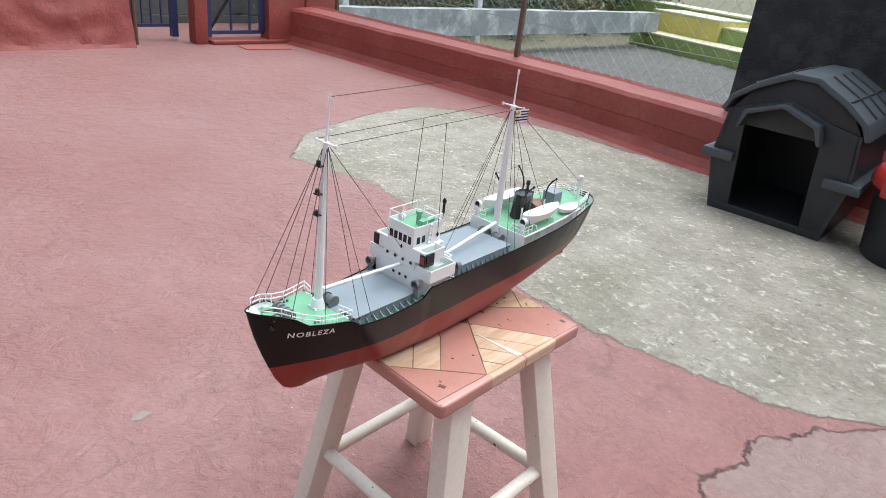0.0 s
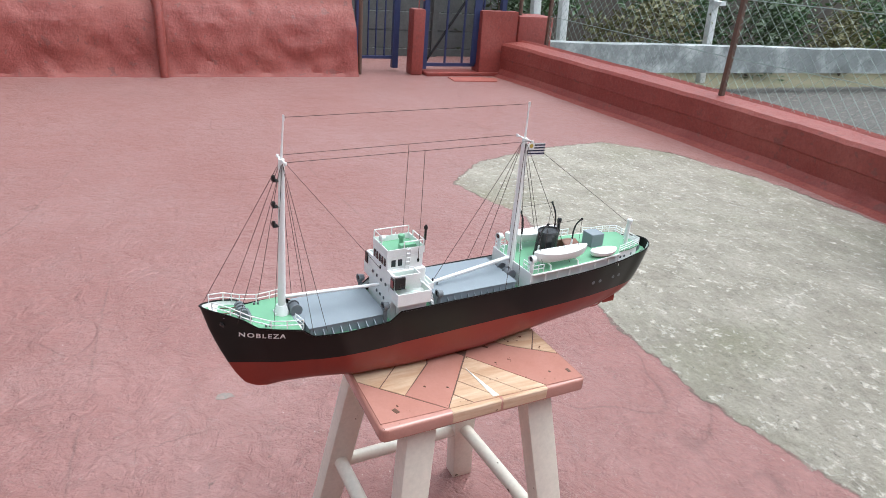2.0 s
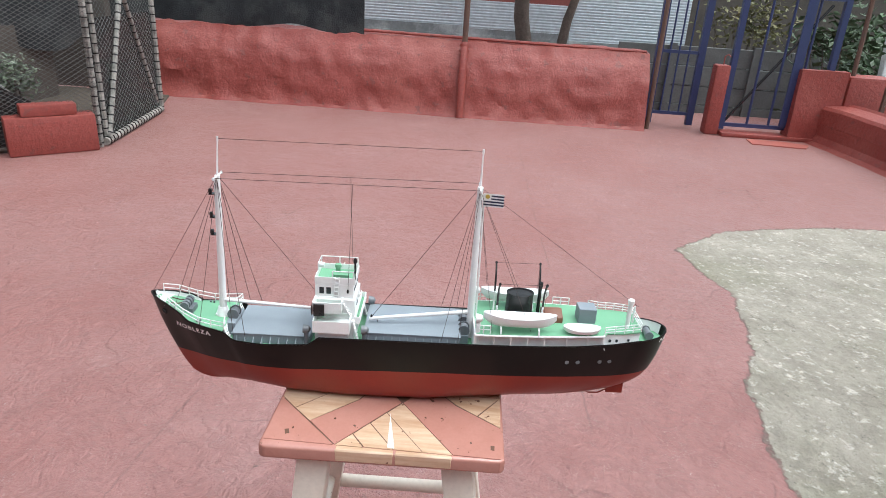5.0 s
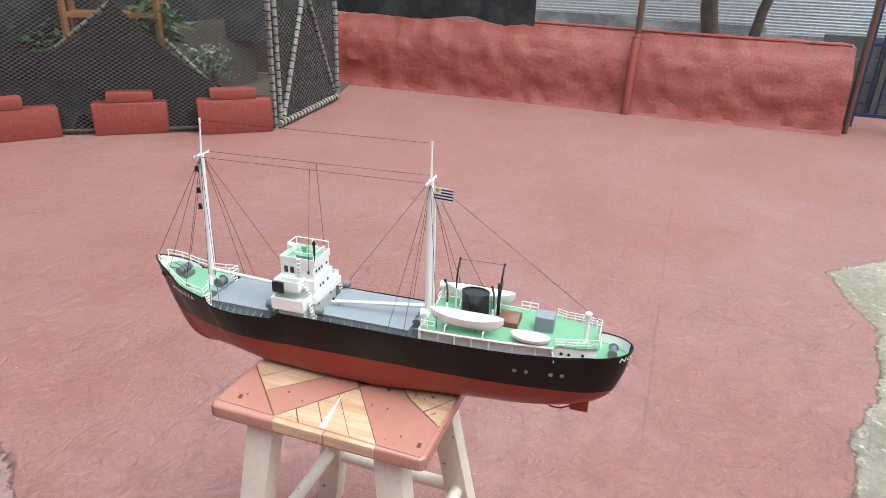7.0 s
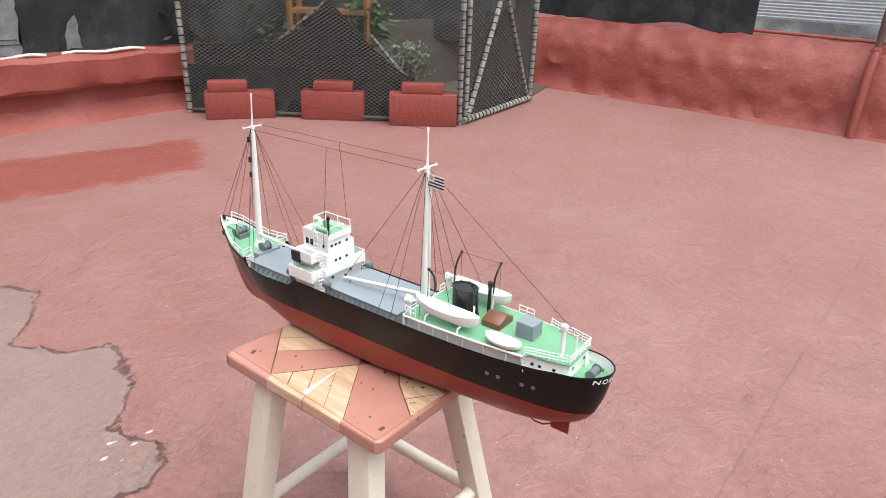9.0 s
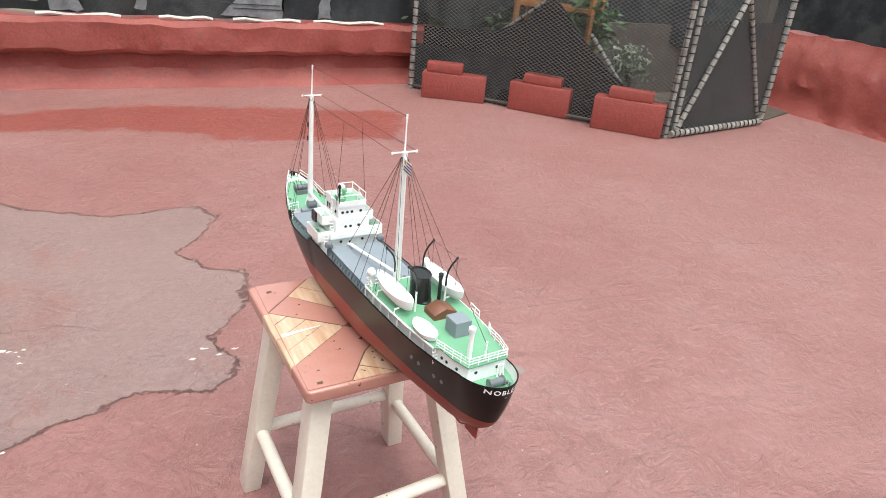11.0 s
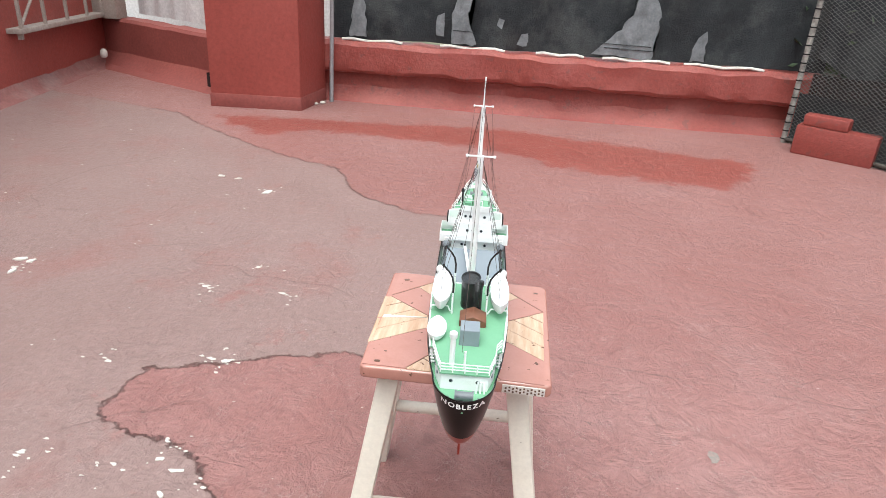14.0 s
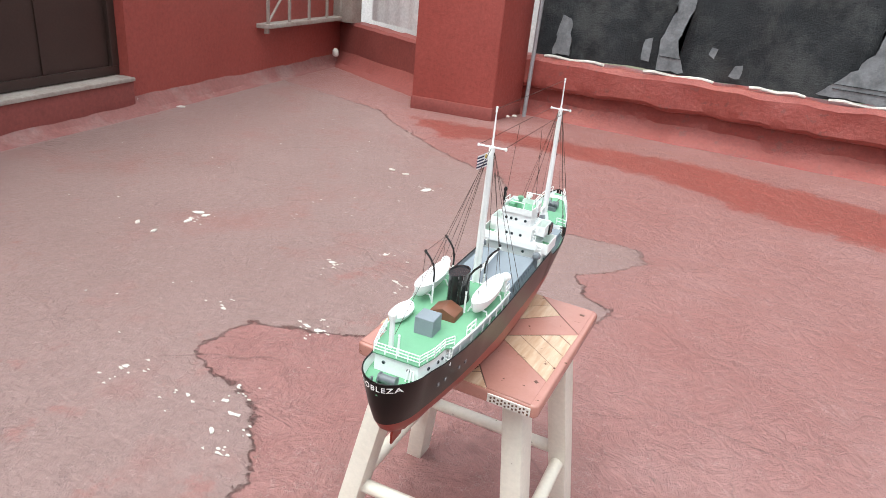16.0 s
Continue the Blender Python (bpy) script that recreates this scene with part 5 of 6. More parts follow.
for k in LEGS:
    rings = []
    for z in (FZ, 0.15, 0.26, 0.38, SZ - 0.0245):
        c = leg_at(k, z)
        wx, wy = 0.0175, 0.0225
        rings.append([(c.x + sx * wx, c.y + sy * wy, z) for sx, sy in ((-1, -1), (1, -1), (1, 1), (-1, 1))])
    bm = bmesh.new()
    shell(bm, rings)
    bevelled(bm, 0.004)
    for v in bm.verts:
        v.co += Vector((lump(v.co.x * 3, v.co.y * 3, v.co.z, 8, 0.001), lump(v.co.y, v.co.z, v.co.x, 8, 0.001), 0))
    part("leg", bm, STOOLWHITE, stool)
for (p, q, z) in (("a", "b", 0.222), ("c", "d", 0.216), ("a", "d", 0.225), ("b", "c", 0.205)):
    a_, b_ = leg_at(p, z), leg_at(q, z)
    bm = bmesh.new()
    tube(bm, [a_, a_.lerp(b_, 0.33), a_.lerp(b_, 0.66), b_], 0.0125, 12)
    part("rung", bm, STOOLWHITE, stool)

# ---- the model ship: x to port, y aft from the bow, z up from the keel ----
ship = thing("model_ship", "painted wooden model cargo ship with black and red hull", "model ship", pose(-0.497, 0.392, SZ + 0.0006, 0, 0, 3.9) @ Matrix.Scale(1.042, 4))
LEN = 0.765


def curve(x, table):
    xs, ys = zip(*table)
    return float(np.interp(x, xs, ys))


def half_beam(u):
    if u < 0.03:
        return 0.019 * (u / 0.03) ** 0.62 + 0.0008
    if u > 0.93:
        return 0.0385 * math.sqrt(max(0.0, 1 - min(1.0, (u - 0.93) / 0.07) ** 1.9))
    return curve(u, ((0.03, 0.0198), (0.06, 0.0315), (0.1, 0.0418), (0.15, 0.0505), (0.2, 0.0555), (0.27, 0.0575), (0.66, 0.0575), (0.75, 0.0555), (0.82, 0.0515), (0.88, 0.0455), (0.93, 0.0385)))


def sheer(u):
    return curve(u, ((0, 0.142), (0.035, 0.134), (0.058, 0.126), (0.075, 0.1145), (0.146, 0.107), (0.160, 0.0965), (0.22, 0.0950), (0.305, 0.0995), (0.328, 0.1115), (0.62, 0.1140), (0.80, 0.1165), (0.89, 0.1195), (0.95, 0.1245), (1, 0.1285)))


def stem_y(z):
    return curve(z, ((0, 0.080), (0.004, 0.064), (0.012, 0.052), (0.03, 0.040), (0.06, 0.026), (0.10, 0.011), (0.142, 0.0)))


def stern_y(z):
    return curve(z, ((0, 0.590), (0.006, 0.628), (0.014, 0.665), (0.024, 0.698), (0.036, 0.724), (0.05, 0.740), (0.065, 0.749), (0.09, 0.757), (0.115, 0.762), (0.142, 0.765)))


def waterline(u):
    return curve(u, ((0, 0.052), (0.1, 0.0505), (0.2, 0.052), (0.3, 0.0555), (0.45, 0.0595), (0.6, 0.062), (0.78, 0.060), (0.92, 0.058), (1, 0.064)))


def fullness(u, v):
    p = curve(u, ((0, 0.75), (0.1, 0.52), (0.25, 0.24), (0.4, 0.16), (0.62, 0.17), (0.8, 0.36), (0.92, 0.5), (1, 0.6)))
    return max(v, 1e-4) ** p


def hull_point(u, z, side=1, inset=0.0):
    y = stem_y(z) + u * (stern_y(z) - stem_y(z))
    return Vector((side * max(0.0, half_beam(u) * fullness(u, z / sheer(u)) - inset), y, z))


def hull_x(y, z):
    u = (y - stem_y(z)) / (stern_y(z) - stem_y(z))
    return half_beam(u) * fullness(u, z / sheer(u))


US = [0.5 - 0.5 * math.cos(math.pi * i / 90) for i in range(91)]
US = sorted(set(US + [0.058, 0.075, 0.146, 0.158, 0.305, 0.328]))


def loft(rows_of_z):
    bm = bmesh.new()
    cols = []
    for u in US:
        zs = rows_of_z(u)
        ring = [bm.verts.new(hull_point(u, z, 1)) for z in zs[::-1]] + [bm.verts.new(hull_point(u, z, -1)) for z in zs]
        cols.append(ring)
    for a, b in zip(cols, cols[1:]):
        for j in range(len(a) - 1):
            bm.faces.new((a[j], a[j + 1], b[j + 1], b[j]))
    bmesh.ops.remove_doubles(bm, verts=bm.verts, dist=0.00012)
    return bm


bottom = part("hull_bottom", loft(lambda u: [waterline(u) * f for f in (0.0, 0.02, 0.06, 0.13, 0.25, 0.4, 0.6, 0.8, 1.0)]), REDHULL, ship, "red hull below the waterline", 60)
upper = part("hull_side", loft(lambda u: [waterline(u) + (sheer(u) - waterline(u)) * f for f in (0.0, 0.2, 0.4, 0.6, 0.8, 1.0)]), BLACKHULL, ship, "black hull above the waterline", 60)
# capping along the top edge
for s in (1, -1):
    bm = bmesh.new()
    tube(bm, [hull_point(u, sheer(u), s, 0.0008) for u in US], 0.0011, 5)
    part("gunwale", bm, BLACKHULL, upper)


def deck_level(y, table):
    return curve(y, table)


def deck(name, y0, y1, table, material, label="", inset=0.0016, n=40):
    """A deck plate between the hull sides from y0 to y1."""
    bm = bmesh.new()
    prev = None
    for i in range(n + 1):
        y = y0 + (y1 - y0) * i / n
        z = deck_level(y, table)
        w = max(0.0003, hull_x(min(max(y, stem_y(z) + 1e-4), stern_y(z) - 1e-4), z) - inset)
        row = [bm.verts.new((x, y, z)) for x in (-w, -w * 0.5, 0, w * 0.5, w)] + [bm.verts.new((x, y, z - 0.002)) for x in (w, -w)]
        if prev:
            for k in range(7):
                bm.faces.new((prev[k], prev[(k + 1) % 7], row[(k + 1) % 7], row[k]))
        else:
            bm.faces.new(row[::-1])
        prev = row
    bm.faces.new(prev)
    return part(name, bm, material, ship, label)


deck("forecastle_deck", 0.006, 0.116, ((0, 0.137), (0.02, 0.130), (0.04, 0.1235), (0.058, 0.1145), (0.116, 0.1095)), GREEN, "green painted forecastle deck")
deck("well_deck", 0.116, 0.476, ((0.1, 0.0895), (0.24, 0.0895), (0.26, 0.093), (0.48, 0.096)), GREEN, "green painted well deck")
deck("aft_deck", 0.476, 0.7615, ((0.47, 0.106), (0.66, 0.1085), (0.765, 0.113)), GREEN, "green painted aft deck")
bm = bmesh.new()
prism(bm, [(-0.037, 0.1145), (0.037, 0.1145), (0.037, 0.1165), (-0.037, 0.1165)], 0.088, 0.109)
part("forecastle_bulkhead", bm, WHITE, ship)


def bulwark(u0, u1, drop, material, label):
    """The inner face of the plating above the deck, on both sides."""
    for s in (1, -1):
        bm = bmesh.new()
        prev = None
        for i in range(31):
            u = u0 + (u1 - u0) * i / 30
            zt = sheer(u) - 0.0006
            a = hull_point(u, zt, s, 0.0013)
            b = hull_point(u, zt - drop, s, 0.0013)
            row = [bm.verts.new(a), bm.verts.new(b)]
            if prev:
                bm.faces.new((prev[0], prev[1], row[1], row[0]))
            prev = row
        part("bulwark", bm, material, upper, label)


bulwark(0.004, 0.07, 0.008, WHITE, "white inner bulwark at the bow")
bulwark(0.155, 0.325, 0.006, WHITE, "pale inner bulwark")
bulwark(0.327, 0.625, 0.022, PALEGREY, "pale grey inner bulwark")
bulwark(0.86, 0.996, 0.016, WHITE, "white inner bulwark at the stern")

bm = bmesh.new()
prism(bm, [(0, 0.0035), (0.012, 0.014), (0.019, 0.026), (0.0, 0.020), (-0.019, 0.026), (-0.012, 0.014)], 0.1335, 0.1352)
for v in bm.verts:
    v.co.z -= 0.20 * v.co.y
part("breasthook", bm, WHITE, upper, "white plate at the bow")

# hatches with ribbed sides
for (y0, y1, z0, z1, w) in ((0.129, 0.2385, 0.0885, 0.1035, 0.0425), (0.318, 0.455, 0.093, 0.1165, 0.044)):
    hatch = thing("hatch", "", "")
    hatch.parent = ship
    for key in ("category",):
        if key in hatch:
            del hatch[key]
    bm = bmesh.new()
    box(bm, -w, w, y0, y1, z0, z1)
    bevelled(bm, 0.0008)
    part("coaming", bm, GREY, hatch)
    bm = bmesh.new()
    box(bm, -w - 0.0012, w + 0.0012, y0 - 0.0012, y1 + 0.0012, z1, z1 + 0.0016)
    part("cover", bm, GREY, hatch, "flat blue-grey hatch cover")
    n = 9 if y0 < 0.2 else 12
    for i in range(n):
        y = y0 + (i + 0.5) * (y1 - y0) / n
        for s in (1, -1):
            bm = bmesh.new()
            a, b = w, max(w + 0.0025, hull_x(y, z0) - 0.0022)
            vs = [(a, z1 - 0.003), (b, min(z0 + 0.0065, z1 - 0.008)), (b - 0.002, z0), (a + 0.002, z0)]
            lo = [bm.verts.new((s * x, y - 0.0006, z)) for x, z in vs]
            hi = [bm.verts.new((s * x, y + 0.0006, z)) for x, z in vs]
            bm.faces.new(lo), bm.faces.new(hi[::-1])
            for k in range(4):
                bm.faces.new((lo[k], hi[k], hi[(k + 1) % 4], lo[(k + 1) % 4]))
            part("bracket", bm, GREY, hatch)


def ring_window(parent, c, axis, r=0.0021, glass=GLASS, rim=DARKGREY):
    """A round port light facing axis."""
    q = Vector(axis).to_track_quat("Z", "Y").to_matrix().to_4x4()
    m = Matrix.Translation(c) @ q
    bm = bmesh.new()
    lathe(bm, [(r, -0.0004), (r, 0.0005), (r * 0.72, 0.0006), (r * 0.7, 0.0002)], 12, m)
    port = part("porthole", bm, rim, parent, "dark rimmed round port light")
    bm = bmesh.new()
    lathe(bm, [(r * 0.7, 0.0001), (r * 0.69, 0.0004)], 12, m)
    part("glass", bm, glass, port)


def group_part(name, label=""):
    ob = new(name)
    ob.empty_display_size = 0.01
    ob.parent = ship
    return tagged(ob, label)


def open_tray(parent, x0, x1, y0, y1, z0, z1, t=0.0012, floor_mat=None, name="bulwark"):
    """A white walled platform with an open top."""
    bm = bmesh.new()
    box(bm, x0, x1, y0, y0 + t, z0, z1), box(bm, x0, x1, y1 - t, y1, z0, z1)
    box(bm, x0, x0 + t, y0 + t, y1 - t, z0, z1), box(bm, x1 - t, x1, y0 + t, y1 - t, z0, z1)
    part(name, bm, WHITE, parent)
    bm = bmesh.new()
    box(bm, x0 + t, x1 - t, y0 + t, y1 - t, z0 + 0.0005, z0 + 0.002)
    part("platform", bm, floor_mat or GREEN, parent, "green painted platform")


# bridge
bridge = group_part("bridge", "white painted bridge tower")
for x0, x1, y0, y1, z0, z1 in ((-0.040, 0.040, 0.2465, 0.303, 0.089, 0.1305), (-0.0305, 0.0305, 0.2455, 0.303, 0.1305, 0.1605), (-0.0250, 0.0250, 0.2450, 0.300, 0.1605, 0.1815)):
    bm = bmesh.new()
    box(bm, x0, x1, y0, y1, z0, z1)
    bevelled(bm, 0.0007, 1)
    part("deckhouse", bm, WHITE, bridge)
bm = bmesh.new()
box(bm, -0.047, 0.047, 0.2448, 0.2470, 0.1445, 0.1625)
part("wing_front", bm, WHITE, bridge)
open_tray(bridge, -0.0252, 0.0252, 0.2448, 0.302, 0.1817, 0.1920, name="top_bulwark")
for s in (1, -1):
    a, b = sorted((s * 0.0308, s * 0.0600))
    open_tray(bridge, a, b, 0.247, 0.2985, 0.1215, 0.1400, name="lower_wing")
    a, b = sorted((s * 0.0254, s * 0.0475))
    open_tray(bridge, a, b, 0.2472, 0.2855, 0.1465, 0.1625, name="upper_wing")
    bm = bmesh.new()
    a, b = sorted((s * 0.041, s * 0.0525))
    box(bm, a, b, 0.254, 0.296, 0.0955, 0.1215)
    part("wing_support", bm, WHITE, bridge)
    for y in (0.262, 0.286):
        ring_window(bridge, (s * 0.0527, y, 0.1085), (s, 0, 0), 0.0022)
    bm = bmesh.new()
    box(bm, *sorted((s * 0.0476, s * 0.0505)), 0.247, 0.262, 0.143, 0.1605)
    lamp_box = part("side_light", bm, BLACK, bridge, "black boxed side light")
    bm = bmesh.new()
    box(bm, *sorted((s * 0.0418, s * 0.0488)), 0.2432, 0.2441, 0.1465, 0.157)
    part("lens", bm, RED if s > 0 else BLACK, lamp_box, "dark red lens" if s > 0 else "")
    bm = bmesh.new()
    box(bm, *sorted((s * 0.040, s * 0.0505)), 0.2440, 0.2448, 0.1435, 0.1600)
    part("light_screen", bm, BLACK, lamp_box)
    for dy in (0.2545, 0.2645):
        bm = bmesh.new()
        box(bm, *sorted((s * 0.0249, s * 0.0254)), dy - 0.0032, dy + 0.0032, 0.1665, 0.1765)
        part("window", bm, GLASS, bridge)
for i in range(5):
    x = -0.0175 + i * 0.0088
    bm = bmesh.new()
    box(bm, x - 0.0029, x + 0.0029, 0.2444, 0.2452, 0.1660, 0.1770)
    part("window", bm, GLASS, bridge)
for i in range(4):
    ring_window(bridge, (-0.022 + i * 0.0152, 0.2446, 0.1400 if i in (0, 3) else 0.1400), (0, -1, 0), 0.0026)
for i in range(3):
    ring_window(bridge, (-0.009 + i * 0.0122, 0.2463, 0.1145), (0, -1, 0), 0.0026)
for z, yy, xs in ((0.172, 0.3002, (-0.016, 0.0, 0.0085, 0.017)), (0.147, 0.3032, (-0.012, 0.003, 0.012)), (0.120, 0.3032, (-0.02, 0.02))):
    for x in xs:
        ring_window(bridge, (x, yy, z), (0, 1, 0), 0.0026)
open_tray(bridge, -0.042, 0.042, 0.3035, 0.3115, 0.1300, 0.140, name="aft_gallery")


def railing(parent, pts, height, bars=2, r=0.0008, every=0.02, material=WHITE):
    """Posts and bars along a line of deck points."""
    pts = [Vector(p) for p in pts]
    for a, b in zip(pts, pts[1:]):
        n = max(1, round((b - a).length / every))
        for i in range(n + (1 if b == pts[-1] else 0)):
            c = a.lerp(b, i / n)
            bm = bmesh.new()
            tube(bm, [c, c + Vector((0, 0, height))], r, 5)
            part("stanchion", bm, material, parent)
    for k in range(bars):
        h_ = height * (k + 1) / bars
        bm = bmesh.new()
        tube(bm, [p + Vector((0, 0, h_)) for p in pts], r, 5)
        part("bar", bm, material, parent)


top_rail = group_part("bridge_rail", "white wire rail round the bridge top")
railing(top_rail, [(0.002, 0.246, 0.192), (-0.0245, 0.246, 0.192), (-0.0245, 0.300, 0.192)], 0.0115, 1, 0.0009, 0.028)
railing(top_rail, [(0.0245, 0.270, 0.192), (0.0245, 0.300, 0.192), (-0.010, 0.300, 0.192)], 0.0095, 1, 0.0009, 0.03)
fit_ = group_part("bridge_fitting", "small lamp, pelorus and ladder on the bridge top")
bm = bmesh.new()
lathe(bm, [(0.0035, 0), (0.0035, 0.016), (0.005, 0.017), (0.0045, 0.021)], 10, Matrix.Translation((0.004, 0.275, 0.183)))
part("binnacle", bm, GREEN, fit_)
bm = bmesh.new()
lathe(bm, [(0.0035, 0), (0.0042, 0.006), (0.0042, 0.008)], 10, Matrix.Translation((-0.004, 0.2535, 0.1985)) @ pose(0, 0, 0, 90, 0, 0))
part("searchlight", bm, WHITE, fit_)
bm = bmesh.new()
box(bm, 0.0225, 0.026, 0.3005, 0.3035, 0.200, 0.217)
bevelled(bm, 0.0008, 1)
part("lantern", bm, BLACK, fit_, "black lantern")
bm = bmesh.new()
tube(bm, [(0.0243, 0.302, 0.190), (0.0243, 0.302, 0.201)], 0.0007, 6)
part("lantern_post", bm, BLACK, fit_)
bm = bmesh.new()
lathe(bm, [(0.0028, 0), (0.003, 0.003), (0.0015, 0.006)], 8, Matrix.Translation((0.0243, 0.302, 0.217)))
part("lantern_cap", bm, BLACK, fit_)
bm = bmesh.new()
box(bm, 0.010, 0.018, 0.268, 0.292, 0.184, 0.1935)
part("locker", bm, GREEN, fit_)


def ladder(parent, p, q, w, axis, n=6, r=0.0006):
    p, q, a = Vector(p), Vector(q), Vector(axis) * w * 0.5
    for s in (1, -1):
        bm = bmesh.new()
        tube(bm, [p + a * s, q + a * s], r, 5)
        part("ladder_rail", bm, WHITE, parent)
    for i in range(n):
        c = p.lerp(q, (i + 0.5) / n)
        bm = bmesh.new()
        box(bm, -w * 0.5 if axis[0] else -0.0012, w * 0.5 if axis[0] else 0.0012, -w * 0.5 if axis[1] else -0.0012, w * 0.5 if axis[1] else 0.0012, -0.0004, 0.0004, Matrix.Translation(c))
        part("tread", bm, WHITE, parent)


lad = group_part("ladder_set", "white model ladders")
for s in (1, -1):
    ladder(lad, (s * 0.049, 0.312, 0.096), (s * 0.046, 0.302, 0.1385), 0.008, (1, 0, 0), 8)
    ladder(lad, (s * 0.0325, 0.296, 0.139), (s * 0.0325, 0.284, 0.1615), 0.006, (1, 0, 0), 5)
    ladder(lad, (s * 0.0268, 0.274, 0.149), (s * 0.0268, 0.277, 0.194), 0.006, (0, 1, 0), 7)
    ladder(lad, (s * 0.038, 0.124, 0.0895), (s * 0.038, 0.117, 0.110), 0.009, (1, 0, 0), 5)
    ladder(lad, (s * 0.0415, 0.664, 0.1105), (s * 0.0415, 0.659, 0.132), 0.008, (1, 0, 0), 5)

# masts
def mast(name, base, top, tip, r0, r1, bar, label):
    m_ = group_part(name, label)
    bm = bmesh.new()
    tube(bm, [base, Vector(base).lerp(Vector(top), 0.5), top], r0, 14, r1)
    part("lower_mast", bm, WHITE, m_)
    bm = bmesh.new()
    tube(bm, [top, tip], 0.0016, 8, 0.0009)
    part("topmast", bm, WHITE, m_)
    bm = bmesh.new()
    tube(bm, [Vector(tip) - Vector((0, 0, 0.004)), Vector(tip) + Vector((0, 0, 0.003))], 0.0016, 8)
    part("truck", bm, WHITE, m_)
    bm = bmesh.new()
    tube(bm, [Vector(top) + Vector((-bar, 0, -0.001)), Vector(top) + Vector((bar, 0, -0.001))], 0.0013, 8)
    part("crosstree", bm, WHITE, m_)
    for s in (1, -1):
        bm = bmesh.new()
        lathe(bm, [(0.0014, -0.002), (0.002, 0.0), (0.0014, 0.002)], 8, Matrix.Translation(Vector(top) + Vector((s * bar, 0, -0.001))))
        part("knob", bm, WHITE, m_)
    return m_


FT, FTIP = Vector((0, 0.1085, 0.325)), Vector((0, 0.112, 0.376))
AT, ATIP = Vector((0, 0.470, 0.330)), Vector((0, 0.470, 0.380))
fore = mast("foremast", (0, 0.1035, 0.0895), FT, FTIP, 0.0056, 0.0038, 0.0175, "white foremast with crosstree")
main = mast("mainmast", (0, 0.471, 0.096), AT, ATIP, 0.0058, 0.0042, 0.0195, "white mainmast with crosstree")
bm = bmesh.new()
lathe(bm, [(0.0105, 0), (0.0095, 0.006), (0.0065, 0.016)], 14, Matrix.Translation((0, 0.1035, 0.108)))
part("mast_step", bm, WHITE, fore)
bm = bmesh.new()
tube(bm, [(0.003, 0.1005, 0.11), (0.002, 0.105, 0.318)], 0.0012, 6)
part("ladder_rail", bm, WHITE, fore)
bm = bmesh.new()
tube(bm, [(0.0, 0.479, 0.11), (0.0, 0.476, 0.32)], 0.0015, 6)
part("pipe", bm, WHITE, main)
for z in (0.302, 0.268, 0.242):
    y = 0.1005 + (z - 0.09) * 0.022
    bm = bmesh.new()
    lathe(bm, [(0.0022, -0.003), (0.003, -0.0005), (0.0024, 0.003)], 8, Matrix.Translation((0.001, y - 0.0075, z)))
    lamp_ = part("mast_lamp", bm, BLACK, fore, "small black mast lamp")
    bm = bmesh.new()
    box(bm, -0.0045, 0.0045, y - 0.009, y - 0.002, z - 0.0045, z - 0.0032)
    part("bracket", bm, BLACK, lamp_)

# booms
booms = group_part("cargo_boom", "white cargo boom from the foremast to the bridge")
bm = bmesh.new()
tube(bm, [(0.002, 0.109, 0.136), (0.004, 0.243, 0.131)], 0.0027, 10, 0.0024)
part("spar", bm, WHITE, booms)
boom2 = group_part("cargo_boom", "white cargo boom from the mainmast over the hatch")
bm = bmesh.new()
tube(bm, [(0.002, 0.466, 0.138), (0.014, 0.322, 0.1245)], 0.0031, 10, 0.0026)
part("spar", bm, WHITE, boom2)
bm = bmesh.new()
tube(bm, [(0.013, 0.334, 0.124), (0.013, 0.334, 0.119)], 0.001, 6)
part("prop", bm, DARKGREY, boom2)

# rigging threads
rig = group_part("rigging", "thin dark rigging threads")


def line(p, q, r=0.00038):
    bm = bmesh.new()
    tube(bm, [p, q], r, 4)
    part("stay", bm, THREAD, rig)


line(FT, (0, 0.003, 0.143)), line(FT, (0.004, 0.2445, 0.156))
line(FTIP, ATIP)
for s in (1, -1):
    line(FT + Vector((s * 0.003, 0, -0.003)), (s * 0.028, 0.040, 0.123))
    line(FT + Vector((s * 0.003, 0, -0.003)), (s * 0.041, 0.082, 0.112))
    line(FT + Vector((s * 0.003, 0, -0.003)), (s * 0.0485, 0.132, 0.102))
    line(FT + Vector((s * 0.003, 0, -0.003)), (s * 0.0515, 0.150, 0.101))
    line(FT + Vector((s * 0.016, 0, 0)), AT + Vector((s * 0.018, 0, 0)))
    line(AT + Vector((s * 0.003, 0, -0.004)), (s * 0.0565, 0.428, 0.115))
    line(AT + Vector((s * 0.003, 0, -0.004)), (s * 0.0555, 0.452, 0.115))
    line(AT + Vector((s * 0.003, 0, -0.004)), (s * 0.050, 0.500, 0.132))
    line(AT + Vector((s * 0.003, 0, -0.004)), (s * 0.046, 0.555, 0.135))
    f = 0.52 if s > 0 else 0.50
    a = (FT + Vector((s * 0.016, 0, 0))).lerp(AT + Vector((s * 0.018, 0, 0)), f)
    line(a, (s * 0.0265, 0.292, 0.170 if s > 0 else 0.196))
line(AT, (0.014, 0.325, 0.127)), line(AT, (0.005, 0.716, 0.163))
for c in ((0.004, 0.2445, 0.158), (0.014, 0.325, 0.128), (0.0265, 0.292, 0.172)):
    bm = bmesh.new()
    lathe(bm, [(0.0008, -0.003), (0.0019, 0), (0.0008, 0.003)], 8, Matrix.Translation(c))
    part("block", bm, BLACK, rig)

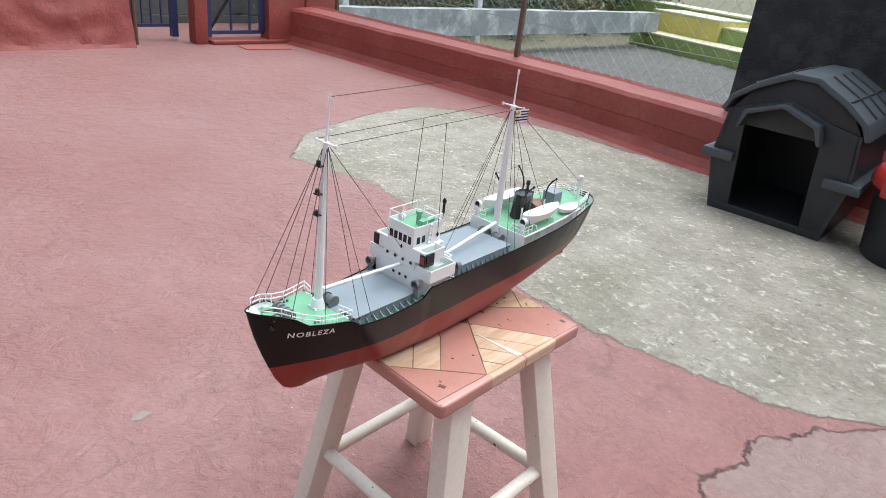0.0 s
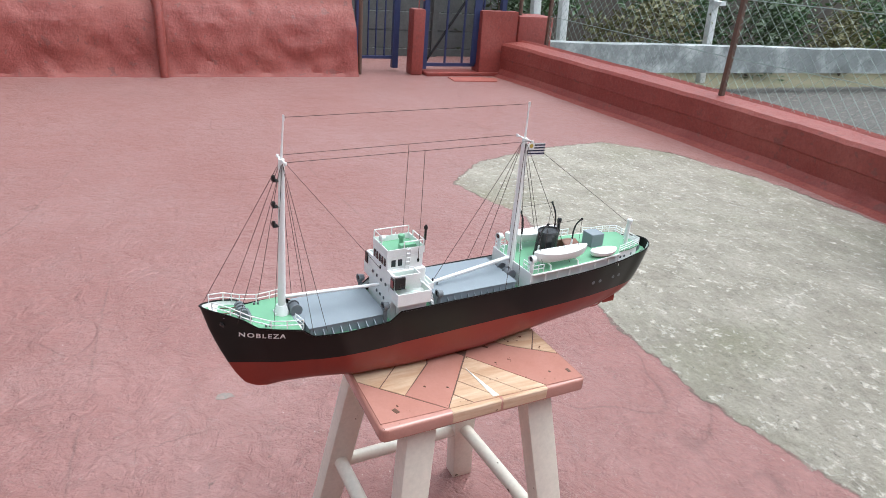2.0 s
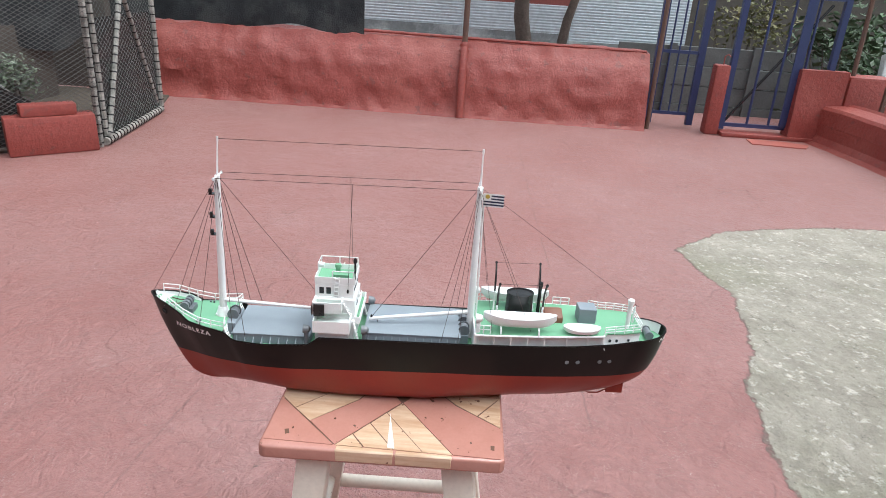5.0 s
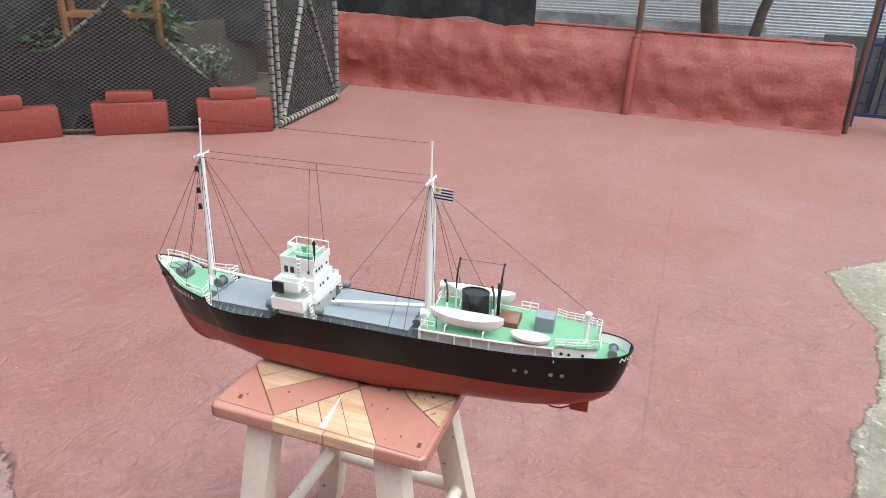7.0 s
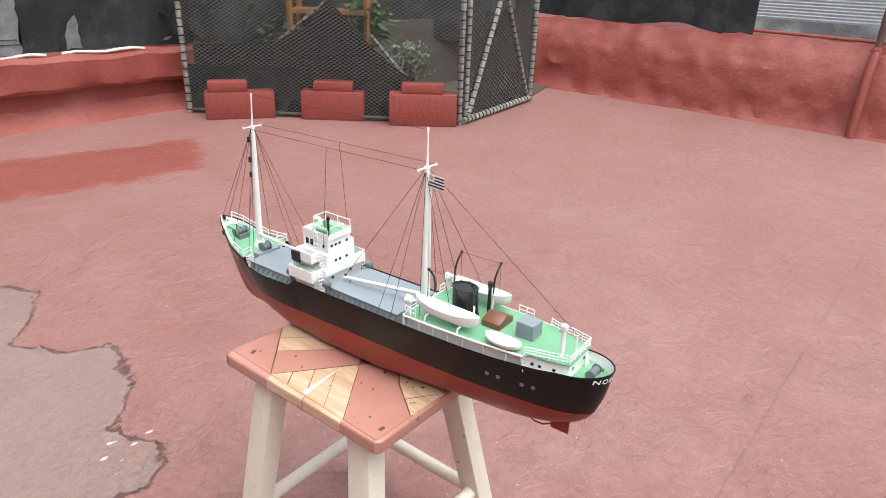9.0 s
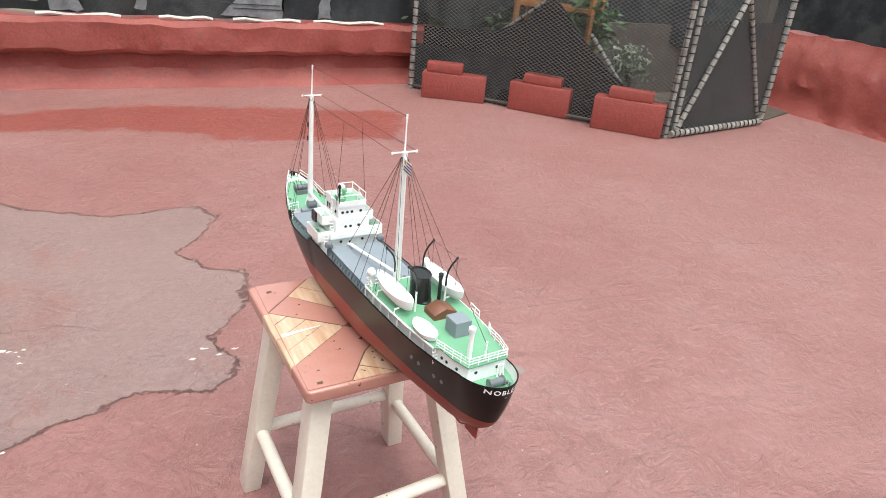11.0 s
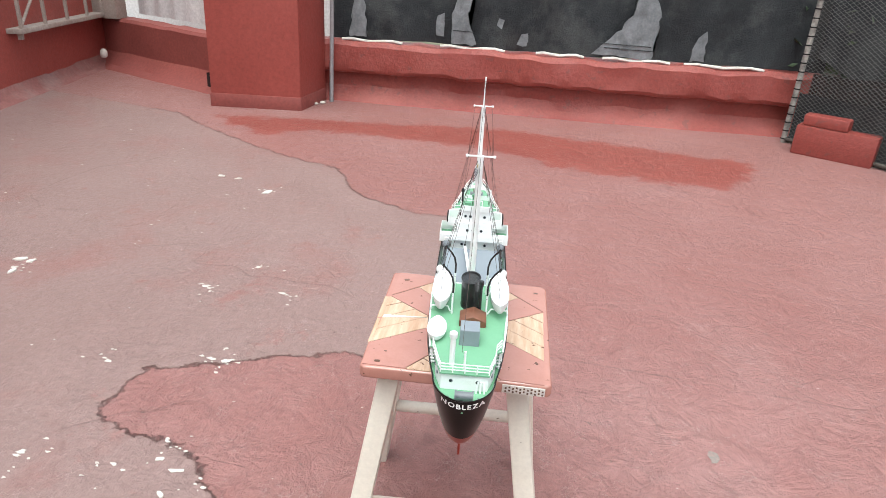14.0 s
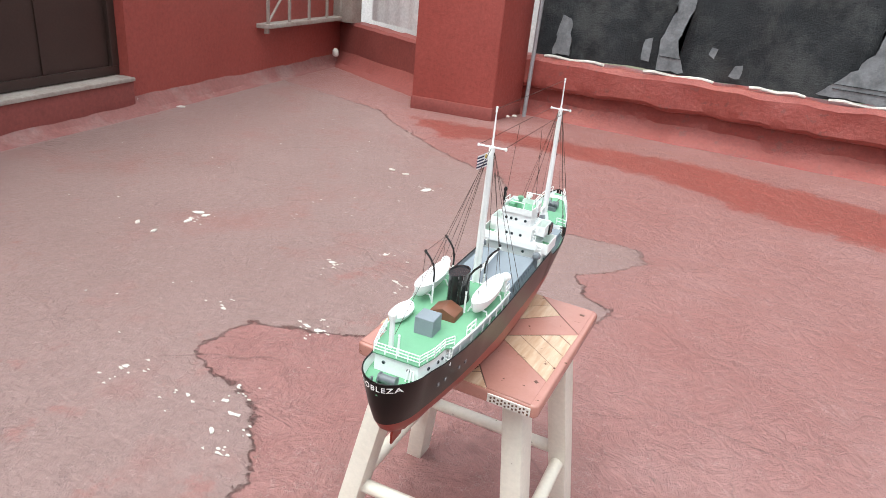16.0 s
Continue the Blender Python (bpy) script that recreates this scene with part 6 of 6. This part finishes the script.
# flag
flag = group_part("flag", "small white flag with dark stripes and a golden sun")
fy0, fy1, fz0, fz1 = 0.4755, 0.5035, 0.3035, 0.3225
FM = Matrix.Translation((0.003, fy0, fz0)) @ pose(0, 0, 0, 0, 0, -8)
bm = bmesh.new()
box(bm, -0.0002, 0.0002, 0, fy1 - fy0, 0, fz1 - fz0, FM)
part("cloth", bm, WHITE, flag)
fh = fz1 - fz0
for i in range(4):
    z0 = fh * (2 * i + 1) / 9
    bm = bmesh.new()
    box(bm, -0.0004, 0.0004, 0.0 if i < 2 else 0.0105, fy1 - fy0 + 0.0001, z0, z0 + fh / 9, FM)
    part("stripe", bm, NAVY, flag)
bm = bmesh.new()
lathe(bm, [(0.0031, -0.0005), (0.0031, 0.0005)], 14, FM @ Matrix.Translation((0, 0.0052, fh * 0.77)) @ pose(0, 0, 0, 0, 90, 0))
part("sun", bm, GOLD, flag)

# forecastle: windlass, rails, bollards
wl = group_part("windlass", "dark grey anchor windlass")
bm = bmesh.new()
tube(bm, [(-0.013, 0.051, 0.1262), (0.013, 0.051, 0.1262)], 0.0042, 12)
part("shaft", bm, DARKGREY, wl)
for x in (-0.011, -0.004, 0.004, 0.011):
    bm = bmesh.new()
    tube(bm, [(x - 0.0022, 0.051, 0.1262), (x + 0.0022, 0.051, 0.1262)], 0.0064, 14)
    part("drum", bm, DARKGREY, wl)
bm = bmesh.new()
box(bm, -0.011, 0.011, 0.042, 0.062, 0.1135, 0.1215)
part("bed", bm, DARKGREY, wl)
for s in (1, -1):
    bm = bmesh.new()
    tube(bm, [(s * 0.005, 0.050, 0.1295), (s * 0.006, 0.040, 0.1275), (s * 0.008, 0.026, 0.1295)], 0.0009, 6)
    part("chain", bm, RUST, wl, "rusty anchor chain")
fr = group_part("forecastle_rail", "white wire rail round the forecastle")
for s in (1, -1):
    pts = []
    for u in (0.016, 0.04, 0.066, 0.095, 0.12, 0.146):
        p = hull_point(u, sheer(u) - 0.001, s, 0.0022)
        pts.append((p.x, p.y, max(p.z, 0.110)))
    pts.append((s * 0.028, 0.1145, 0.110))
    railing(fr, pts, 0.0125, 2, 0.0008, 0.018)
    bm = bmesh.new()
    shell(bm, [[(s * 0.003, 0.094, 0.110), (s * 0.007, 0.094, 0.110), (s * 0.007, 0.097, 0.110), (s * 0.003, 0.097, 0.110)], [(s * 0.003, 0.094, 0.114), (s * 0.007, 0.094, 0.114), (s * 0.007, 0.097, 0.114), (s * 0.003, 0.097, 0.114)]])
    part("cleat", bm, WHITE, fr)
for s in (1, -1):
    for dy in (0, 0.005):
        bm = bmesh.new()
        lathe(bm, [(0.0014, 0), (0.0014, 0.004), (0.0019, 0.005)], 8, Matrix.Translation((s * 0.031, 0.075 + dy, 0.111)))
        part("bollard", bm, DARKGREY, fr)
bm = bmesh.new()
lathe(bm, [(0.001, -0.004), (0.003, -0.002), (0.003, 0.003), (0.001, 0.006)], 8, Matrix.Translation((hull_x(0.028, 0.105) + 0.001, 0.024, 0.118)) @ pose(0, 0, 0, 30, 20, 0))
part("anchor", bm, BLACK, upper, "black anchor in its hawse")


def cowl(parent_label, x, y, z0, z1, material, r, face=-1):
    v = group_part("cowl_vent", parent_label)
    bm = bmesh.new()
    tube(bm, [(x, y, z0), (x, y, z1 - r * 0.5)], r * 0.55, 10)
    part("stem", bm, material, v)
    bm = bmesh.new()
    q = Matrix.Translation((x, y, z1)) @ pose(0, 0, 0, 90 * -face, 0, 0)
    lathe(bm, [(r * 0.25, -r * 1.05), (r * 0.8, -r * 0.75), (r, 0), (r * 1.02, r * 0.5), (r * 1.12, r * 0.62), (r * 0.85, r * 0.65), (r * 0.8, r * 0.3)], 16, q)
    part("cowl", bm, material, v)
    bm = bmesh.new()
    lathe(bm, [(r * 0.82, r * 0.36), (r * 0.8, r * 0.4)], 16, q)
    part("mouth", bm, BLACK, v, "black mouth")


for s in (1, -1):
    cowl("dark grey cowl vent before the bridge", s * 0.0455, 0.2355, 0.089, 0.119, DARKGREY, 0.0062)
    cowl("dark grey cowl vent abaft the bridge", s * 0.0475, 0.3185, 0.092, 0.1235, DARKGREY, 0.0062)
    cowl("white cowl vent with black mouth by the mainmast", s * 0.0465, 0.4795, 0.11, 0.152, WHITE, 0.0062)

# winches at the mast feet
for y, xs in ((0.121, (0.003,)), (0.4615, (0.014, -0.014))):
    w_ = group_part("cargo_winch", "dark grey cargo winch at the mast foot")
    bm = bmesh.new()
    box(bm, -0.024, 0.024, y - 0.007, y + 0.007, 0.0895 if y < 0.2 else 0.096, 0.110)
    bevelled(bm, 0.0008, 1)
    part("bed", bm, GREY, w_)
    for x in xs:
        bm = bmesh.new()
        tube(bm, [(x - 0.006, y, 0.1165), (x + 0.006, y, 0.1165)], 0.0066, 14)
        part("drum", bm, DARKGREY, w_)
        for k in (-0.0072, 0.0072):
            bm = bmesh.new()
            tube(bm, [(x + k - 0.001, y, 0.1165), (x + k + 0.001, y, 0.1165)], 0.0084, 14)
            part("flange", bm, DARKGREY, w_)

# after deckhouse and boat deck
BOAT_Z = ((0.47, 0.130), (0.73, 0.1355))


def boat_z(y):
    return curve(y, BOAT_Z)


house = group_part("after_deckhouse", "white after deckhouse under the boat deck")
outline = [(0.0485, 0.482), (0.0462, 0.600), (0.0395, 0.655), (0.036, 0.690), (0.028, 0.717), (-0.028, 0.717), (-0.036, 0.690), (-0.0395, 0.655), (-0.0462, 0.600), (-0.0485, 0.482)]
bm = bmesh.new()
lo = [bm.verts.new((x, y, 0.102)) for x, y in outline]
hi = [bm.verts.new((x, y, boat_z(y) - 0.0015)) for x, y in outline]
bm.faces.new(lo[::-1]), bm.faces.new(hi)
for i in range(10):
    bm.faces.new((lo[i], lo[(i + 1) % 10], hi[(i + 1) % 10], hi[i]))
part("wall", bm, WHITE, house)
for s in (1, -1):
    for y in (0.672, 0.682, 0.700):
        x = curve(y, ((0.655, 0.0395), (0.690, 0.036), (0.717, 0.028)))
        ring_window(house, (s * (x + 0.0003), y, 0.1225), (s, 0.25, 0), 0.0024)
    ring_window(house, (s * 0.016, 0.7172, 0.1235), (0, 1, 0), 0.0024)
plan = [(0.0545, 0.476), (0.0548, 0.52), (0.0515, 0.60), (0.0455, 0.662), (0.039, 0.667), (0.037, 0.692), (0.0295, 0.7195)]
bm = bmesh.new()
ring = plan + [(-x, y) for x, y in plan[::-1]]
lo = [bm.verts.new((x, y, boat_z(y) - 0.0018)) for x, y in ring]
hi = [bm.verts.new((x, y, boat_z(y))) for x, y in ring]
bm.faces.new(lo[::-1]), bm.faces.new(hi)
for i in range(len(ring)):
    bm.faces.new((lo[i], lo[(i + 1) % len(ring)], hi[(i + 1) % len(ring)], hi[i]))
part("boat_deck", bm, GREEN, ship, "green painted boat deck")
bm = bmesh.new()
box(bm, -0.0545, 0.0545, 0.4745, 0.4765, 0.094, 0.131)
part("front_bulkhead", bm, WHITE, house)
gal = group_part("gallery", "white open gallery along the boat deck edge")
for s in (1, -1):
    bm = bmesh.new()
    tube(bm, [(s * (x + 0.0002), y, boat_z(y) - 0.0012) for x, y in plan[:4]], 0.0015, 6)
    part("fascia", bm, WHITE, gal)
    for y in (0.4775, 0.503, 0.527, 0.551, 0.575, 0.607, 0.638, 0.662):
        x = min(curve(y, [(b, a) for a, b in plan[:4]]) - 0.0002, hull_x(y, 0.108) - 0.0018)
        bm = bmesh.new()
        tube(bm, [(s * x, y, 0.109), (s * x, y, boat_z(y))], 0.0011, 6)
        part("post", bm, WHITE, gal)
br = group_part("boat_deck_rail", "white wire rails on the boat deck")
railing(br, [(-0.028, 0.4775, 0.1312), (-0.053, 0.4775, 0.1312), (-0.054, 0.497, 0.132)], 0.0125, 2, 0.0008, 0.013)
railing(br, [(0.028, 0.4775, 0.1312), (0.053, 0.4775, 0.1312), (0.054, 0.497, 0.132)], 0.0125, 2, 0.0008, 0.013)
railing(br, [(0.0425, 0.662, 0.1335), (0.036, 0.692, 0.1345), (0.029, 0.718, 0.135), (-0.029, 0.718, 0.135), (-0.036, 0.692, 0.1345), (-0.038, 0.6675, 0.134), (-0.0445, 0.654, 0.1335)], 0.0125, 3, 0.0007, 0.014)
railing(br, [(-0.0505, 0.60, 0.1325), (-0.0485, 0.625, 0.133)], 0.0125, 2, 0.0008, 0.012)

# funnel and exhaust
fun = group_part("funnel", "black oval funnel with a flat top")
FMX = Matrix.Translation((-0.002, 0.541, boat_z(0.541))) @ pose(0, 0, 0, 3, 0, 90)
bm = bmesh.new()
lathe(bm, [(0.0215, 0), (0.0215, 0.003), (0.0205, 0.004), (0.0195, 0.040), (0.0203, 0.0405), (0.0203, 0.043), (0.018, 0.043), (0.0175, 0.0415)], 28, FMX, 0.68)
part("casing", bm, BLACK, fun)
bm = bmesh.new()
tube(bm, [(-0.014, 0.572, 0.135), (-0.014, 0.572, 0.182)], 0.0026, 10)
part("exhaust_pipe", bm, BLACK, fun, "black exhaust pipe")
bm = bmesh.new()
tube(bm, [(-0.014, 0.572, 0.178), (-0.014, 0.572, 0.185)], 0.0036, 10)
part("exhaust_cap", bm, BLACK, fun)

sky_ = group_part("skylight", "brown pitched engine room skylight")
bm = bmesh.new()
poly = [(-0.018, 0.0), (0.018, 0.0), (0.018, 0.009), (0.0, 0.0165), (-0.018, 0.009)]
lo = [bm.verts.new((x - 0.006, 0.577, z + boat_z(0.59) - 0.0005)) for x, z in poly]
hi = [bm.verts.new((x - 0.006, 0.606, z + boat_z(0.59) - 0.0005)) for x, z in poly]
bm.faces.new(lo), bm.faces.new(hi[::-1])
for i in range(5):
    bm.faces.new((lo[i], hi[i], hi[(i + 1) % 5], lo[(i + 1) % 5]))
bevelled(bm, 0.0006, 1)
part("casing", bm, BROWN, sky_)
bx = group_part("deck_locker", "blue-grey square deck locker")
bm = bmesh.new()
box(bm, -0.0155, 0.0095, 0.629, 0.655, boat_z(0.64) - 0.001, boat_z(0.64) + 0.0225)
bevelled(bm, 0.0007, 1)
part("body", bm, GREY, bx)
for x, y, top, r in ((0.0165, 0.700, 0.174, 0.0033), (0.001, 0.712, 0.162, 0.0014)):
    vp = group_part("vent_pipe", "white standing vent pipe with a cap")
    bm = bmesh.new()
    tube(bm, [(x, y, 0.134), (x, y, top)], r, 10)
    part("pipe", bm, WHITE, vp)
    if r > 0.002:
        bm = bmesh.new()
        lathe(bm, [(0.0042, -0.002), (0.0048, 0.0), (0.0048, 0.005), (0.003, 0.0065)], 12, Matrix.Translation((x, y, top)))
        part("cap", bm, WHITE, vp)


def lifeboat(x, y0, y1, z, w, h_, label):
    b = group_part("lifeboat", label)
    bm = bmesh.new()
    rings = []
    n = 22
    for i in range(n + 1):
        f = i / n
        t = 2 * f - 1
        ww = w * (1 - abs(t) ** 2.6) ** 0.75 + 0.0004
        rise = h_ * 0.28 * t * t
        keel = h_ * 0.75 * abs(t) ** 6
        y = y0 + (y1 - y0) * f
        ring = []
        for k in range(9):
            a = math.pi * k / 8
            ring.append((x + ww * math.cos(a), y, z + h_ + rise - (h_ + rise - keel) * math.sin(a) ** 0.8))
        ring += [(x - ww * 0.6, y, z + h_ + rise + 0.0022 * (1 - t * t)), (x, y, z + h_ + rise + 0.0036 * (1 - t * t)), (x + ww * 0.6, y, z + h_ + rise + 0.0022 * (1 - t * t))]
        rings.append(ring)
    shell(bm, rings)
    part("hull", bm, WHITE, b, angle=50)
    bm = bmesh.new()
    tube(bm, [(x + s_ * (w * (1 - abs(t) ** 2.6) ** 0.75), y0 + (y1 - y0) * (t + 1) / 2, z + h_ + h_ * 0.28 * t * t) for s_, ts in ((1, np.linspace(-0.98, 0.98, 16)), (-1, np.linspace(0.98, -0.98, 16))) for t in ts], 0.0007, 5)
    part("gunwale", bm, WHITE, b)
    return b


lifeboat(0.0395, 0.4865, 0.591, 0.1385, 0.0125, 0.0165, "white wooden lifeboat on chocks")
lifeboat(-0.0415, 0.4865, 0.591, 0.1385, 0.0125, 0.0165, "white wooden lifeboat on chocks")
lifeboat(0.0400, 0.602, 0.6555, 0.1335, 0.0120, 0.0085, "small white dinghy upon the boat deck")
ch = group_part("boat_chock", "white boat chocks")
for s in (1, -1):
    for y in (0.512, 0.566):
        bm = bmesh.new()
        tube(bm, [(s * 0.026, y, 0.132), (s * 0.03, y, 0.140), (s * 0.041, y, 0.1405), (s * 0.052, y, 0.139), (s * 0.0535, y, 0.132)], 0.0012, 6)
        part("cradle", bm, WHITE, ch)

dav = group_part("davit_set", "curved black boat davits with white feet")
for s in (1, -1):
    for y in (0.506, 0.572):
        zb = boat_z(y)
        bm = bmesh.new()
        tube(bm, [(s * 0.0235, y, zb), (s * 0.0235, y, zb + 0.032)], 0.0014, 8)
        part("foot", bm, WHITE, dav)
        bm = bmesh.new()
        tube(bm, [(s * 0.0235, y, zb + 0.026), (s * 0.0235, y, zb + 0.045), (s * 0.026, y, zb + 0.056), (s * 0.031, y, zb + 0.064), (s * 0.0385, y, zb + 0.072)], 0.0014, 8)
        part("arm", bm, BLACK, dav)
        bm = bmesh.new()
        lathe(bm, [(0.0012, -0.002), (0.0022, 0), (0.0012, 0.002)], 8, Matrix.Translation((s * 0.0385, y, zb + 0.072)))
        part("head", bm, BLACK, dav)
        line((s * 0.0385, y, zb + 0.071), (s * 0.040, y, 0.160), 0.0003)
    line((s * 0.0385, 0.506, boat_z(0.506) + 0.072), (s * 0.0385, 0.572, boat_z(0.572) + 0.072), 0.0003)

# stern fittings
st = group_part("stern_winch", "dark grey mooring winch on the aft deck")
bm = bmesh.new()
tube(bm, [(-0.010, 0.738, 0.1182), (0.008, 0.738, 0.1182)], 0.0052, 14)
part("drum", bm, DARKGREY, st)
for x in (-0.011, 0.009):
    bm = bmesh.new()
    tube(bm, [(x - 0.001, 0.738, 0.1182), (x + 0.001, 0.738, 0.1182)], 0.0066, 14)
    part("flange", bm, DARKGREY, st)
for s in (1, -1):
    for dy in (0, 0.0045):
        bm = bmesh.new()
        lathe(bm, [(0.0012, 0), (0.0012, 0.004), (0.0018, 0.005)], 8, Matrix.Translation((s * 0.018, 0.7395 + dy, 0.1115)))
        part("bollard", bm, DARKGREY, st)
an = group_part("spare_anchor", "white spare anchor leaning on the deckhouse")
for dx in (-0.005, 0, 0.005):
    bm = bmesh.new()
    tube(bm, [(-0.020 + dx, 0.7215, 0.111), (-0.020 + dx * 0.6, 0.719, 0.126)], 0.0011, 6)
    part("fluke", bm, WHITE, an)
rd = group_part("rudder", "red rudder under the stern")
bm = bmesh.new()
box(bm, -0.0016, 0.0016, 0.690, 0.716, 0.011, 0.040)
bevelled(bm, 0.0008, 1)
part("blade", bm, REDHULL, rd)
bm = bmesh.new()
tube(bm, [(0, 0.655, 0.013), (0.0, 0.664, 0.0085), (0.0, 0.678, 0.009), (0.0, 0.690, 0.016)], 0.0012, 6)
part("skeg", bm, REDHULL, rd)
for s in (1, -1):
    for y in (0.6125, 0.6285, 0.6615, 0.6765):
        z = 0.0885
        ring_window(upper, (s * (hull_x(y, z) + 0.0001), y, z), (s, 0.05, 0), 0.0031, PORTGLASS, DARKGREY)


# the ship's name, laid on the plating
def name_on(fn, size, label):
    cu = bpy.data.curves.new("name", "FONT")
    cu.body, cu.size, cu.align_x, cu.space_character = "NOBLEZA", size, "CENTER", 1.25
    cu.offset = size * 0.025
    tmp = bpy.data.objects.new("name", cu)
    scene.collection.objects.link(tmp)
    me = bpy.data.meshes.new_from_object(tmp.evaluated_get(bpy.context.evaluated_depsgraph_get()))
    bpy.data.objects.remove(tmp)
    bm = bmesh.new()
    bm.from_mesh(me)
    for v in bm.verts:
        v.co = fn(v.co.x, v.co.y)
    ob = part("name_lettering", bm, WHITE, upper, label)
    return ob


def on_side(s, y0, z0):
    def f(a, b):
        y, z = y0 + a * s, z0 + b
        z -= 0.06 * (y - y0)
        return Vector((s * (hull_x(y, z) + 0.0005), y, z))
    return f


bpy.context.view_layer.update()
name_on(on_side(1, 0.0690, 0.0985), 0.0106, "white painted ship's name on the bow")
name_on(on_side(-1, 0.0690, 0.0985), 0.0106, "white painted ship's name on the bow")


def on_stern(a, b):
    z = 0.1175 + b
    lo_, hi_ = 0.8, 0.9999
    for _ in range(40):
        mid = (lo_ + hi_) / 2
        if half_beam(mid) * fullness(mid, z / sheer(mid)) > abs(a):
            lo_ = mid
        else:
            hi_ = mid
    y = stem_y(z) + lo_ * (stern_y(z) - stem_y(z))
    return Vector((a, y + 0.0006, z))


name_on(lambda a, b: on_stern(-a, b), 0.0098, "white painted ship's name on the stern")
